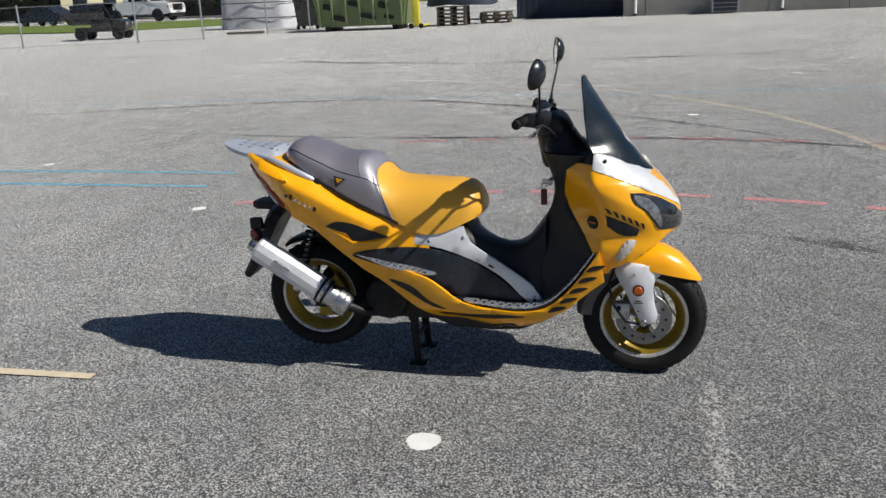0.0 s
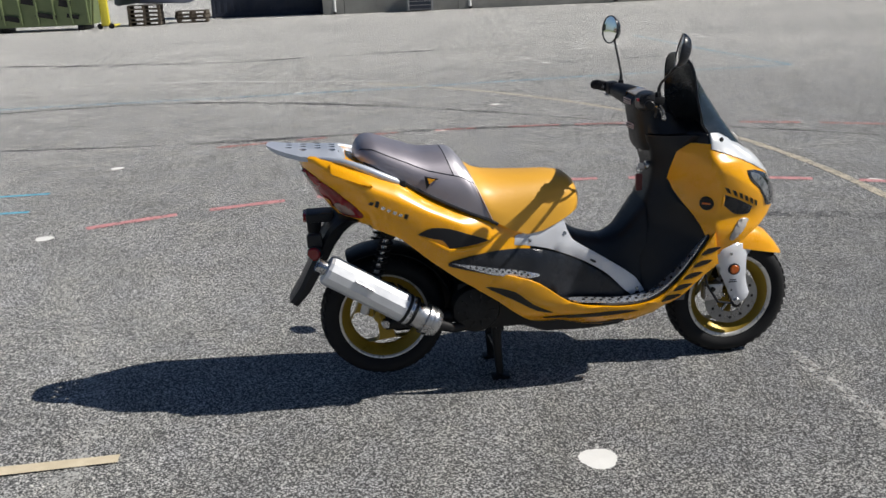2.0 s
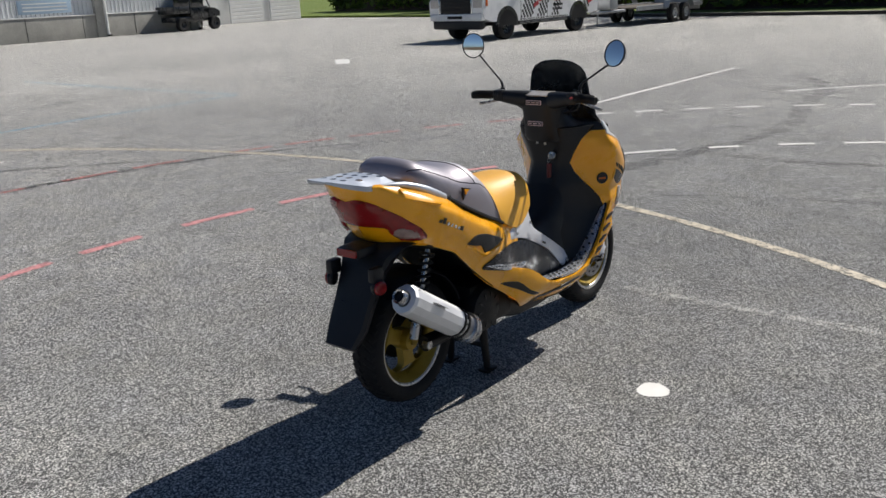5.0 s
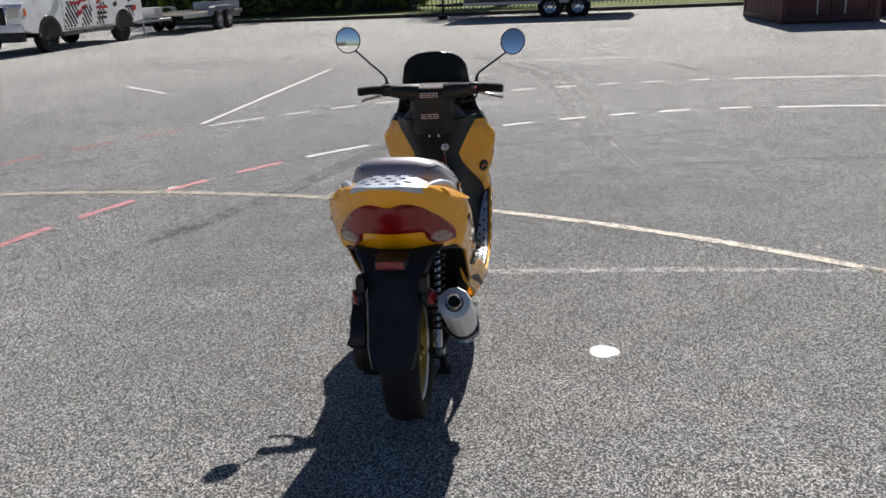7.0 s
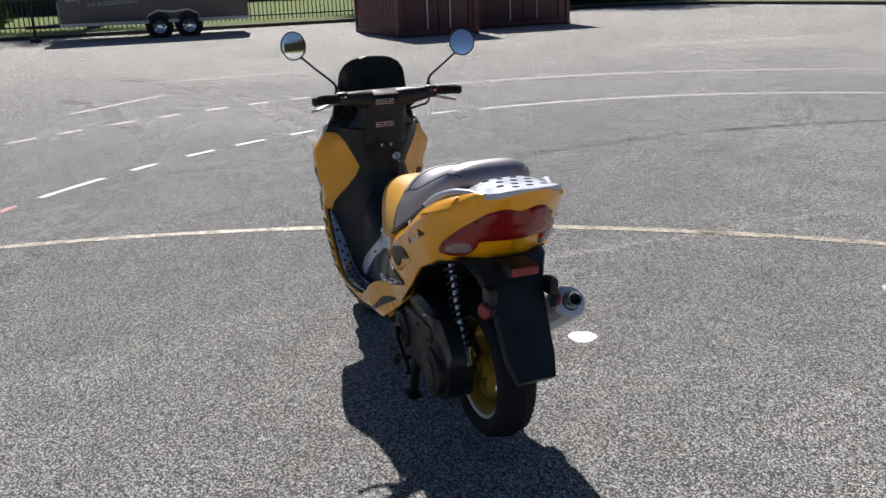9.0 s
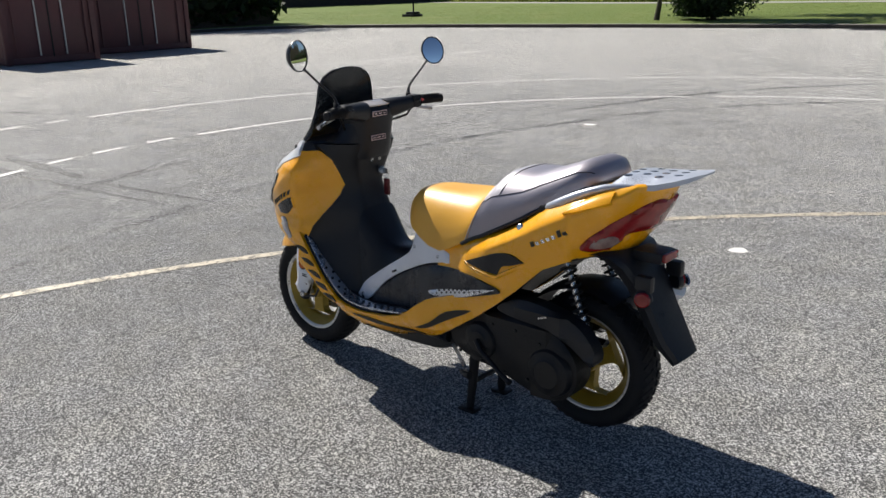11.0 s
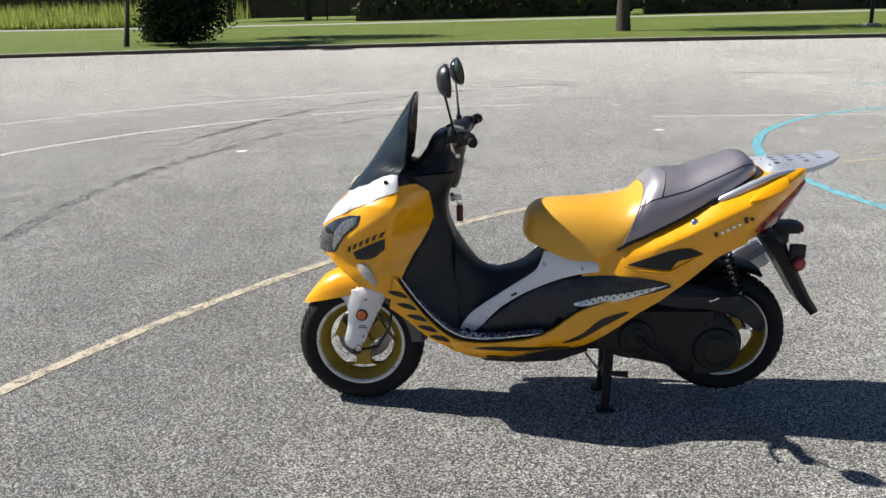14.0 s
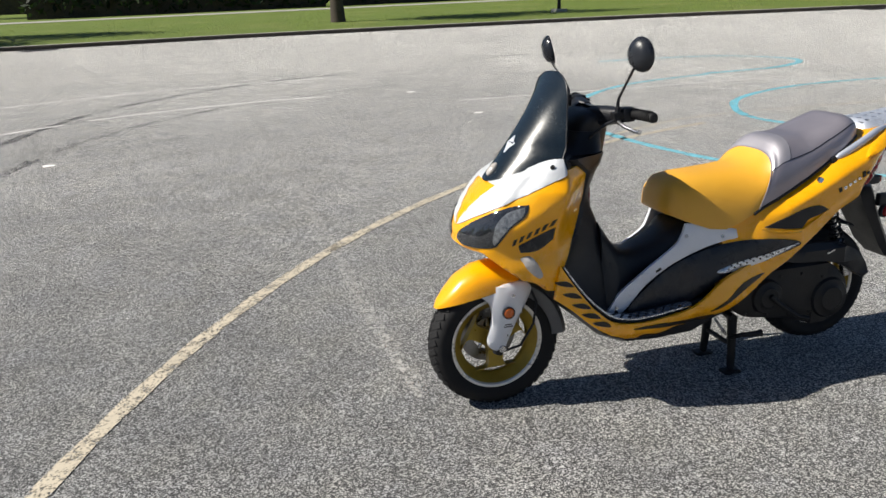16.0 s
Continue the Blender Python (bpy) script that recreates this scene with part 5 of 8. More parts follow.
def build_seat(s):
    # x, top z, lower edge z, half width
    rows = [(0.080, 0.708, 0.690, 0.03), (0.076, 0.735, 0.680, 0.065), (0.060, 0.768, 0.668, 0.098), (0.030, 0.792, 0.656, 0.124), (-0.02, 0.801, 0.634, 0.143), (-0.08, 0.804, 0.612, 0.158), (-0.14, 0.808, 0.606, 0.168), (-0.19, 0.814, 0.624, 0.174),
            (-0.225, 0.826, 0.642, 0.177), (-0.25, 0.842, 0.657, 0.178), (-0.268, 0.860, 0.667, 0.178), (-0.28, 0.878, 0.674, 0.178), (-0.292, 0.893, 0.680, 0.178), (-0.31, 0.905, 0.688, 0.178), (-0.34, 0.910, 0.700, 0.178),
            (-0.40, 0.911, 0.730, 0.178), (-0.47, 0.912, 0.766, 0.176), (-0.53, 0.921, 0.800, 0.172), (-0.59, 0.939, 0.835, 0.166), (-0.64, 0.958, 0.862, 0.158), (-0.68, 0.972, 0.885, 0.146), (-0.71, 0.966, 0.898, 0.128), (-0.732, 0.946, 0.905, 0.10), (-0.742, 0.922, 0.91, 0.06)]
    def ring(x, zt, zl, w, grow=0.0):
        lean = 0.085 * min(max((0.0 - x) / 0.2, 0), 1) * min(max((x + 0.55) / 0.2, 0), 1)
        out = []
        for k in range(33):
            p = radians(-90 + 5.625 * k)
            e = 0.72 - 0.12 * min(max((-0.24 - x) / 0.08, 0), 1)
            h = max(math.cos(p), 0) ** e
            crown = (1 + 0.05 * math.cos(2 * p)) / 1.05 if x < -0.28 else 1
            out.append((x - lean * h, (w + grow) * math.copysign(abs(math.sin(p)) ** e, math.sin(p)), zl + (zt + grow - zl) * h * crown))
        return out
    def closed(r, x, w, zl):
        return r + [(x, w * 0.7, zl - 0.004), (x, 0, zl - 0.006), (x, -w * 0.7, zl - 0.004)]
    fine = []
    for i, r in enumerate(rows[:-1]):
        fine += [r, tuple(0.5 * (p + q) for p, q in zip(r, rows[i + 1]))]
    fine.append(rows[-1])
    for name, a, b, mat, label in (("front_cushion", 0, 21, SEAT_YELLOW, "yellow vinyl rider cushion"), ("rear_cushion", 20, 46, SEAT_GREY, "charcoal vinyl passenger cushion")):
        bm = bmesh.new()
        ring_faces(bm, [closed(ring(*r), r[0], r[3], r[2]) for r in fine[a:b + 1]])
        part(name, bm, mat, s, label, 60)
    bm = bmesh.new()
    strip = [ring(*r, 0.0018)[6:27] for r in fine[20:29]]
    under = [ring(*r, -0.004)[6:27] for r in fine[20:29]]
    ring_faces(bm, [a + list(reversed(b)) for a, b in zip(strip, under)])
    part("shoulder_strip", bm, SEAT_SILVER, s, "silver vinyl strip across the seat", 60)
    part("seam", tube(bmesh.new(), [Vector(p) for p in ring(*fine[20], 0.001)], 0.0022, 6), SEAT_GREY, s)
    part("seam", tube(bmesh.new(), [Vector(p) for p in ring(*fine[28], 0.0004)[6:27]], 0.0016, 6), BLACK, s)
    for k in (6, 26):
        part("seam", tube(bmesh.new(), [Vector(ring(*r, 0.0002)[k]) for r in fine[20:44]], 0.0016, 6), BLACK, s)
    for side in (1, -1):
        edge = [(x, side * (w - 0.002), zl - 0.003) for x, zt, zl, w in rows[9:22]]
        part("seat_base", tube(bmesh.new(), edge, 0.007, 8), BLACK, s, "black seat pan edge")
        if side > 0:
            continue
        flat_side = lambda u, v: (u, side * 0.1770, v)
        bm = bmesh.new()
        sheet(bm, [(-0.505, 0.846), (-0.455, 0.833), (-0.482, 0.825), (-0.500, 0.800)], flat_side, (0.05, 0.05), 0.003, 0.006, 0.0005, flip=-side)
        badge = part("seat_badge", bm, BLACK, s, "small dark badge with a yellow triangle")
        part("badge_triangle", sheet(bmesh.new(), [(-0.496, 0.839), (-0.468, 0.833), (-0.490, 0.818)], flat_side, (0.05, 0.05), 0.005, 0.003, 0.0, flip=-side), YELLOW, badge)


def rack_plate(rows):
    """The rack's plate, cut to its outline and pierced by rows of round holes."""
    bm = bmesh.new()
    edge = [(x, w) for x, z, t, w in rows]
    loops = [edge + [(x, -w) for x, w in reversed(edge)]]
    for x, ys in ((-0.815, (-0.066, -0.022, 0.022, 0.066)), (-0.865, (-0.044, 0.0, 0.044)), (-0.915, (-0.066, -0.022, 0.022, 0.066)), (-0.965, (-0.044, 0.0, 0.044))):
        loops += [[(x + 0.0140 * math.cos(k * math.tau / 14), y + 0.0110 * math.sin(k * math.tau / 14)) for k in range(14)] for y in ys]
    tops, edges = [], []
    for loop in loops:
        vs = [bm.verts.new((x, y, 0)) for x, y in loop]
        tops.append(vs)
        edges += [bm.edges.new((a, b)) for a, b in zip(vs, vs[1:] + vs[:1])]
    bmesh.ops.triangle_fill(bm, edges=edges, use_beauty=True, use_dissolve=False)
    low = {}
    for f in list(bm.faces):
        for v in f.verts:
            if v not in low:
                low[v] = bm.verts.new(v.co)
    for f in list(bm.faces):
        bm.faces.new([low[v] for v in reversed(f.verts)])
    for vs in tops:
        for a, b in zip(vs, vs[1:] + vs[:1]):
            bm.faces.new((a, b, low[b], low[a]))
    table = [(x, z, t, w) for x, z, t, w in reversed(rows)]
    for v, u in list(low.items()):
        z, t, w = between(table, v.co.x)
        v.co.z = z - 0.022 * min(abs(v.co.y) / w, 1) ** 4 * min(max((v.co.x + 1.03) / 0.12, 0), 1)
        u.co.z = v.co.z - t * 0.9
    return bm


def build_tail(s):
    rings = []
    for i in range(65):
        x = -0.13 - 0.0125 * i
        zb, zt = straight(TAIL, x)[:2]
        if x < -0.802:
            zb = between([(-px, pz) for pz, px in REAR], -x)[0]
        zc = min(max(straight(SHOULDER, -x)[0], zb + 0.01), zt - 0.008)
        half = [tail(x, zb + (zc - zb) * k / 14) for k in range(14)] + [tail(x, zc + (zt - zc) * k / 8) for k in range(9)]
        wb, wt = half[0][1], half[-1][1]
        low = 1 if x > -0.62 else 0
        loop = half + [(x, wt * 0.9, zt + 0.006), (x, 0, zt + 0.008)]
        rings.append(loop + [(px, -y, z) for px, y, z in reversed(loop[:-1])] + [(x, -wb * 0.6, zb - 0.002 + 0.05 * low), (x, 0, zb - 0.003 + 0.08 * low), (x, wb * 0.6, zb - 0.002 + 0.05 * low)])
    bm = bmesh.new()
    ring_faces(bm, rings)
    shell = part("tail_fairing", bm, YELLOW, s, "glossy yellow tail fairing", 50)
    # black liner under the tail
    rr = []
    for i in range(52):
        x = -0.16 - 0.0125 * i
        zb = straight(TAIL, x)[0]
        wb = tail(x, zb)[1]
        low = 1 if x > -0.62 else max(1 - (-0.62 - x) / 0.05, 0)
        top = [(x, wb - 0.008, zb + 0.004), (x, wb * 0.6, zb - 0.008 + 0.05 * low), (x, 0, zb - 0.009 + 0.08 * low), (x, -wb * 0.6, zb - 0.008 + 0.05 * low), (x, -wb + 0.008, zb + 0.004)]
        rr.append(top + [(px, py * 1.003, pz - 0.006) for px, py, pz in reversed(top)])
    part("tail_liner", ring_faces(bmesh.new(), rr), BLACK, s, "black plastic liner under the tail", 50)
    both("tail_vent", lambda: sheet(bmesh.new(), curve_through([(-0.285, 0.603), (-0.285, 0.603), (-0.36, 0.635), (-0.43, 0.662), (-0.495, 0.670), (-0.540, 0.650), (-0.540, 0.650), (-0.49, 0.632), (-0.455, 0.622), (-0.432, 0.590), (-0.432, 0.590), (-0.36, 0.594)], 3), tail, (0.02, 0.02), 0.005, 0.010, 0.0005, flip=-1), BLACK, shell, "black tail air vent")
    # lower lip of the vent
    def lip():
        pts = [(-0.275, 0.597), (-0.33, 0.586), (-0.38, 0.583), (-0.432, 0.584), (-0.47, 0.606), (-0.51, 0.628), (-0.545, 0.647)]
        return ring_faces(bmesh.new(), [[(x, tail(x, z)[1] + dy, z + dz) for dy, dz in ((-0.004, -0.014), (h, -0.004), (h, 0.003), (-0.004, 0.008))] for (x, z), h in zip(pts, (0.001, 0.006, 0.009, 0.010, 0.008, 0.005, 0.001))])
    both("vent_lip", lip, YELLOW, shell)
    # raised lettering, as plain bars
    for k in range(7):
        x, z = -0.575 - 0.0195 * k, 0.711 + 0.0095 * k
        h = (0.017, 0.011, 0.012, 0.011, 0.012, 0.022, 0.010)[k]
        both("letter_bar", lambda: sheet(bmesh.new(), [(x - 0.002, z), (x - 0.013, z + 0.005), (x - 0.007, z + h + 0.003), (x + 0.004, z + h - 0.002)], tail, (0.012, 0.012), 0.004, 0.005, 0.0, flip=-1), STRIPE if k in (0, 5, 6) else CHROME, shell)
    part("seat_lock", disc(bmesh.new(), 0.013, 0.014, facing((-0.512, 0.188, 0.755), (0, 1, 0.25)), 22, 0.3), CHROME, shell, "round chrome seat lock")
    both("rubber_stop", lambda: box(bmesh.new(), (0.022, 0.012, 0.024), (-0.582, 0.172, 0.822), 0.004), BLACK, shell)
    # tail lamp on the slanted rear face
    lamp_half = [(0.0, 0.866), (0.05, 0.876), (0.098, 0.859), (0.146, 0.812), (0.174, 0.770), (0.185, 0.742), (0.180, 0.718), (0.150, 0.709), (0.114, 0.722), (0.100, 0.748), (0.088, 0.767), (0.0, 0.769)]
    lamp = part("tail_lamp", sheet(bmesh.new(), curve_through([(u, z) for u, z in lamp_half[:-1]] + [(-u, z) for u, z in reversed(lamp_half[1:])], 4), slant, (0.015, 0.015), 0.010, 0.016, 0.008, flip=-1), RED_LENS, s, "wide red tail lamp with clear indicator ends")
    for side in (1, -1):
        ring = [(side * 0.141 + 0.031 * math.cos(a) - side * 0.005 * math.sin(a), 0.745 + 0.025 * math.sin(a)) for a in [k * math.tau / 24 for k in range(24)]]
        part("rear_indicator", sheet(bmesh.new(), ring, slant, (0.012, 0.012), 0.0125, 0.014, 0.004, flip=-1), INDICATOR, lamp, "clear rear indicator lens")
    # luggage rack
    rack_rows = ((-0.765, 0.928, 0.008, 0.098), (-0.780, 0.935, 0.014, 0.116), (-0.80, 0.940, 0.018, 0.122), (-0.86, 0.944, 0.019, 0.122), (-0.92, 0.948, 0.019, 0.116), (-0.97, 0.952, 0.018, 0.102), (-1.005, 0.956, 0.016, 0.084), (-1.028, 0.959, 0.012, 0.060), (-1.040, 0.960, 0.006, 0.032))
    rack_rows = [(x, z, t, w * 0.92) for x, z, t, w in rack_rows]
    rack = part("luggage_rack", rack_plate(rack_rows), RACK_METAL, s, "silver luggage rack plate with holes", 50)
    part("rack_pad", box(bmesh.new(), (0.11, 0.14, 0.006), (-0.845, 0, 0.9275), 0.002), BLACK, rack)
    def arm():
        pts = [(-0.592, 0.172, 0.826), (-0.605, 0.174, 0.834), (-0.65, 0.176, 0.854), (-0.70, 0.173, 0.878), (-0.745, 0.162, 0.898), (-0.785, 0.143, 0.911), (-0.83, 0.121, 0.917), (-0.88, 0.100, 0.920)]
        bm = tube(bmesh.new(), pts, [0.007, 0.014, 0.017, 0.0175, 0.0175, 0.016, 0.013, 0.007], 12)
        for v in bm.verts:
            v.co.y = 0.16 + (v.co.y - 0.16) * 0.8
            way = straight([(x, z) for x, _, z in reversed(pts)], v.co.x)[0]
            v.co.z = way + (v.co.z - way) * (0.68 if v.co.x < -0.72 else 0.85)
        return bm
    for ob in both("grab_arm", arm, RACK_METAL, s, "silver grab rail arm"):
        ob.parent = rack
    def foot():
        rr = []
        for x, zl, zh in ((-0.688, 0.834, 0.838), (-0.700, 0.837, 0.851), (-0.73, 0.845, 0.872), (-0.775, 0.860, 0.893), (-0.815, 0.874, 0.906), (-0.825, 0.878, 0.905)):
            yl, yh = tail(x, zl)[1], tail(x, zh)[1]
            rr.append([(x, yl - 0.01, zl - 0.012), (x, yl + 0.010, zl), (x, (yl + yh) / 2 + 0.014, (zl + zh) / 2), (x, yh + 0.008, zh), (x, 0.10, zh), (x, 0.10, zl - 0.012)])
        return ring_faces(bmesh.new(), rr)
    both("rack_foot", foot, YELLOW, rack)
    # mudguard and plate bracket
    bm = bmesh.new()
    prof = [(-0.70, 0.690), (-0.76, 0.698), (-0.80, 0.690), (-0.835, 0.655), (-0.865, 0.605), (-0.905, 0.525), (-0.955, 0.430), (-0.995, 0.372)]
    ring_faces(bm, [[(x, -w, z), (x - 0.012, -w * 0.9, z + 0.008), (x - 0.018, 0, z + 0.012), (x - 0.012, w * 0.9, z + 0.008), (x, w, z), (x + d, w * 0.85, z - 0.012), (x + d, -w * 0.85, z - 0.012)] for (x, z), w, d in zip(prof, (0.150, 0.146, 0.134, 0.112, 0.093, 0.087, 0.083, 0.066), (0.022, 0.034, 0.040, 0.040, 0.036, 0.030, 0.024, 0.012))])
    guard = part("rear_mudguard", bm, BLACK, s, "long black rear mudguard without a number plate", 45)
    part("plate_lamp_box", box(bmesh.new(), (0.100, 0.098, 0.036), (-0.876, 0.0, 0.688), 0.010), BLACK, guard)
    part("plate_lamp", box(bmesh.new(), (0.012, 0.085, 0.026), (-0.930, 0.0, 0.690), 0.004), RED_LENS, guard, "red lens above the plate bracket")
    for side in (1, -1):
        part("reflector_stalk", box(bmesh.new(), (0.055, 0.030, 0.052), (-0.900, side * 0.098, 0.622), 0.010), BLACK, guard)
        part("side_reflector", disc(bmesh.new(), 0.024, 0.016, facing((-0.902, side * 0.112, 0.578), (-0.35, side, 0)), 22, 0.3), RED_LENS, guard, "round red side reflector")
        part("reflector_cup", disc(bmesh.new(), 0.028, 0.022, facing((-0.898, side * 0.097, 0.578), (-0.35, side, 0)), 22, 0.2), BLACK, guard)
    part("inner_guard", lathe(bmesh.new(), [(0.262, -0.085), (0.27, -0.07), (0.275, 0), (0.27, 0.07), (0.262, 0.085), (0.257, 0.08), (0.268, 0), (0.257, -0.08)], Matrix.Translation((-0.665, 0, 0.288)) @ Matrix.Rotation(radians(90), 4, "X"), 20, radians(20), radians(118)), BLACK, s, "black inner mudguard over the rear wheel")


def build_engine(s):
    wheel(s, "rear_wheel", -0.665, 0.2855, 0.062, 35, 0.87)
    def flat(y):
        return lambda u, v: (u, y, v)
    case = part("transmission_case", sheet(bmesh.new(), curve_through([(-0.185, 0.350), (-0.27, 0.400), (-0.379, 0.432), (-0.50, 0.440), (-0.59, 0.425), (-0.66, 0.385), (-0.704, 0.325), (-0.706, 0.255), (-0.672, 0.198), (-0.615, 0.174), (-0.555, 0.174), (-0.49, 0.192), (-0.42, 0.212), (-0.34, 0.228), (-0.25, 0.245), (-0.19, 0.285)], 3), flat(0.155), (0.06, 0.06), 0.025, 0.085, 0.018, flip=-1), IRON, s, "black belt drive case")
    for x, z, r in ((-0.614, 0.278, 0.084), (-0.33, 0.32, 0.068)):
        part("case_boss", lathe(bmesh.new(), [(0, 0.022), (r * 0.55, 0.022), (r * 0.62, 0.016), (r * 0.9, 0.012), (r, 0), (r, -0.02)], facing((x, 0.178, z), (0, 1, 0)), 32), IRON, case)
    for k in range(9):
        x = -0.24 - k * 0.048
        part("case_bolt", disc(bmesh.new(), 0.006, 0.006, facing((x, 0.178, 0.405 - 0.012 * abs(k - 4) if k % 2 else 0.222 + 0.008 * abs(k - 5)), (0, 1, 0)), 8), IRON, case)
    part("air_box", sheet(bmesh.new(), curve_through([(-0.40, 0.455), (-0.47, 0.500), (-0.56, 0.505), (-0.68, 0.480), (-0.75, 0.435), (-0.785, 0.375), (-0.765, 0.340), (-0.70, 0.385), (-0.60, 0.425), (-0.48, 0.435)], 3), flat(0.166), (0.06, 0.06), 0.025, 0.05, 0.014, flip=-1), BLACK, s, "black air filter box")
    part("air_box_badge", box(bmesh.new(), (0.035, 0.003, 0.006), m=Matrix.Translation((-0.595, 0.192, 0.470)) @ Matrix.Rotation(radians(20), 4, "Y")), STEEL, s)
    part("engine_block", box(bmesh.new(), (0.30, 0.20, 0.20), (-0.25, -0.02, 0.325), 0.03), IRON, s, "dark engine block under the body")
    cyl = part("cylinder", box(bmesh.new(), (0.12, 0.15, 0.12), (-0.06, -0.02, 0.30), 0.02), IRON, s)
    for k in range(6):
        part("cooling_fin", box(bmesh.new(), (0.004, 0.165, 0.135), (-0.105 + k * 0.018, -0.02, 0.30), 0.001), IRON, cyl)
    part("fan_cover", lathe(bmesh.new(), [(0, 0.03), (0.05, 0.03), (0.085, 0.02), (0.095, 0), (0.095, -0.03)], facing((-0.33, -0.125, 0.32), (0, -1, 0)), 32), IRON, s, "round black fan cover")
    for k in range(10):
        a = k * math.tau / 10
        part("fan_slot", box(bmesh.new(), (0.030, 0.004, 0.006), m=Matrix.Translation((-0.33 + 0.055 * math.cos(a), -0.153, 0.32 + 0.055 * math.sin(a))) @ Matrix.Rotation(-a, 4, "Y")), BLACK, s)
    part("swing_arm", tube(bmesh.new(), [(-0.35, -0.10, 0.30), (-0.50, -0.105, 0.285), (-0.665, -0.095, 0.285)], [0.03, 0.026, 0.03], 12), IRON, s)
    part("rear_axle_nut", disc(bmesh.new(), 0.017, 0.03, facing((-0.665, -0.095, 0.2855), (0, -1, 0)), 6, 0.1), STEEL, s)
    # shock absorbers
    for side in (1, -1):
        top, foot = Vector((-0.630, side * 0.111, 0.650)), Vector((-0.745, side * 0.111, 0.325))
        sh = part("shock_absorber", tube(bmesh.new(), [top, top.lerp(foot, 0.5), top.lerp(foot, 0.52), top.lerp(foot, 0.97)], [0.010, 0.010, 0.017, 0.017], 14), STEEL, s, "rear shock absorber with a black coil spring")
        bm = bmesh.new()
        d = (foot - top).normalized()
        a = d.cross(Vector((0, 1, 0))).normalized()
        b = d.cross(a)
        pts = [top + (foot - top) * (0.08 + 0.68 * k / 160) + (a * math.cos(k * math.tau / 16) + b * math.sin(k * math.tau / 16)) * 0.0215 for k in range(161)]
        tube(bm, pts, 0.0048, 6)
        part("spring", bm, IRON, sh)
        for f in (0.06, 0.77):
            part("spring_seat", disc(bmesh.new(), 0.028, 0.008, facing(top.lerp(foot, f), d), 20, 0.2), IRON, sh)
    # exhaust
    a, b = Vector((-0.868, -0.186, 0.543)), Vector((-0.470, -0.180, 0.284))
    d = (b - a)
    can = part("muffler", lathe(bmesh.new(), [(0.030, 0.0), (0.050, 0.003), (0.0555, 0.014), (0.0555, 0.335), (0.0555, 0.335), (0.056, 0.34)], facing(a, d) @ Matrix.Rotation(radians(12.9), 4, "Z") @ Matrix.Diagonal((0.985, 0.985, 1, 1)), 12), ALUMINIUM, s, "dull aluminium muffler with clamps and faint flats", 25)
    part("muffler_end", lathe(bmesh.new(), [(0.054, 0.335), (0.054, 0.352), (0.047, 0.366), (0.047, 0.40), (0.055, 0.405), (0.055, 0.44), (0.046, 0.458), (0.03, 0.463), (0, 0.463)], facing(a, d), 32), STEEL, can, "polished steel muffler front")
    for h in (0.318, 0.345, 0.402, 0.425):
        part("clamp", lathe(bmesh.new(), [(0.0535, h), (0.0575, h + 0.001), (0.0575, h + 0.011), (0.0535, h + 0.012)], facing(a, d), 32), STEEL if h > 0.4 else IRON, can)
    part("tail_pipe", lathe(bmesh.new(), [(0.018, 0.0), (0.018, -0.03), (0.023, -0.033), (0.025, -0.03), (0.025, 0.006)], facing(a, d), 24), STEEL, can, "short round tail pipe")
    part("pipe_bore", disc(bmesh.new(), 0.018, 0.004, facing(a - d.normalized() * 0.012, -d), 20), IRON, can)
    for h, ang in ((0.03, 0.6), (0.03, 2.2), (0.03, -1.4)):
        part("rivet", disc(bmesh.new(), 0.004, 0.003, facing(a, d) @ Matrix.Rotation(ang, 4, "Z") @ Matrix.Translation((0.052, 0, h)) @ Matrix.Rotation(radians(90), 4, "Y"), 8), STEEL, can)
    part("muffler_plate", box(bmesh.new(), (0.030, 0.002, 0.075), m=facing(a + d * 0.30 + Vector((0.012, -0.0515, 0.02)), d), bevel=0.0008), STEEL, can)
    part("header_pipe", tube(bmesh.new(), [(-0.485, -0.18, 0.295), (-0.42, -0.155, 0.262), (-0.32, -0.10, 0.245), (-0.18, -0.06, 0.235), (-0.08, -0.03, 0.24)], [0.022, 0.018, 0.016, 0.016, 0.016], 14), IRON, s, "dark exhaust header pipe")
    part("muffler_bracket", box(bmesh.new(), (0.13, 0.010, 0.05), m=Matrix.Translation((-0.60, -0.128, 0.355)) @ Matrix.Rotation(radians(32), 4, "Y"), bevel=0.004), IRON, s)
    # centre stand
    stand = part("centre_stand", tube(bmesh.new(), [(-0.235, 0.115, 0.225), (-0.235, -0.115, 0.225)], 0.014, 12), IRON, s, "black steel centre stand, down")
    for side in (1, -0.55):
        part("stand_leg", tube(bmesh.new(), [(-0.240, side * 0.10, 0.225), (-0.236, side * 0.112, 0.11), (-0.230, side * 0.122, 0.016)], [0.020, 0.017, 0.015], 12), IRON, stand)
        part("stand_foot", box(bmesh.new(), (0.07, 0.05, 0.012), (-0.228, side * 0.124, 0.0065), 0.005), IRON, stand)
    part("stand_brace", tube(bmesh.new(), [(-0.236, 0.112, 0.11), (-0.236, -0.062, 0.11)], 0.010, 10), IRON, stand)
    part("stand_tang", tube(bmesh.new(), [(-0.215, 0.13, 0.15), (-0.235, 0.17, 0.175), (-0.275, 0.20, 0.185), (-0.30, 0.205, 0.187)], [0.009, 0.009, 0.011, 0.014], 10), IRON, stand, "stand foot tang")
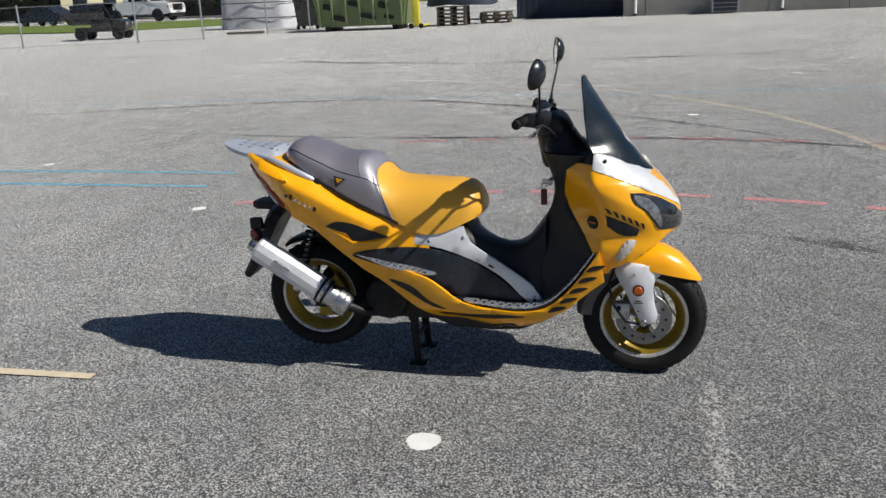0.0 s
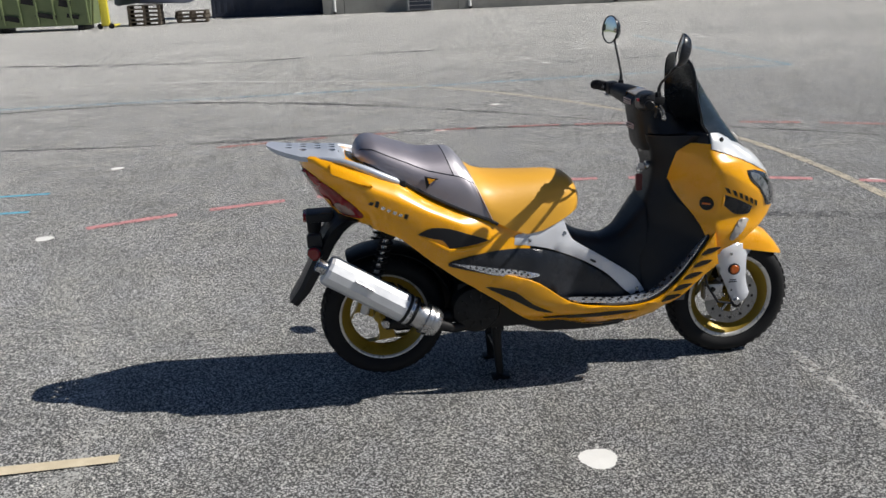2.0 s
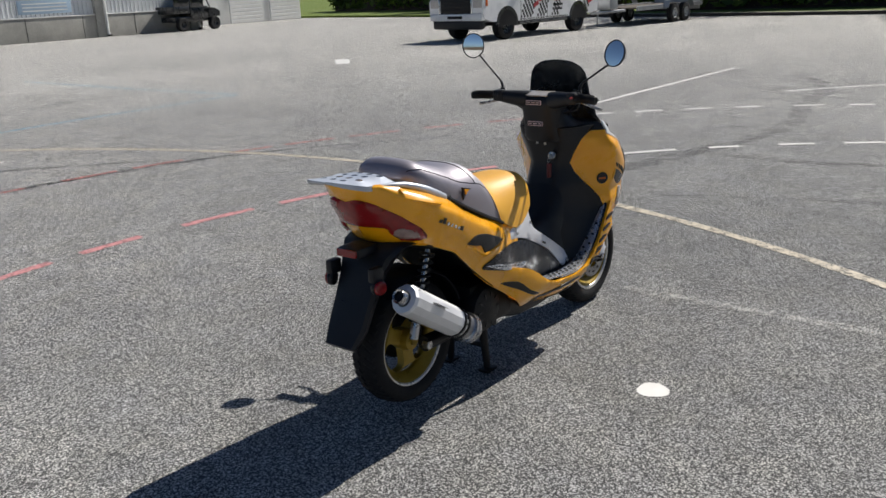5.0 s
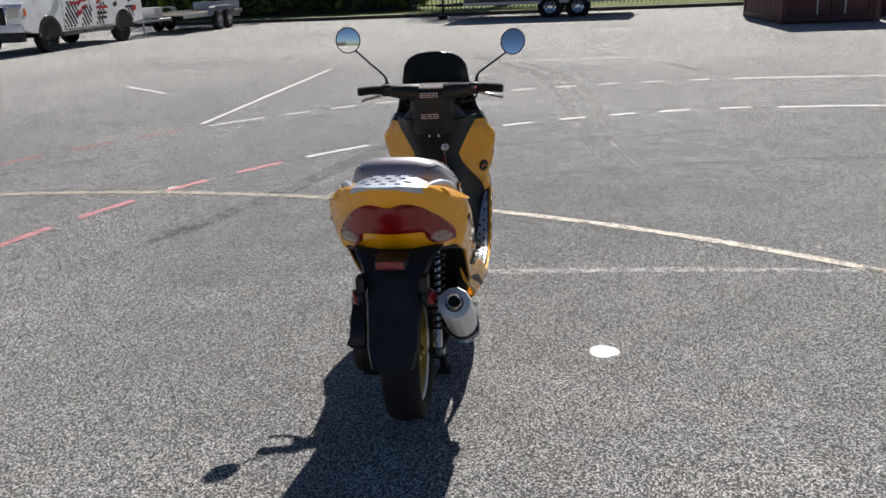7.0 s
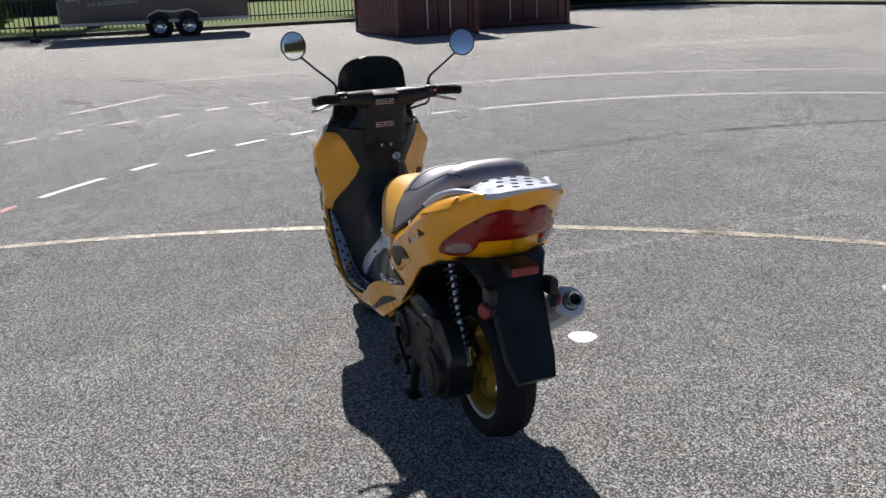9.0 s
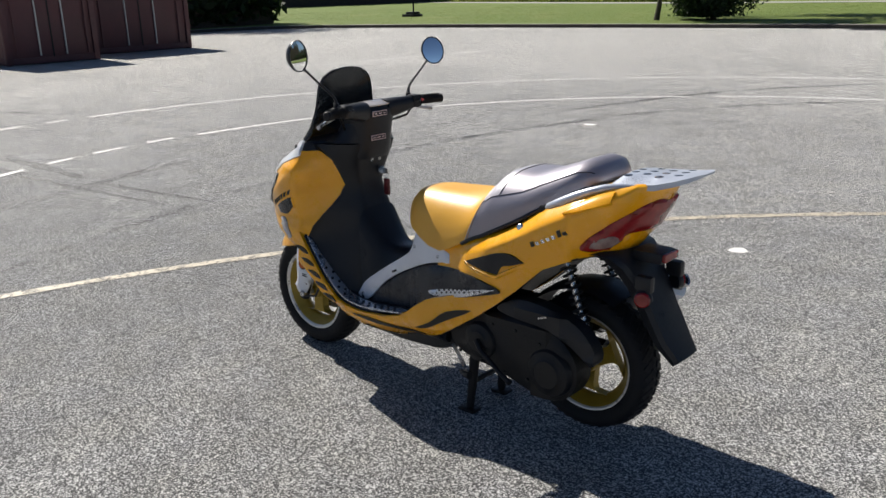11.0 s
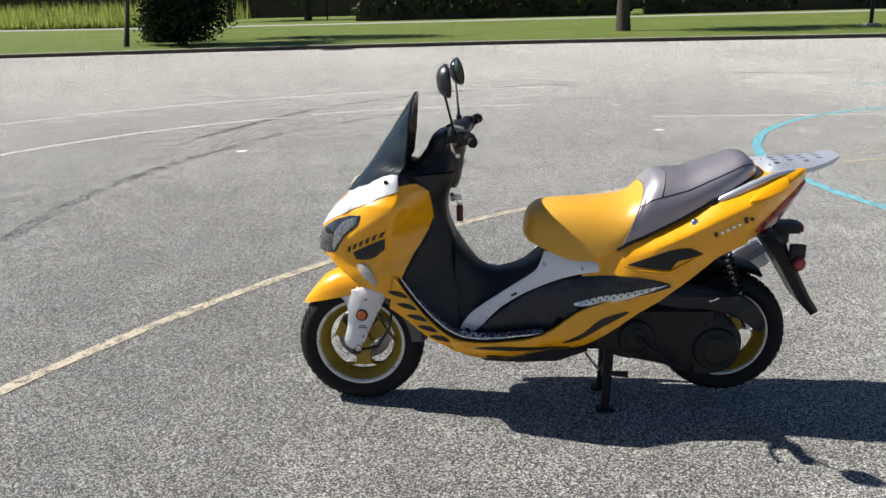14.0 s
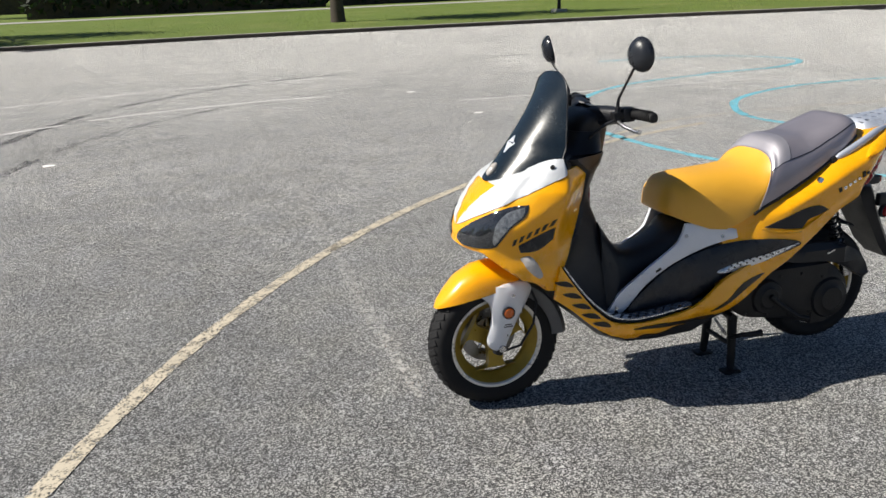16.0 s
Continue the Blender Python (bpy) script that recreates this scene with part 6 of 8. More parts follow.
    part("stand_spring", tube(bmesh.new(), [(-0.15 - 0.0006 * k, 0.115 + 0.007 * math.cos(k * 0.8), 0.235 - 0.0008 * k + 0.007 * math.sin(k * 0.8)) for k in range(90)], 0.002, 5), STEEL, stand)
    part("kick_lever", tube(bmesh.new(), [(-0.33, 0.205, 0.33), (-0.36, 0.215, 0.30), (-0.45, 0.215, 0.235), (-0.49, 0.225, 0.225)], [0.010, 0.009, 0.008, 0.010], 10), IRON, s, "black kick start lever")


def build_scooter():
    s = thing("scooter", "yellow and black motor scooter parked on its centre stand", "scooter")
    build_front(s)
    build_fairing(s)
    build_handlebar(s)
    build_middle(s)
    build_seat(s)
    build_tail(s)
    build_engine(s)


build_scooter()

# ---- what stands round the lot ----
WHITE_PAINT = surface("white vehicle paint", (0.70, 0.71, 0.73), (0.80, 0.81, 0.82), 0.3, coat=0.6, scale=2.0, wear=0.08)
DARK_PAINT = surface("black vehicle paint", (0.012, 0.013, 0.015), (0.025, 0.026, 0.028), 0.3, coat=0.5, scale=3.0)
TRAILER_BLACK = surface("charcoal trailer skin", (0.042, 0.040, 0.046), (0.060, 0.057, 0.064), 0.4, scale=2.0, coat=0.15)
GLASS_DARK = surface("dark vehicle glass", (0.010, 0.012, 0.015), (0.02, 0.022, 0.026), 0.06, coat=0.5, wear=0.03)
GALVANISED = surface("galvanised steel", (0.34, 0.35, 0.36), (0.48, 0.49, 0.50), 0.45, 0.7, scale=6.0)
RUSTY_RED = surface("dark red container paint", (0.070, 0.026, 0.029), (0.112, 0.042, 0.045), 0.6, scale=1.8, fine=25.0, bump=0.3)
NAVY = surface("navy container paint", (0.022, 0.028, 0.048), (0.036, 0.044, 0.070), 0.5, scale=1.8, fine=25.0)
GREEN_SKIP = surface("olive green skip paint", (0.13, 0.17, 0.075), (0.19, 0.235, 0.11), 0.55, scale=2.2, fine=30.0, bump=0.3)
YELLOW_POST = surface("safety yellow paint", (0.62, 0.52, 0.04), (0.74, 0.64, 0.06), 0.5, scale=5.0)
PALE_CLAD = surface("pale corrugated cladding", (0.62, 0.64, 0.66), (0.80, 0.81, 0.82), 0.45, 0.1, scale=1.5)
GREY_BLOCK = surface("grey block wall", (0.24, 0.24, 0.22), (0.40, 0.39, 0.36), 0.85, scale=1.0, fine=18.0, bump=0.4)
CREAM = surface("cream wall paint", (0.60, 0.56, 0.38), (0.70, 0.66, 0.46), 0.7, scale=1.5, fine=20.0, bump=0.2)
WHITE_TRIM = surface("white trim", (0.68, 0.68, 0.66), (0.78, 0.78, 0.76), 0.5, scale=4.0)
TARP = surface("grey white tarpaulin", (0.45, 0.46, 0.48), (0.62, 0.62, 0.64), 0.6, scale=2.0, bump=0.4)
PALLET = surface("weathered timber", (0.06, 0.05, 0.04), (0.13, 0.105, 0.08), 0.85, scale=6.0, fine=60.0, bump=0.4)
BLUE_SIGN = surface("light blue banner", (0.30, 0.42, 0.55), (0.40, 0.52, 0.64), 0.5)
LETTER_GREY = surface("pale grey vinyl lettering", (0.30, 0.30, 0.31), (0.42, 0.42, 0.43), 0.5)
RED_INK = surface("red vehicle graphics", (0.35, 0.02, 0.03), (0.45, 0.03, 0.04), 0.4)


def leaves(name, clumps, material, parent, size=0.16, seed=1, label=""):
    """Many small leaf pairs in uneven clumps: (x, y, z, rx, ry, rz, count)."""
    rng = np.random.default_rng(seed)
    verts, faces = [], []
    for x, y, z, rx, ry, rz, count in clumps:
        d = rng.normal(size=(count, 3))
        d /= np.linalg.norm(d, axis=1)[:, None]
        d *= (rng.random((count, 1)) ** 0.45) * (0.75 + 0.5 * rng.random((count, 1)))
        at = np.array([x, y, z]) + d * np.array([rx, ry, rz])
        a = rng.normal(size=(count, 3))
        a /= np.linalg.norm(a, axis=1)[:, None]
        b = np.cross(a, rng.normal(size=(count, 3)))
        b /= np.linalg.norm(b, axis=1)[:, None]
        s = size * (0.6 + 0.8 * rng.random((count, 1)))
        n = len(verts)
        quad = np.stack([at - a * s, at + b * s * 0.45, at + a * s, at - b * s * 0.45], 1).reshape(-1, 3)
        verts.extend(quad.tolist())
        faces.extend([(n + 4 * k, n + 4 * k + 1, n + 4 * k + 2, n + 4 * k + 3) for k in range(count)])
    me = bpy.data.meshes.new(name)
    me.from_pydata([(v[0], v[1], max(v[2], 0.13)) for v in verts], [], faces)
    me.materials.append(material)
    ob = new(name, me)
    ob.parent = parent
    return tagged(ob, label)


def tree(at, height, spread, label, seed, lean=0.0, dark=False, low=0.35, thick=0.18, group="trees round the lot"):
    rng = random.Random(seed)
    t = thing("tree", label, "tree", (at[0], at[1], 0.10), group=group)
    top = height * 0.75
    line_pts = [(lean * k / 6 + rng.uniform(-0.05, 0.05) * (k > 0), rng.uniform(-0.05, 0.05) * (k > 0), top * k / 6) for k in range(7)]
    part("trunk", tube(bmesh.new(), [(0, 0, -0.05)] + line_pts[0:], [thick * 1.5, thick * 1.25] + [thick * (1 - 0.12 * k) for k in range(1, 7)], 10), BARK, t)
    clumps = []
    for k in range(9):
        a, h = rng.uniform(0, math.tau), rng.uniform(low, 0.9)
        r = spread * rng.uniform(0.35, 0.85)
        base = Vector(line_pts[min(int(h * 6), 5)])
        tip = base + Vector((r * math.cos(a), r * math.sin(a), height * 0.12))
        part("limb", tube(bmesh.new(), [base, base.lerp(tip, 0.5) + Vector((0, 0, 0.15)), tip], [thick * 0.45, thick * 0.3, thick * 0.12], 7), BARK, t)
        clumps.append((tip.x, tip.y, tip.z + 0.2, spread * 0.5, spread * 0.5, height * 0.15, 520))
    clumps.append((lean, 0, height * 0.85, spread * 0.55, spread * 0.55, height * 0.2, 900))
    leaves("crown", clumps, LEAF_DARK if dark else LEAF, t, 0.13, seed)
    return t


def bush(at, radii, label, seed, count=1600, dark=True, group="bushes round the lot", size=0.15):
    t = thing("bush", label, "bush", (at[0], at[1], 0.10), group=group)
    rng = random.Random(seed)
    rx, ry, h = radii
    clumps = [(rng.uniform(-0.55, 0.55) * rx, rng.uniform(-0.55, 0.55) * ry, h * rng.uniform(0.15, 0.75), rx * 0.5, ry * 0.5, h * 0.33, count // 9) for _ in range(9)]
    leaves("foliage", clumps, LEAF_DARK if dark else LEAF, t, size, seed)
    for k in range(4):
        part("stem", tube(bmesh.new(), [(0.1 * k - 0.15, 0, -0.05), (rng.uniform(-0.4, 0.4) * rx, rng.uniform(-0.4, 0.4) * ry, h * 0.6)], [0.05, 0.02], 6), BARK, t)
    return t


def hedge(a, b, height, depth, label, seed, count=5000, dark=True):
    t = thing("hedge", label, "hedge", (a[0], a[1], 0.10), group="hedges beyond the lot")
    d = Vector((b[0] - a[0], b[1] - a[1], 0))
    n = max(int(d.length / 1.6), 2)
    rng = random.Random(seed)
    clumps = []
    for k in range(n):
        p = d * ((k + 0.5) / n)
        h = height * rng.uniform(0.75, 1.15)
        clumps += [(p.x, p.y, h * 0.3, 1.3, depth * 0.6, h * 0.36, count // n // 2), (p.x + rng.uniform(-0.4, 0.4), p.y, h * 0.72, 1.2, depth * 0.6, h * 0.36, count // n // 2)]
    leaves("foliage", clumps, LEAF_DARK if dark else LEAF, t, 0.26, seed)
    core = bmesh.new()
    side = Vector((-d.y, d.x, 0)).normalized() * depth * 0.28
    rings = []
    for k in range(n + 1):
        p = d * (k / n)
        h = height * (0.62 + 0.12 * math.sin(k * 1.9))
        rings.append([tuple(p + side), tuple(p + side * 0.8 + Vector((0, 0, h))), tuple(p - side * 0.8 + Vector((0, 0, h))), tuple(p - side)])
    ring_faces(core, rings)
    part("hedge_core", core, BARK, t)
    return t


def words_mesh(words, size, m):
    """Flat raised letters in the built-in font."""
    curve = bpy.data.curves.new("words", "FONT")
    curve.body, curve.size, curve.extrude = words, size, 0.003
    ob = bpy.data.objects.new("words", curve)
    bpy.context.scene.collection.objects.link(ob)
    me = bpy.data.meshes.new_from_object(ob.evaluated_get(bpy.context.evaluated_depsgraph_get()))
    bpy.data.objects.remove(ob)
    bpy.data.curves.remove(curve)
    bm = bmesh.new()
    bm.from_mesh(me)
    bpy.data.meshes.remove(me)
    bmesh.ops.transform(bm, matrix=m, verts=bm.verts[:])
    return bm


def road_wheel(parent, x, y, z, r, w, rim_material, rim=0.62, label=""):
    m = Matrix.Translation((x, y, z)) @ Matrix.Rotation(radians(90), 4, "X")
    t = part("wheel", lathe(bmesh.new(), [(r * rim * 0.95, -w * 0.45), (r * 0.86, -w / 2), (r * 0.97, -w * 0.4), (r, 0), (r * 0.97, w * 0.4), (r * 0.86, w / 2), (r * rim * 0.95, w * 0.45)], m, 28), TYRE, parent, label)
    part("rim", lathe(bmesh.new(), [(0, -w * 0.30), (r * rim * 0.3, -w * 0.34), (r * rim * 0.45, -w * 0.2), (r * rim * 0.85, -w * 0.28), (r * rim, -w * 0.46), (r * rim, w * 0.46), (r * rim * 0.85, w * 0.28), (r * rim * 0.45, w * 0.2), (r * rim * 0.3, w * 0.34), (0, w * 0.30)], m, 28), rim_material, t)
    for side in (-1, 1):
        for k in range(6):
            a = k * math.tau / 6
            part("rim_slot", box(bmesh.new(), (r * rim * 0.3, 0.02, r * rim * 0.16), m=Matrix.Translation((x + r * rim * 0.64 * math.cos(a), y + side * w * 0.25, z + r * rim * 0.64 * math.sin(a))) @ Matrix.Rotation(-a, 4, "Y"), bevel=0.01), IRON, t)
    return t


def pickup(at, turn, label, graphics):
    """A crew cab pickup whose nose points along its own x axis, origin midway between the axles on the ground."""
    p = thing("pickup_truck", label, "pickup truck", (*at, 0), turn)
    prof = [(2.86, 0.62), (2.92, 0.80), (2.92, 1.10), (2.80, 1.24), (2.55, 1.29), (1.55, 1.36), (1.30, 1.40), (0.72, 1.88), (0.55, 1.95), (-0.85, 1.95), (-1.05, 1.88), (-1.20, 1.38), (-2.95, 1.36), (-2.98, 0.95), (-2.95, 0.58), (-2.55, 0.52), (-1.25, 0.48), (1.15, 0.48), (2.5, 0.52)]
    bm = bmesh.new()
    rings = []
    for y, k in ((-0.98, 0.0), (-0.99, 0.0), (-0.96, 1.0), (0.96, 1.0), (0.99, 0.0), (0.98, 0.0)):
        rings.append([(x, y * (0.80 if z > 1.5 else 1.0), z) for x, z in prof])
    ring_faces(bm, rings[1:5])
    bmesh.ops.bevel(bm, geom=[e for e in bm.edges if e.calc_face_angle(0) > 0.5], offset=0.05, segments=2, affect="EDGES")
    body_ = part("body", bm, WHITE_PAINT, p, "", 35)
    for side in (-1, 1):
        part("side_window", sheet(bmesh.new(), [(1.05, 1.42), (0.66, 1.82), (-0.10, 1.86), (-0.10, 1.42)], lambda u, v: (u, side * (0.985 - 0.32 * max(v - 1.25, 0)), v), (0.3, 0.2), 0.02, 0.02, 0.0, flip=-side), GLASS_DARK, body_)
        part("side_window", sheet(bmesh.new(), [(-0.18, 1.42), (-0.18, 1.86), (-0.85, 1.84), (-1.02, 1.42)], lambda u, v: (u, side * (0.985 - 0.32 * max(v - 1.25, 0)), v), (0.3, 0.2), 0.02, 0.02, 0.0, flip=-side), GLASS_DARK, body_)
        for x in (1.83, -1.83):
            part("wheel_arch", lathe(bmesh.new(), [(0.40, -0.02), (0.50, -0.02), (0.52, 0.02), (0.40, 0.04)], Matrix.Translation((x, side * 0.985, 0.42)) @ Matrix.Rotation(radians(90), 4, "X"), 20, 0, math.pi), DARK_PAINT, body_)
            part("arch_hollow", lathe(bmesh.new(), [(0, -0.012), (0.46, -0.012), (0.46, 0.012), (0, 0.012)], Matrix.Translation((x, side * 0.988, 0.42)) @ Matrix.Rotation(radians(90), 4, "X"), 20, radians(-8), radians(188)), IRON, body_)
        part("door_handle", box(bmesh.new(), (0.18, 0.03, 0.04), (0.05, side * 1.0, 1.12), 0.01), CHROME, body_)
        part("door_mirror", box(bmesh.new(), (0.14, 0.20, 0.22), (1.05, side * 1.12, 1.50), 0.04), DARK_PAINT, body_)
        part("headlight", box(bmesh.new(), (0.13, 0.34, 0.26), (2.86, side * 0.79, 1.04), 0.03), CLEAR_LENS, body_)
        part("corner_lamp", box(bmesh.new(), (0.10, 0.06, 0.18), (2.76, side * 0.975, 1.04), 0.02), AMBER, body_)
        part("sill", box(bmesh.new(), (2.5, 0.05, 0.12), (0.0, side * 0.965, 0.50), 0.02), IRON, p)
        part("step_bar", tube(bmesh.new(), [(1.25, side * 0.95, 0.42), (-1.2, side * 0.95, 0.42)], 0.05, 10), DARK_PAINT, p)
        part("door_seam", box(bmesh.new(), (0.012, 0.006, 0.75), (-0.14, side * 0.992, 0.90)), DARK_PAINT, body_)
        part("door_seam", box(bmesh.new(), (0.012, 0.006, 0.75), (1.18, side * 0.992, 0.88)), DARK_PAINT, body_)
        if graphics:
            for x0, columns, rows_ in ((1.16, 8, 9), (0.34, 6, 7), (-0.40, 5, 8), (-2.05, 5, 6)):
                for i in range(columns):
                    for j in range(rows_):
                        if (i + j) % 2 == 0:
                            part("chequer", box(bmesh.new(), (0.075, 0.006, 0.075), (x0 - i * 0.075 - j * 0.03, side * 0.993, 0.60 + j * 0.075)), DARK_PAINT, body_, smooth=0)
            for x, z, w, h in ((0.42, 0.92, 0.26, 0.12), (0.16, 1.06, 0.26, 0.10), (-0.62, 1.20, 0.30, 0.08), (-1.45, 1.08, 0.20, 0.12), (-2.5, 0.92, 0.26, 0.14), (-2.3, 1.18, 0.22, 0.10)):
                part("graphic_patch", box(bmesh.new(), (w, 0.006, h), m=Matrix.Translation((x, side * 0.9935, z)) @ Matrix.Rotation(radians(22), 4, "Y")), RED_INK if w > 0.25 else DARK_PAINT, body_, smooth=0)
            for x, z, w in ((0.55, 1.18, 0.5), (0.2, 1.24, 0.35), (-0.75, 1.02, 0.6), (-0.7, 0.86, 0.5), (-0.72, 0.74, 0.4), (-2.2, 0.98, 0.4)):
                part("lettering_bar", box(bmesh.new(), (w, 0.006, 0.07), (x, side * 0.994, z)), RED_INK if z > 1.0 else DARK_PAINT, body_, smooth=0)
    part("windscreen", box(bmesh.new(), (0.03, 1.45, 0.66), m=Matrix.Translation((1.03, 0, 1.64)) @ Matrix.Rotation(radians(-50.5), 4, "Y"), bevel=0.01), GLASS_DARK, body_)
    part("rear_window", box(bmesh.new(), (0.03, 1.35, 0.40), m=Matrix.Translation((-1.135, 0, 1.64)) @ Matrix.Rotation(radians(15), 4, "Y"), bevel=0.01), GLASS_DARK, body_)
    grille = part("grille", box(bmesh.new(), (0.10, 1.10, 0.42), (2.90, 0, 0.97), 0.03), IRON, body_, "dark front grille")
    for k in range(3):
        part("grille_bar", box(bmesh.new(), (0.03, 1.0, 0.03), (2.95, 0, 0.86 + 0.11 * k), 0.008), IRON, grille)
    for z in (0.745, 1.195):
        part("grille_trim", box(bmesh.new(), (0.05, 1.22, 0.035), (2.93, 0, z), 0.01), CHROME, grille)
    for yy in (-0.592, 0.592):
        part("grille_trim", box(bmesh.new(), (0.05, 0.035, 0.415), (2.93, yy, 0.97), 0.01), CHROME, grille)
    bumper = part("front_bumper", box(bmesh.new(), (0.22, 1.92, 0.20), (2.86, 0, 0.665), 0.06), WHITE_PAINT, p, "white front bumper")
    part("bumper_opening", box(bmesh.new(), (0.05, 0.55, 0.08), (2.955, 0, 0.665), 0.015), IRON, bumper)
    part("air_dam", box(bmesh.new(), (0.24, 1.78, 0.26), (2.80, 0, 0.46), 0.07), BLACK, p, "black plastic air dam")
    part("rear_bumper", box(bmesh.new(), (0.20, 1.85, 0.18), (-2.98, 0, 0.60), 0.04), CHROME, p)
    part("chassis", box(bmesh.new(), (5.0, 0.9, 0.16), (-0.1, 0, 0.46), 0.03), IRON, p)
    part("load_bed", box(bmesh.new(), (1.55, 1.60, 0.02), (-2.10, 0, 1.366)), IRON, p)
    for x in (1.83, -1.83):
        for y in (-0.84, 0.84):
            road_wheel(p, x, y, 0.40, 0.40, 0.27, DARK_PAINT, 0.62)
    return p


def utility_buggy(at, turn, label):
    u = thing("utility_buggy", label, "buggy", (*at, 0), turn, group="utility buggies")
    part("chassis", box(bmesh.new(), (2.7, 1.1, 0.25), (0, 0, 0.55), 0.06), DARK_PAINT, u)
    bm = bmesh.new()
    ring_faces(bm, [[(x, y, z) for x, z in ((0.75, 0.6), (1.45, 0.62), (1.48, 0.85), (1.15, 1.02), (0.75, 1.05))] for y in (-0.62, -0.60, 0.60, 0.62)])
    part("bonnet", bm, DARK_PAINT, u)
    for y in (-0.60, 0.60):
        part("side_door", box(bmesh.new(), (1.1, 0.05, 0.55), (0.15, y, 0.85), 0.02), DARK_PAINT, u)
        part("rear_screen", box(bmesh.new(), (0.9, 0.03, 0.75), (-0.95, y * 1.08, 1.45), 0.02), GLASS_DARK, u)
    part("cargo_bed", box(bmesh.new(), (1.0, 1.35, 0.34), (-0.98, 0, 0.98), 0.04), DARK_PAINT, u)
    seat_ = part("bench_seat", box(bmesh.new(), (0.5, 1.2, 0.15), (-0.05, 0, 0.82), 0.05), BLACK, u)
    part("bench_back", box(bmesh.new(), (0.12, 1.2, 0.5), (-0.34, 0, 1.10), 0.05), BLACK, seat_)
    for y in (-0.66, 0.66):
        part("roll_cage", tube(bmesh.new(), [(0.85, y, 0.95), (0.45, y, 1.75), (0.30, y, 1.85), (-0.35, y, 1.85), (-0.42, y, 1.70), (-0.45, y, 0.9)], 0.03, 8), DARK_PAINT, u)
        part("headlight", box(bmesh.new(), (0.05, 0.2, 0.1), (1.46, y * 0.6, 0.82), 0.02), CLEAR_LENS, u)
    part("roof", box(bmesh.new(), (1.0, 1.4, 0.05), (-0.02, 0, 1.88), 0.02), DARK_PAINT, u)
    for y in (-0.655, 0.655):
        part("cab_curtain", box(bmesh.new(), (0.85, 0.03, 0.78), (-0.02, y, 1.46), 0.015), GLASS_DARK, u, "dark side curtain")
    part("cab_back", box(bmesh.new(), (0.03, 1.25, 0.9), (-0.42, 0, 1.40), 0.015), DARK_PAINT, u)
    part("steering_wheel", lathe(bmesh.new(), [(0.15, -0.012), (0.165, 0), (0.15, 0.012), (0.135, 0)], facing((0.42, 0.3, 1.12), (-1, 0, 0.6)), 20), BLACK, u)
    for x in (1.02, -1.0):
        for y in (-0.62, 0.62):
            road_wheel(u, x, y, 0.32, 0.32, 0.26, DARK_PAINT, 0.5)
    return u


def flat_trailer(at, turn):
    t = thing("flat_trailer", "empty low galvanised flat trailer hitched behind a pickup", "trailer", (*at, 0), turn)
    part("deck", box(bmesh.new(), (4.6, 1.9, 0.05), (0, 0, 0.56), 0.01), PALLET, t, "weathered plank deck")
    for y in (-0.98, 0.98):
        part("side_rail", box(bmesh.new(), (4.7, 0.08, 0.14), (0, y, 0.55), 0.015), GALVANISED, t)
        fender = bmesh.new()
        ring_faces(fender, [[(x, y * 1.13 - 0.11, z), (x, y * 1.13 + 0.11, z), (x, y * 1.13 + 0.11, z - 0.02), (x, y * 1.13 - 0.11, z - 0.02)] for x, z in ((-1.25, 0.52), (-1.15, 0.74), (-0.95, 0.80), (0.35, 0.80), (0.55, 0.74), (0.65, 0.52))])
        part("fender", fender, GALVANISED, t)
        for x in (-0.72, 0.12):
            road_wheel(t, x, y * 1.13, 0.32, 0.32, 0.20, GALVANISED, 0.55)
    for y in (-0.5, 0.5):
        part("tongue_arm", tube(bmesh.new(), [(2.3, y, 0.50), (3.6, 0, 0.48)], 0.05, 8), GALVANISED, t)
    part("tongue_box", box(bmesh.new(), (0.5, 0.7, 0.32), (2.75, 0, 0.72), 0.04), GALVANISED, t, "silver toolbox on the tongue")
    part("jack_post", tube(bmesh.new(), [(3.2, 0, 0.02), (3.2, 0, 0.8)], 0.03, 8), GALVANISED, t)
    part("ramp", box(bmesh.new(), (0.08, 1.8, 0.55), (-2.35, 0, 0.62), 0.01), GALVANISED, t)
    return t


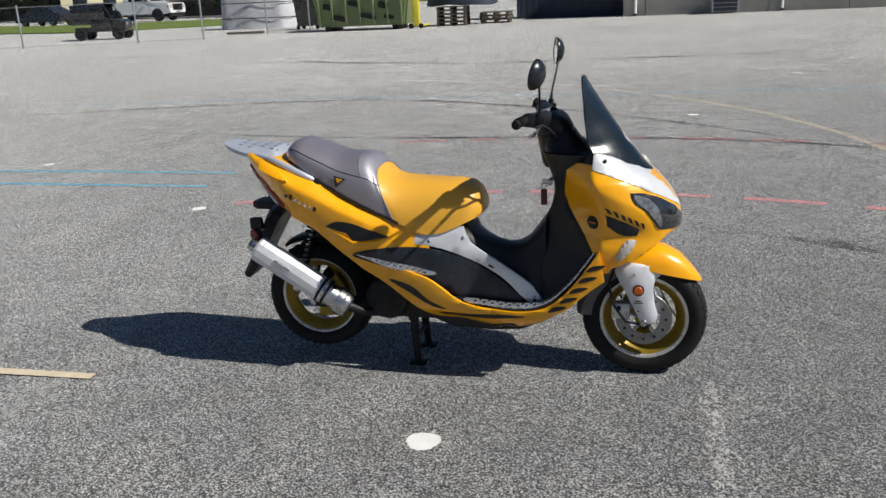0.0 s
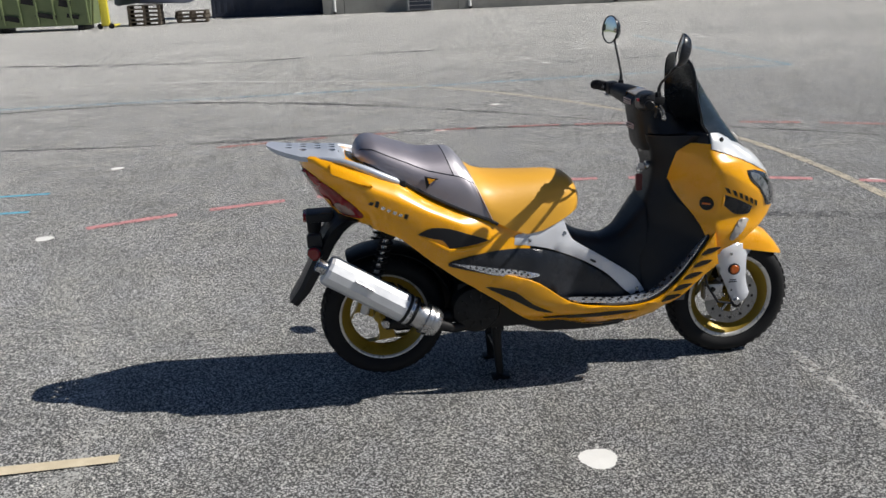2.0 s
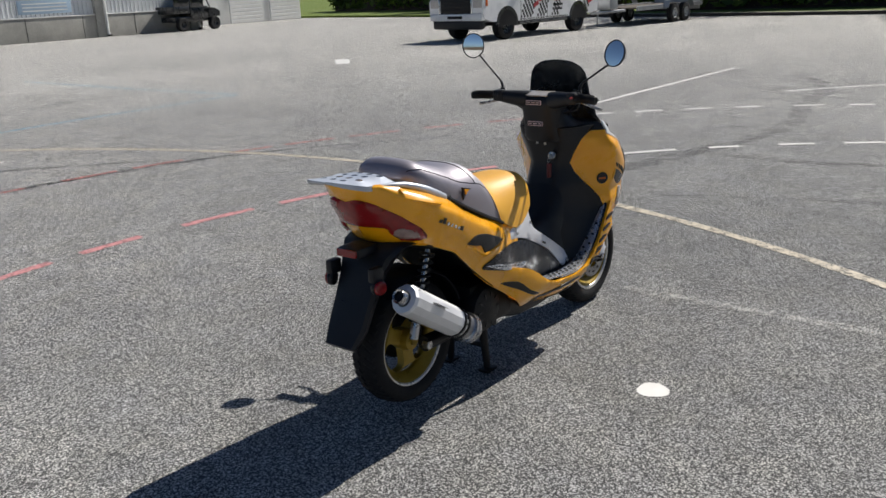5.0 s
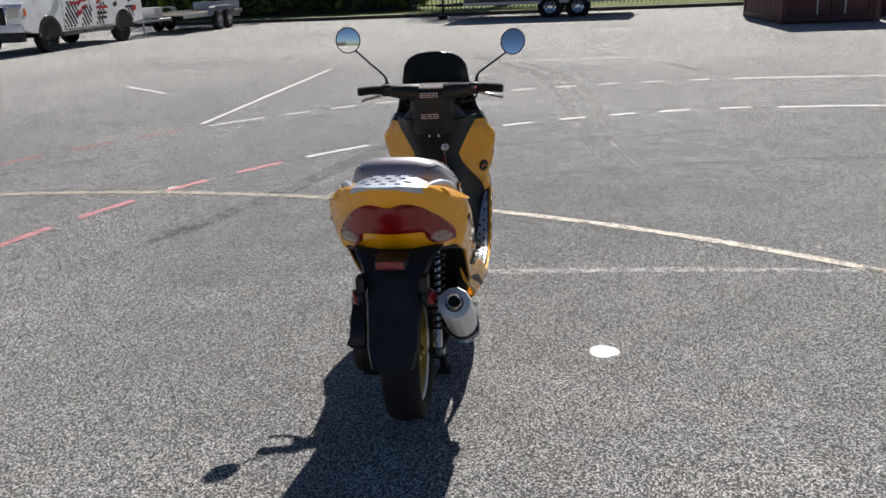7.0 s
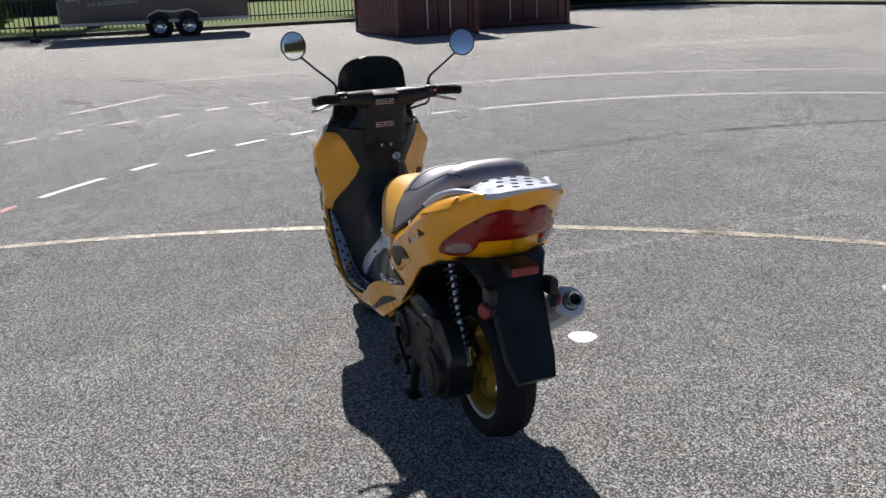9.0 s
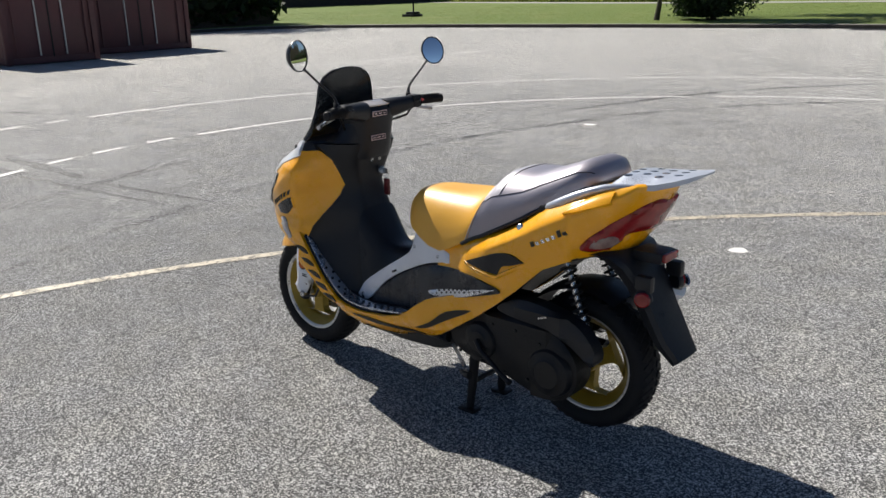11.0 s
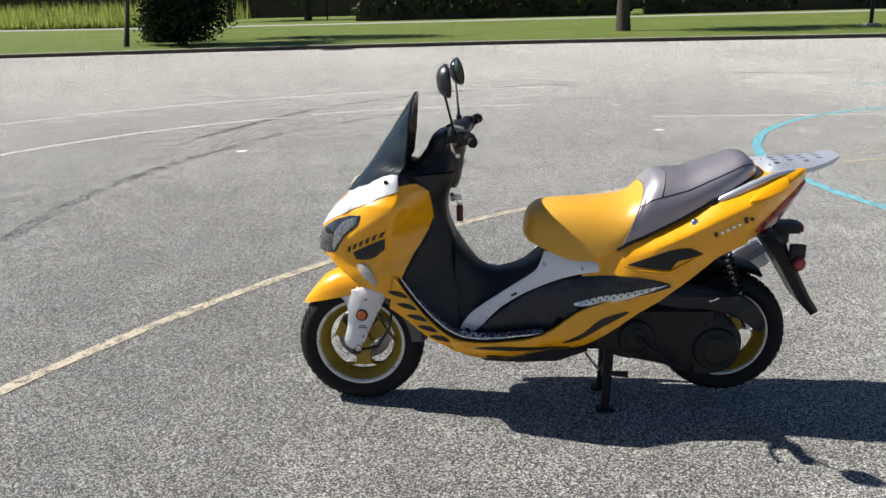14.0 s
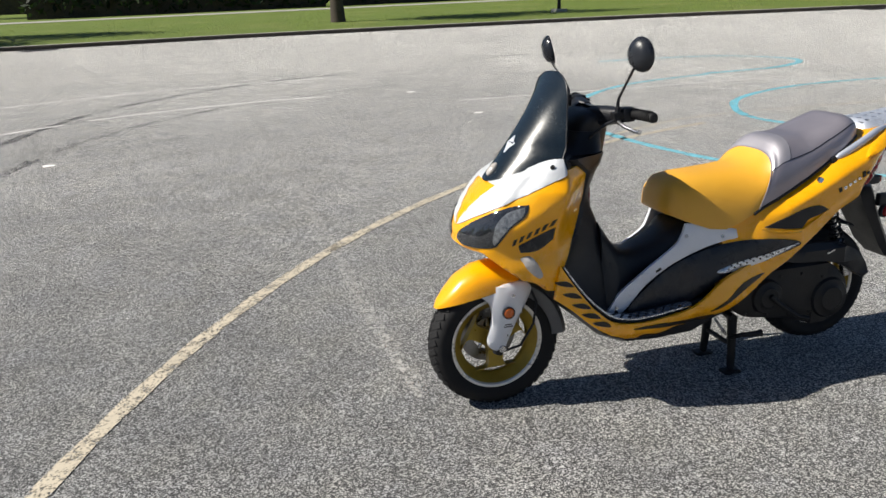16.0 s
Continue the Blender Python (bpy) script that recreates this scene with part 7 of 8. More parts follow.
def box_trailer(at, turn):
    t = thing("enclosed_trailer", "charcoal enclosed twin-axle trailer with pale slanting lettering", "trailer", (*at, 0), turn)
    body_ = part("body", box(bmesh.new(), (5.6, 2.2, 2.15), (0, 0, 1.55), 0.05), TRAILER_BLACK, t)
    for y in (-1.1, 1.1):
        part("sill", box(bmesh.new(), (5.64, 0.03, 0.10), (0, y * 1.01, 0.50), 0.01), GALVANISED, body_)
        part("top_rail", box(bmesh.new(), (5.64, 0.03, 0.08), (0, y * 1.01, 2.60), 0.01), GALVANISED, body_)
        arch = bmesh.new()
        ring_faces(arch, [[(x, y * 1.03 - 0.05, z), (x, y * 1.03 + 0.05, z), (x, y * 1.03 + 0.05, z - 0.05), (x, y * 1.03 - 0.05, z - 0.05)] for x, z in ((-1.35, 0.48), (-1.25, 0.72), (-0.95, 0.86), (-0.5, 0.80), (-0.05, 0.86), (0.25, 0.72), (0.35, 0.48))])
        part("fender", arch, GALVANISED, body_)
        for x in (-0.95, -0.05):
            road_wheel(t, x, y * 1.0, 0.34, 0.34, 0.22, CHROME, 0.62)
            part("arch_hollow", lathe(bmesh.new(), [(0, 0), (0.42, 0), (0.42, 0.01), (0, 0.01)], facing((x, y * 1.003, 0.36), (0, y, 0)), 18), IRON, body_)
        for x, z, w, h in ((2.42, 1.24, 0.30, 0.07), (0.25, 1.22, 0.30, 0.07), (-0.15, 1.26, 0.36, 0.07), (-1.15, 1.24, 0.28, 0.09), (-1.62, 1.27, 0.52, 0.12), (-2.18, 1.30, 0.42, 0.10)):
            part("lettering_bar", box(bmesh.new(), (w, 0.008, h), m=Matrix.Translation((x, y * 1.004, z)) @ Matrix.Rotation(radians(4), 4, "Y")), LETTER_GREY, body_, smooth=0)
        for words, x, z, size, lean in (("parts", 2.24, 1.24, 0.34, 4), ("and", 1.98, 1.03, 0.17, 4), ("installation", 1.68, 1.02, 0.27, 4)):
            part("lettering", words_mesh(words, size, Matrix.Translation((x * (1 if y > 0 else -1), y * 1.005, z)) @ Matrix.Rotation(radians(180 if y > 0 else 0), 4, "Z") @ Matrix.Rotation(radians(-lean), 4, "Y") @ Matrix.Rotation(radians(90), 4, "X")), LETTER_GREY, body_, "pale grey slanting lettering", smooth=0)
    part("nose_plate", box(bmesh.new(), (0.03, 2.1, 0.7), (2.815, 0, 0.85), 0.01), GALVANISED, body_, "bright stone guard")
    part("rear_door", box(bmesh.new(), (0.04, 2.0, 2.0), (-2.815, 0, 1.55), 0.01), TRAILER_BLACK, body_)
    for y in (-0.6, 0.6):
        part("tongue_arm", tube(bmesh.new(), [(2.7, y, 0.48), (3.9, 0, 0.46)], 0.05, 8), IRON, t)
    jack = part("jack_post", tube(bmesh.new(), [(3.7, 0, 0.06), (3.7, 0, 1.0)], 0.035, 8), IRON, t)
    part("jack_foot", box(bmesh.new(), (0.30, 0.30, 0.14), (3.7, 0, 0.07), 0.02), IRON, jack)
    part("jack_handle", tube(bmesh.new(), [(3.7, -0.12, 0.86), (3.7, 0.14, 0.90)], 0.015, 6), IRON, jack)
    return t


def container(at, size, material, label, ribs_each=0.28):
    """A corrugated steel box, its corner at at."""
    x0, y0 = at
    lx, ly, h = size
    t = thing("container", label, "container", (x0 + lx / 2, y0 + ly / 2, 0), group="containers on the lot")
    part("body", box(bmesh.new(), (lx - 0.1, ly - 0.1, h - 0.2), (0, 0, h / 2), 0.01), material, t)
    for dx in (-1, 1):
        for dy in (-1, 1):
            part("corner_post", box(bmesh.new(), (0.14, 0.14, h), (dx * (lx / 2 - 0.07), dy * (ly / 2 - 0.07), h / 2), 0.015), material, t)
    for z in (0.09, h - 0.07):
        for dy in (-1, 1):
            part("rail", box(bmesh.new(), (lx - 0.28, 0.10, 0.14), (0, dy * (ly / 2 - 0.06), z), 0.01), material, t)
        for dx in (-1, 1):
            part("rail", box(bmesh.new(), (0.10, ly - 0.28, 0.14), (dx * (lx / 2 - 0.06), 0, z), 0.01), material, t)
    n = int((lx - 0.4) / ribs_each)
    for k in range(n):
        for dy in (-1, 1):
            part("rib", box(bmesh.new(), (ribs_each * 0.5, 0.04, h - 0.34), (-lx / 2 + 0.3 + k * ribs_each, dy * (ly / 2 - 0.055), h / 2), 0.008), material, t, smooth=0)
    for y in (-ly * 0.38, -ly * 0.14, ly * 0.14, ly * 0.38):
        part("lock_bar", tube(bmesh.new(), [(-lx / 2 + 0.02, y, 0.2), (-lx / 2 + 0.02, y, h - 0.2)], 0.022, 8), GALVANISED if abs(y) < ly * 0.2 else material, t)
    part("door_seam", box(bmesh.new(), (0.02, 0.03, h - 0.3), (-lx / 2 + 0.045, 0, h / 2)), IRON, t)
    return t


def build_garage():
    g = thing("garage_building", "long low building with block base and pale corrugated cladding", "building", (12.4, 36.8, 0))
    y = -2.2
    wall = part("base_wall", box(bmesh.new(), (25.0, 0.25, 0.98), (0, y, 0.49), 0.01), GREY_BLOCK, g, "grey block base wall")
    for k in range(10):
        part("wall_joint", box(bmesh.new(), (0.02, 0.01, 0.96), (-12.0 + k * 2.6, y - 0.126, 0.49)), IRON, wall, smooth=0)
    part("wall_cap", box(bmesh.new(), (25.02, 0.30, 0.05), (0, y, 1.005), 0.01), WHITE_TRIM, g)
    clad = part("cladding", box(bmesh.new(), (25.0, 0.08, 2.9), (0, y + 0.06, 2.48)), PALE_CLAD, g, "pale corrugated cladding")
    for k in range(125):
        part("rib", box(bmesh.new(), (0.09, 0.05, 2.88), (-12.4 + k * 0.2, y, 2.48), 0.012, segments=1), PALE_CLAD, clad, smooth=0)
    for x in (-12.4, -6.7, -0.3, 7.3, 12.3):
        pil = part("pilaster", box(bmesh.new(), (0.42, 0.34, 3.9), (x - 0.28, y - 0.05, 1.95), 0.015), GREY_BLOCK, g)
        dp = part("downpipe", tube(bmesh.new(), [(x, y - 0.26, 0.10), (x, y - 0.22, 0.25), (x, y - 0.22, 3.7)], 0.06, 10), WHITE_TRIM, g, "white downpipe")
        part("pipe_shoe", box(bmesh.new(), (0.13, 0.22, 0.08), (x, y - 0.30, 0.07), 0.02), IRON, dp)
    part("roof", box(bmesh.new(), (25.8, 6.5, 0.18), (0, 0.6, 4.02), 0.03), GALVANISED, g)
    for yy, xx, sx, sy in ((3.2, 0, 25, 0.2), (0.5, -12.4, 0.2, 5.4), (0.5, 12.4, 0.2, 5.4)):
        part("outer_wall", box(bmesh.new(), (sx, sy, 3.9), (xx, yy, 1.95)), GREY_BLOCK, g)
    sign = part("banner", box(bmesh.new(), (2.4, 0.02, 0.55), (4.6, y - 0.05, 1.42), 0.004), BLUE_SIGN, g, "pale blue banner with bars")
    for z in (1.28, 1.42, 1.56):
        part("banner_bar", box(bmesh.new(), (2.0, 0.006, 0.05), (4.6, y - 0.064, z)), WHITE_TRIM, sign, smooth=0)
    c = thing("cream_shed", "cream painted shed beyond the back road", "shed", (-45.5, 64.0, 0), 33)
    part("wall", box(bmesh.new(), (5.0, 3.5, 3.0), (0, 0, 1.5), 0.02), CREAM, c)
    part("roof", box(bmesh.new(), (5.4, 4.0, 0.16), (0, 0, 3.06), 0.03), GALVANISED, c)
    part("door", box(bmesh.new(), (1.0, 0.06, 2.05), (1.3, -1.76, 1.03), 0.01), DARK_PAINT, c)
    part("window", box(bmesh.new(), (1.1, 0.05, 0.8), (-1.0, -1.76, 1.6), 0.01), GLASS_DARK, c)
    s = thing("storage_shed", "white shed with two roller doors beyond the long building", "shed", (31.0, 41.0, 0))
    part("wall", box(bmesh.new(), (9.0, 5.0, 3.2), (0, 0, 1.6), 0.02), WHITE_TRIM, s)
    for x in (-3.0, 0.2, 3.2):
        door = part("roller_door", box(bmesh.new(), (2.4, 0.08, 2.4), (x, -2.52, 1.2), 0.01), PALE_CLAD, s, "pale roller door")
        for k in range(12):
            part("slat", box(bmesh.new(), (2.36, 0.03, 0.16), (x, -2.565, 0.12 + 0.2 * k), 0.01, segments=1), WHITE_TRIM, door, smooth=0)
    part("roof", box(bmesh.new(), (9.4, 5.4, 0.15), (0, 0, 3.27), 0.02), GALVANISED, s)


def build_storage():
    """What is stacked along the north side."""
    skip = thing("skip", "olive green steel waste skip with dark stencilled marks", "skip", (-10.6, 31.2, 0), 1)
    bm = bmesh.new()
    ring_faces(bm, [[(-1.75, -0.8, 0.18), (1.75, -0.8, 0.18), (1.75, 0.8, 0.18), (-1.75, 0.8, 0.18)], [(-1.95, -0.95, 1.5), (1.95, -0.95, 1.5), (1.95, 0.95, 1.5), (-1.95, 0.95, 1.5)], [(-1.85, -0.85, 1.5), (1.85, -0.85, 1.5), (1.85, 0.85, 1.5), (-1.85, 0.85, 1.5)], [(-1.68, -0.72, 0.3), (1.68, -0.72, 0.3), (1.68, 0.72, 0.3), (-1.68, 0.72, 0.3)]])
    body_ = part("body", bm, GREEN_SKIP, skip, "", 20)
    for k in range(7):
        part("rib", box(bmesh.new(), (0.08, 0.10, 1.2), m=Matrix.Translation((-1.7 + k * 0.567, -0.93, 0.85)) @ Matrix.Rotation(radians(6), 4, "X"), bevel=0.01), GREEN_SKIP, body_)
    for x, z, w, h in ((-1.3, 0.95, 0.35, 0.22), (-0.9, 0.5, 0.6, 0.18), (-0.2, 1.05, 0.5, 0.2), (0.3, 0.55, 0.7, 0.16), (1.0, 0.95, 0.4, 0.24), (1.2, 0.5, 0.4, 0.14)):
        part("dark_mark", box(bmesh.new(), (w, 0.02, h), m=Matrix.Translation((x, -0.955 - 0.11 * (z - 0.85), z)) @ Matrix.Rotation(radians(6), 4, "X") @ Matrix.Rotation(radians(12), 4, "Y")), IRON, body_, smooth=0)
    for x in (-1.4, 1.4):
        part("skid_rail", box(bmesh.new(), (0.2, 1.7, 0.18), (x, 0, 0.09), 0.02), IRON, skip)
    post = thing("yellow_lift", "bright yellow pallet truck standing beside stacked pallets", "pallet truck", (-8.35, 30.6, 0))
    part("mast", box(bmesh.new(), (0.28, 0.24, 1.3), (0, 0, 0.75), 0.04), YELLOW_POST, post)
    part("handle", tube(bmesh.new(), [(0, -0.05, 1.35), (0, -0.25, 1.6), (0.15, -0.25, 1.65), (-0.15, -0.25, 1.65)], 0.025, 8), IRON, post)
    for x in (-0.2, 0.2):
        part("fork", box(bmesh.new(), (0.14, 1.0, 0.06), (x, 0.55, 0.11), 0.01), YELLOW_POST, post)
        road_wheel(post, x, -0.08, 0.10, 0.10, 0.07, IRON, 0.5)
    rng = random.Random(5)
    for x, y, n in ((-7.2, 32.2, 5), (-5.6, 33.2, 3)):
        for k in range(n):
            p = thing("pallet", "weathered timber pallet in a stack", "pallet", (x, y, 0.15 * k), rng.uniform(-4, 4), group="stacked pallets")
            for yy in (-0.5, -0.25, 0, 0.25, 0.5):
                part("plank", box(bmesh.new(), (1.2, 0.12, 0.022), (0, yy, 0.137), 0.003, segments=1), PALLET, p, smooth=0)
            for xx in (-0.54, 0, 0.54):
                part("bearer", box(bmesh.new(), (0.10, 1.1, 0.10), (xx, 0, 0.072), 0.004, segments=1), PALLET, p, smooth=0)
            for yy in (-0.5, 0, 0.5):
                part("plank", box(bmesh.new(), (1.2, 0.12, 0.02), (0, yy, 0.0105), 0.003, segments=1), PALLET, p, smooth=0)
    cover = thing("covered_load", "dark navy tarpaulin over a load on the stack", "tarpaulin", (-6.9, 32.4, 0.75))
    bm = bmesh.new()
    ring_faces(bm, [[(1.45 * r * math.cos(a) * (1 + 0.06 * math.sin(5 * a)), 0.7 * r * math.sin(a), z + 0.05 * math.sin(3 * a)) for a in [k * math.tau / 24 for k in range(24)]] for r, z in ((1.0, 0.05), (0.96, 0.4), (0.85, 0.72), (0.5, 0.85), (0.1, 0.88))])
    part("sheet", bm, NAVY, cover)
    part("strap", tube(bmesh.new(), [(-0.4, -0.72, 0.1), (-0.38, -0.62, 0.72), (-0.35, 0, 0.92), (-0.38, 0.62, 0.72)], 0.02, 6), IRON, cover)
    tarp = thing("covered_stack", "tall stack wrapped in a white and grey tarpaulin", "tarpaulin", (-17.8, 36.9, 0))
    bm = bmesh.new()
    ring_faces(bm, [[(1.9 * r * math.copysign(abs(math.cos(a)) ** 0.6, math.cos(a)), 1.1 * r * math.copysign(abs(math.sin(a)) ** 0.6, math.sin(a)) + 0.05 * math.sin(9 * a), z) for a in [k * math.tau / 32 for k in range(32)]] for r, z in ((1.03, 0.0), (1.0, 0.5), (0.98, 1.4), (0.9, 1.7), (0.4, 1.85), (0.05, 1.88))])
    part("sheet", bm, TARP, tarp)
    for z in (0.5, 1.2):
        part("rope", tube(bmesh.new(), [(1.95 * math.copysign(abs(math.cos(a)) ** 0.6, math.cos(a)), 1.16 * math.copysign(abs(math.sin(a)) ** 0.6, math.sin(a)), z) for a in [k * math.tau / 32 for k in range(33)]], 0.02, 5), IRON, tarp)
    bin_ = thing("black_bin", "black wheeled waste bin on the asphalt", "waste bin", (-14.0, 33.6, 0))
    bm = bmesh.new()
    ring_faces(bm, [[(-0.55 * k, -0.4 * k, z), (0.55 * k, -0.4 * k, z), (0.55 * k, 0.4 * k, z), (-0.55 * k, 0.4 * k, z)] for k, z in ((0.85, 0.15), (1.0, 1.15), (1.04, 1.17), (1.04, 1.22))])
    part("tub", bm, DARK_PAINT, bin_, "", 20)
    part("lid", box(bmesh.new(), (1.2, 0.9, 0.08), (0, 0, 1.26), 0.03), DARK_PAINT, bin_)
    for x in (-0.45, 0.45):
        for y in (-0.32, 0.32):
            road_wheel(bin_, x, y, 0.09, 0.09, 0.06, IRON, 0.5)
    container((-5.2, 36.2), (5.0, 2.4, 2.6), NAVY, "navy blue steel container beside the long building")
    cage = thing("wire_cage", "small grey wire cage standing against the wall", "cage", (3.5, 34.0, 0))
    for x in (-0.5, 0.5):
        for y in (-0.35, 0.35):
            part("post", box(bmesh.new(), (0.05, 0.05, 1.3), (x, y, 0.65), 0.005), GALVANISED, cage, smooth=0)
    for k in range(8):
        for y in (-0.35, 0.35):
            part("wire", tube(bmesh.new(), [(-0.5, y, 0.1 + 0.16 * k), (0.5, y, 0.1 + 0.16 * k)], 0.008, 5), GALVANISED, cage)
    part("load", box(bmesh.new(), (0.9, 0.6, 0.9), (0, 0, 0.5), 0.03), NAVY, cage)
    bar = thing("wheel_stop", "low rusty steel bar lying on the asphalt", "wheel stop", (-15.9, 31.0, 0), 8)
    part("rail", box(bmesh.new(), (1.6, 0.12, 0.10), (0, 0, 0.05), 0.02), PALLET, bar)


PICKET_Y = 4.4
FENCE_GREEN = surface("dark green fence paint", (0.03, 0.04, 0.03), (0.06, 0.075, 0.055), 0.5, scale=4.0)


def build_fences():
    f = thing("chain_link_fence", "low chain-link fence of thin galvanised posts and wires", "fence")
    posts = [(-34.0, 20.8), (-30.2, 22.4), (-26.4, 23.9), (-22.3, 25.4), (-18.2, 26.6), (-15.9, 27.4), (-14.4, 29.9), (-13.6, 32.5)]
    for x, y in posts:
        p = part("post", tube(bmesh.new(), [(x, y, 0), (x, y, 1.55)], 0.035, 8), GALVANISED, f)
        part("post_cap", disc(bmesh.new(), 0.045, 0.03, Matrix.Translation((x, y, 1.55)), 10), GALVANISED, p)
    for a, b in zip(posts, posts[1:]):
        part("top_rail", tube(bmesh.new(), [(*a, 1.5), (*b, 1.5)], 0.014, 6), GALVANISED, f)
        part("bottom_wire", tube(bmesh.new(), [(*a, 0.06), (*b, 0.06)], 0.006, 5), GALVANISED, f)
    verts, faces = [], []
    for a, b in zip(posts, posts[1:]):
        d = Vector(b) - Vector(a)
        n = int(d.length / 0.16)
        for k in range(n):
            for s in (1, -1):
                p, q = Vector(a) + d * (k / n), Vector(a) + d * (min(max(k + s * 9, 0), n) / n)
                i = len(verts)
                top = 0.06 + 1.42 * abs(min(max(k + s * 9, 0), n) - k) / 9
                verts += [(p.x, p.y, 0.06), (p.x, p.y, 0.0625), (q.x, q.y, top + 0.0025), (q.x, q.y, top)]
                faces.append((i, i + 1, i + 2, i + 3))
    me = bpy.data.meshes.new("wire_mesh")
    me.from_pydata(verts, [], faces)
    me.materials.append(GALVANISED)
    w = new("wire_mesh", me)
    w.parent = f
    tagged(w, kind="stuff")
    e = thing("picket_fence", "dark metal picket fence behind the kerb", "fence", (31.2, 0, 0.10))
    shared = None
    for k in range(118):
        y = PICKET_Y - k * 0.16
        if shared is None:
            ob = part("picket", box(bmesh.new(), (0.03, 0.035, 1.25), (0, 0, 0.70), 0.006, segments=1), FENCE_GREEN, e, smooth=0)
            shared = ob.data
        else:
            ob = new("picket", shared)
            ob.parent = e
        ob.location = (0, y, 0)
    for z in (0.25, 1.15):
        part("rail", box(bmesh.new(), (0.04, 18.9, 0.05), (0.03, PICKET_Y - 9.4, z), 0.005), FENCE_GREEN, e, smooth=0)


def build_greenery():
    hedge((36.4, 17.0), (39.8, 30.5), 3.2, 2.5, "tall dense green hedge behind the lot", 11, 9000, dark=False)
    hedge((42.0, 31.5), (45.0, 44.0), 3.2, 2.5, "tall dense green hedge beside the shed", 12, 8000, dark=False)
    hedge((34.2, 4.6), (33.8, 15.0), 2.6, 2.4, "dense green bushes behind the kerb", 13, 9000, dark=False)
    hedge((31.3, -16.5), (31.8, -23.5), 3.0, 2.8, "dense dark bushes by the kerb's corner", 14, 9000)
    hedge((10.5, -58.5), (-8.0, -57.0), 3.0, 2.5, "dark clipped hedge beyond the footpath", 15, 5000)
    hedge((-9.0, -57.5), (-44.0, -56.0), 3.0, 2.5, "dark clipped hedge beyond the footpath", 16, 6000)
    hedge((60.0, -5.0), (58.0, 40.0), 6.0, 5.0, "distant belt of trees", 17, 5000, dark=False)
    hedge((-60.0, -75.0), (60.0, -85.0), 8.0, 6.0, "distant belt of dark trees", 18, 8000)
    hedge((60.0, -80.0), (75.0, -10.0), 7.0, 6.0, "distant belt of trees", 19, 6000, dark=False)
    hedge((-72.0, 80.0), (-24.0, 60.0), 6.5, 4.0, "dark belt of trees behind the back road", 23, 12000)
    hedge((-75.0, 100.0), (40.0, 98.0), 7.0, 6.0, "distant belt of trees beyond the lot", 20, 8000)
    hedge((-92.0, -25.0), (-92.0, 60.0), 7.0, 6.0, "distant belt of dark trees beyond the lot", 21, 6000)
    hedge((-68.0, -44.0), (-22.0, -60.0), 13.0, 7.0, "tall dark woodland edge beyond the grass", 22, 9000)
    bush((12.0, -28.6), (1.75, 1.3, 3.6), "big dark green bush beside a leaning trunk", 31, 14000, size=0.085)
    tree((14.0, -28.2), 6.5, 2.2, "leaning slim tree growing out of a bush", 32, lean=-0.8, thick=0.09, low=0.5)
    tree((14.6, -32.4), 11.0, 3.4, "tall dark tree behind the big bush", 42, dark=True, thick=0.26)
    tree((-4.3, -31.4), 10.5, 3.2, "broad green tree on the grass strip", 33, thick=0.24)
    tree((15.5, -65.0), 8.0, 3.0, "green tree beyond the footpath", 34, thick=0.26)
    tree((34.5, 1.0), 8.0, 3.2, "leafy tree behind the picket fence", 35, thick=0.25)
    tree((35.0, -11.5), 7.5, 3.0, "leafy tree behind the picket fence", 36, thick=0.22)
    tree((36.5, 12.0), 9.0, 3.6, "tall dark tree behind the bushes", 37, dark=True, thick=0.28)
    tree((33.5, -20.5), 8.5, 3.4, "tall dark tree by the kerb's corner", 38, dark=True, thick=0.26)
    tree((-8.0, -62.0), 9.0, 3.4, "tall dark tree behind the hedge", 39, dark=True, thick=0.26)
    tree((-24.0, -62.0), 9.0, 3.4, "tall dark tree behind the hedge", 40, dark=True, thick=0.26)
    tree((22.0, -66.0), 8.5, 3.2, "leafy tree beyond the footpath", 41, thick=0.24)
    # tall weeds beyond the footpath
    rng = np.random.default_rng(7)
    verts, faces = [], []
    for k in range(26000):
        x = rng.uniform(24, 100)
        front = -55.8 - 0.37 * max(x - 29, 0)
        y = front - 26 * rng.random() ** 2.2
        h = rng.uniform(0.35, 1.0) + max(min((front - 0.7 - y) * 0.35, 1.3), 0) * rng.random()
        a = rng.uniform(0, math.pi)
        w = rng.uniform(0.03, 0.10)
        i = len(verts)
        verts += [(x - w * math.cos(a), y - w * math.sin(a), 0.08), (x + w * math.cos(a), y + w * math.sin(a), 0.08), (x + rng.uniform(-0.3, 0.3), y + rng.uniform(-0.3, 0.3), 0.1 + h)]
        faces.append((i, i + 1, i + 2))
    me = bpy.data.meshes.new("tall_weeds")
    me.from_pydata(verts, [], faces)
    me.materials.append(WEED)
    tagged(new("tall_weeds", me), "field of tall yellow green weeds", "weeds", kind="stuff")
    verts, faces = [], []
    for k in range(45000):
        x, y = rng.uniform(-45, 45), -21 - 29 * rng.random() ** 1.4
        edge = -25.9 + 0.0052 * (x - 3) ** 2 if abs(x) < 27 else -26
        if y > edge - 0.3:
            continue
        h, a, w = rng.uniform(0.008, 0.03), rng.uniform(0, math.pi), rng.uniform(0.01, 0.025)
        i = len(verts)
        verts += [(x - w * math.cos(a), y - w * math.sin(a), 0.108), (x + w * math.cos(a), y + w * math.sin(a), 0.108), (x + rng.uniform(-0.05, 0.05), y + rng.uniform(-0.05, 0.05), 0.11 + h)]
        faces.append((i, i + 1, i + 2))
    me = bpy.data.meshes.new("grass_tufts")
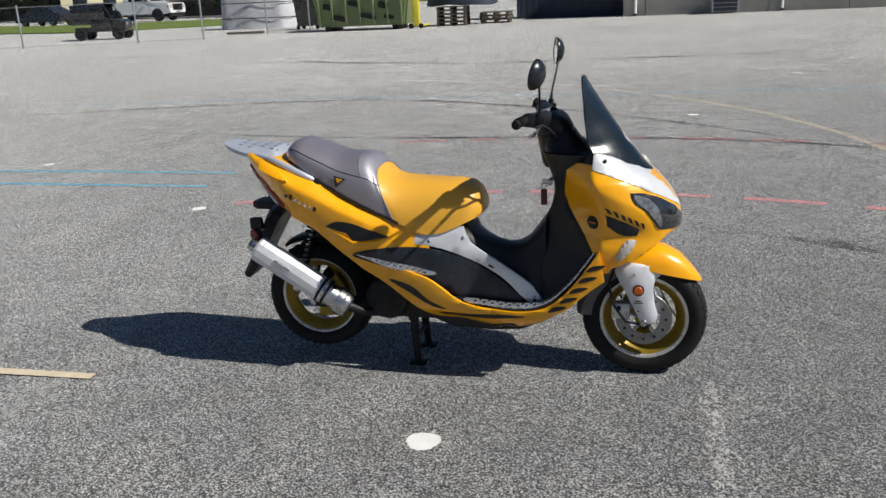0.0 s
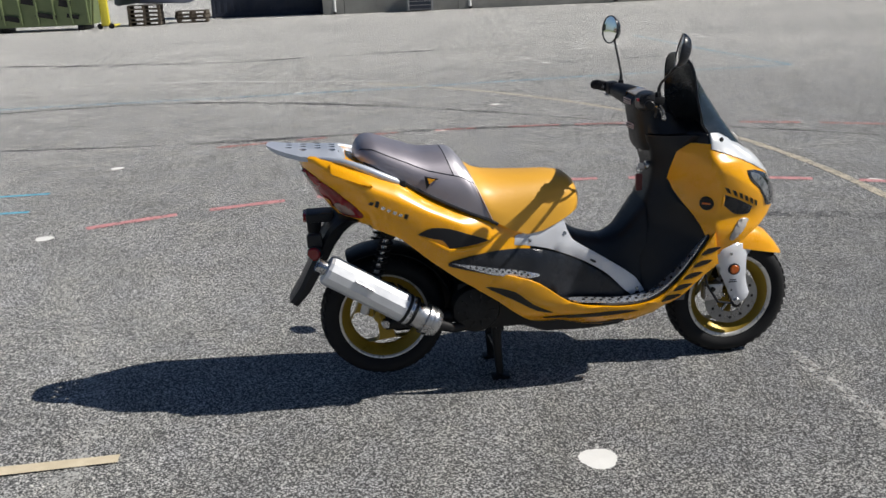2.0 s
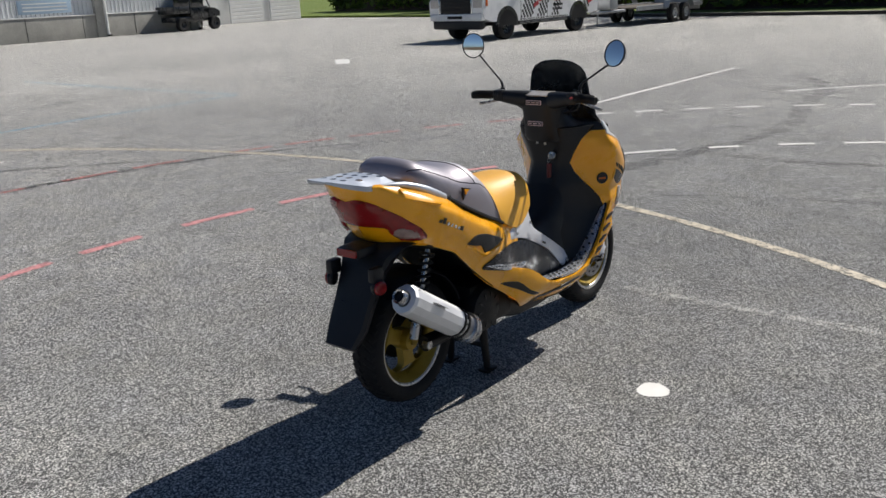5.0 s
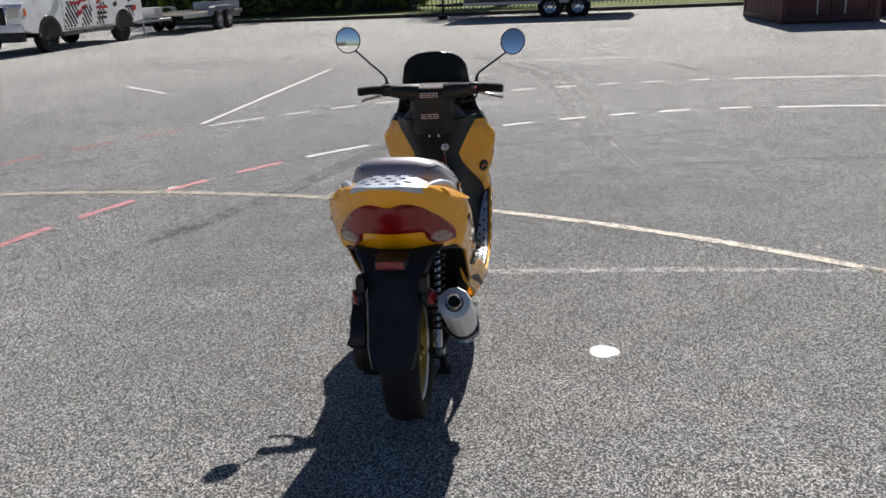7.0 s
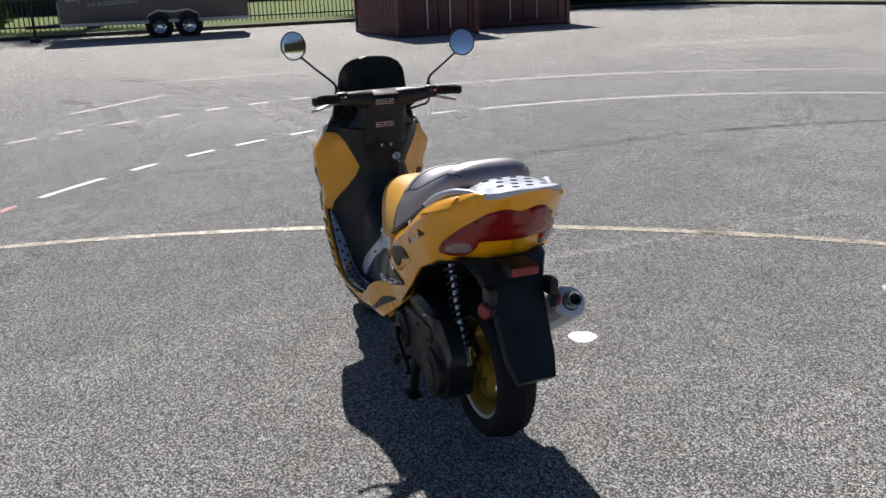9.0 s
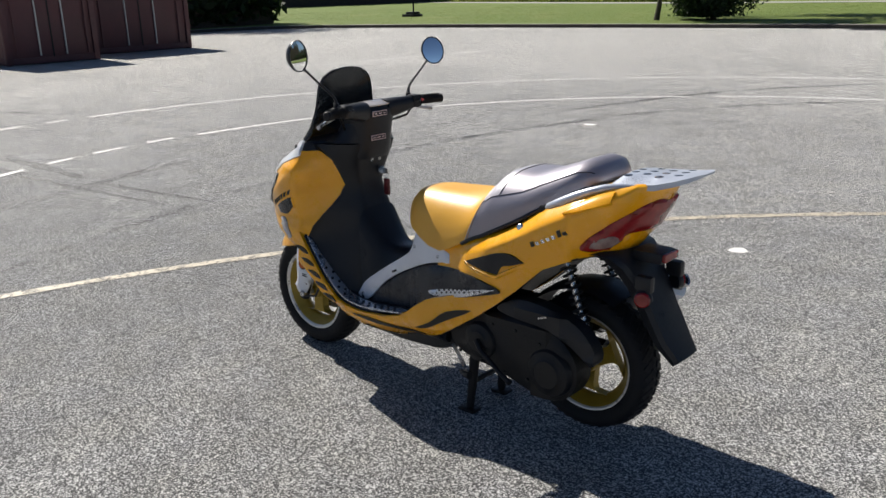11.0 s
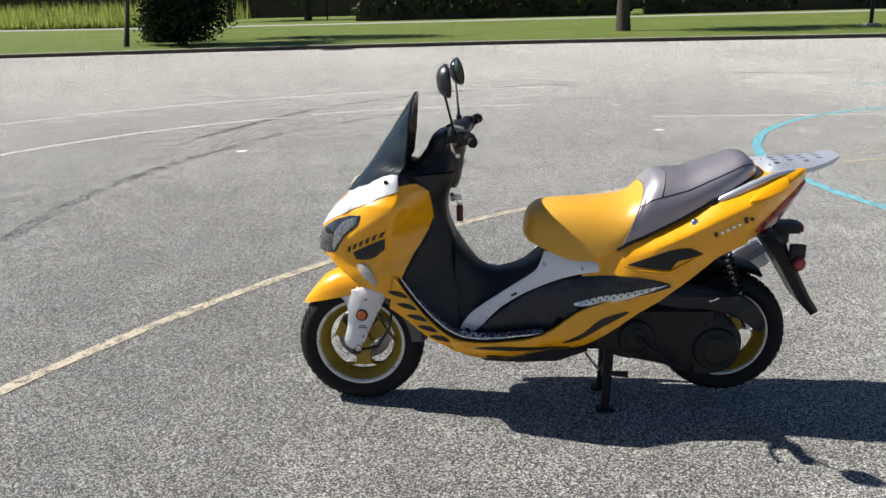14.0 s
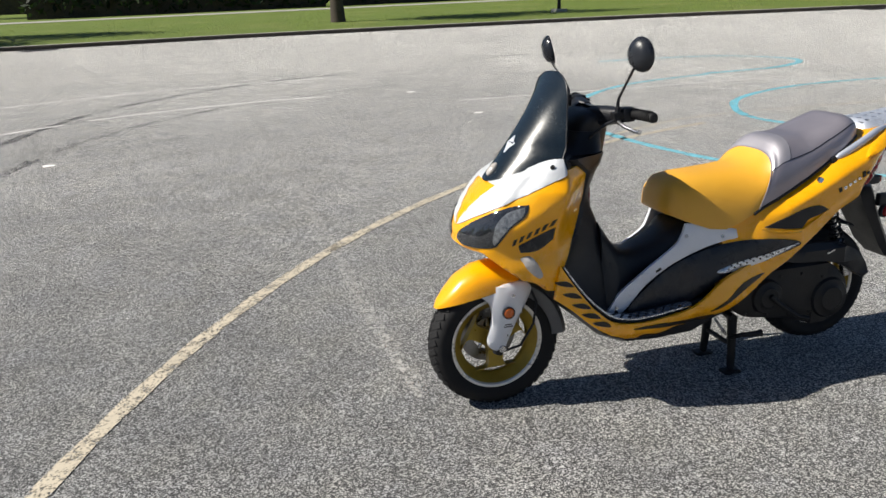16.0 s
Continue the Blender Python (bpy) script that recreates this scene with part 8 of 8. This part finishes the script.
    me.from_pydata(verts, [], faces)
    me.materials.append(LAWN)
    tagged(new("grass_tufts", me), "short tufts in the mown grass strip", "grass", kind="stuff")


def build_small_far():
    lamp = thing("street_lamp", "thin dark lamp post on a pale concrete foot", "street lamp", (-12.9, -29.9, 0.10))
    part("foot", box(bmesh.new(), (0.5, 0.5, 0.16), (0, 0, 0.06), 0.03), CONCRETE, lamp, "pale concrete foot")
    part("pole", tube(bmesh.new(), [(0, 0, 0.1), (0, 0, 4.5), (0.3, 0, 4.8), (0.8, 0, 4.85)], [0.07, 0.055, 0.05, 0.045], 12), IRON, lamp)
    part("lantern", box(bmesh.new(), (0.5, 0.24, 0.12), (1.0, 0, 4.83), 0.04), IRON, lamp)
    sign = thing("sign_post", "short post on a dark rubber foot in the grass", "sign post", (29.5, -31.3, 0.10))
    part("foot", box(bmesh.new(), (0.9, 0.6, 0.14), (0, 0, 0.07), 0.03), IRON, sign)
    part("foot_weight", box(bmesh.new(), (0.6, 0.45, 0.12), (-0.05, 0, 0.20), 0.03), IRON, sign)
    part("pole", tube(bmesh.new(), [(-0.1, 0, 0.2), (-0.1, 0, 0.75)], 0.04, 8), IRON, sign)
    pole = thing("thin_post", "thin dark post in the grass beyond the footpath", "post", (13.8, -64.0, 0.10))
    part("pole", tube(bmesh.new(), [(0, 0, 0), (0, 0, 3.0)], 0.05, 8), IRON, pole)
    for x, y, w in ((5.6, -25.05, 1.0), (-21.0, -22.0, 0.9)):
        d = thing("drain_cover", "dark iron drain grate at the kerb", "drain", (x, y, 0.0), group="drains at the kerb")
        part("frame", box(bmesh.new(), (w, 0.5, 0.012), (0, 0, 0.006), 0.003), IRON, d)
        for k in range(7):
            part("bar", box(bmesh.new(), (0.05, 0.4, 0.012), (-w / 2 + 0.12 + k * (w - 0.24) / 6, 0, 0.016), 0.003, segments=1), IRON, d, smooth=0)
    far = pickup((-36.5, 57.0), -5, "plain white pickup truck parked far across the lot", False)
    part("roof_rack", box(bmesh.new(), (1.2, 1.3, 0.05), (-0.2, 0, 1.95), 0.02), DARK_PAINT, far)
    car = thing("parked_car", "dark grey car parked far across the lot", "car", (-43.5, 55.0, 0), 172)
    bm = bmesh.new()
    ring_faces(bm, [[(x, y * (0.8 if z > 1.0 else 1.0), z) for x, z in ((2.2, 0.3), (2.25, 0.65), (1.2, 0.88), (0.6, 1.35), (-0.9, 1.38), (-1.7, 0.95), (-2.2, 0.88), (-2.2, 0.3))] for y in (-0.9, -0.88, 0.88, 0.9)])
    body_ = part("body", bm, DARK_PAINT, car)
    for side in (-1, 1):
        part("side_window", box(bmesh.new(), (1.5, 0.02, 0.32), m=Matrix.Translation((-0.15, side * 0.80, 1.14)), bevel=0.008), GLASS_DARK, body_)
        for x in (1.35, -1.35):
            road_wheel(car, x, side * 0.8, 0.32, 0.32, 0.2, GALVANISED, 0.6)


pickup((20.2, 12.85), 176, "white pickup truck with black chequers and red graphics", True)
flat_trailer((26.6, 11.6), 176)
box_trailer((27.25, -0.9), 86.5)
container((19.0, -8.65), (4.1, 2.3, 2.5), RUSTY_RED, "dark red corrugated steel shipping container")
container((20.6, -12.35), (5.6, 3.1, 2.5), RUSTY_RED, "dark red corrugated steel shipping container")
utility_buggy((-22.3, 30.6), 12, "black utility buggy with a roof, parked behind a fence").scale = (0.80, 0.80, 0.80)
utility_buggy((24.0, 34.2), 5, "black utility buggy parked by the long building")
build_garage()
build_storage()
build_fences()
build_greenery()
build_small_far()
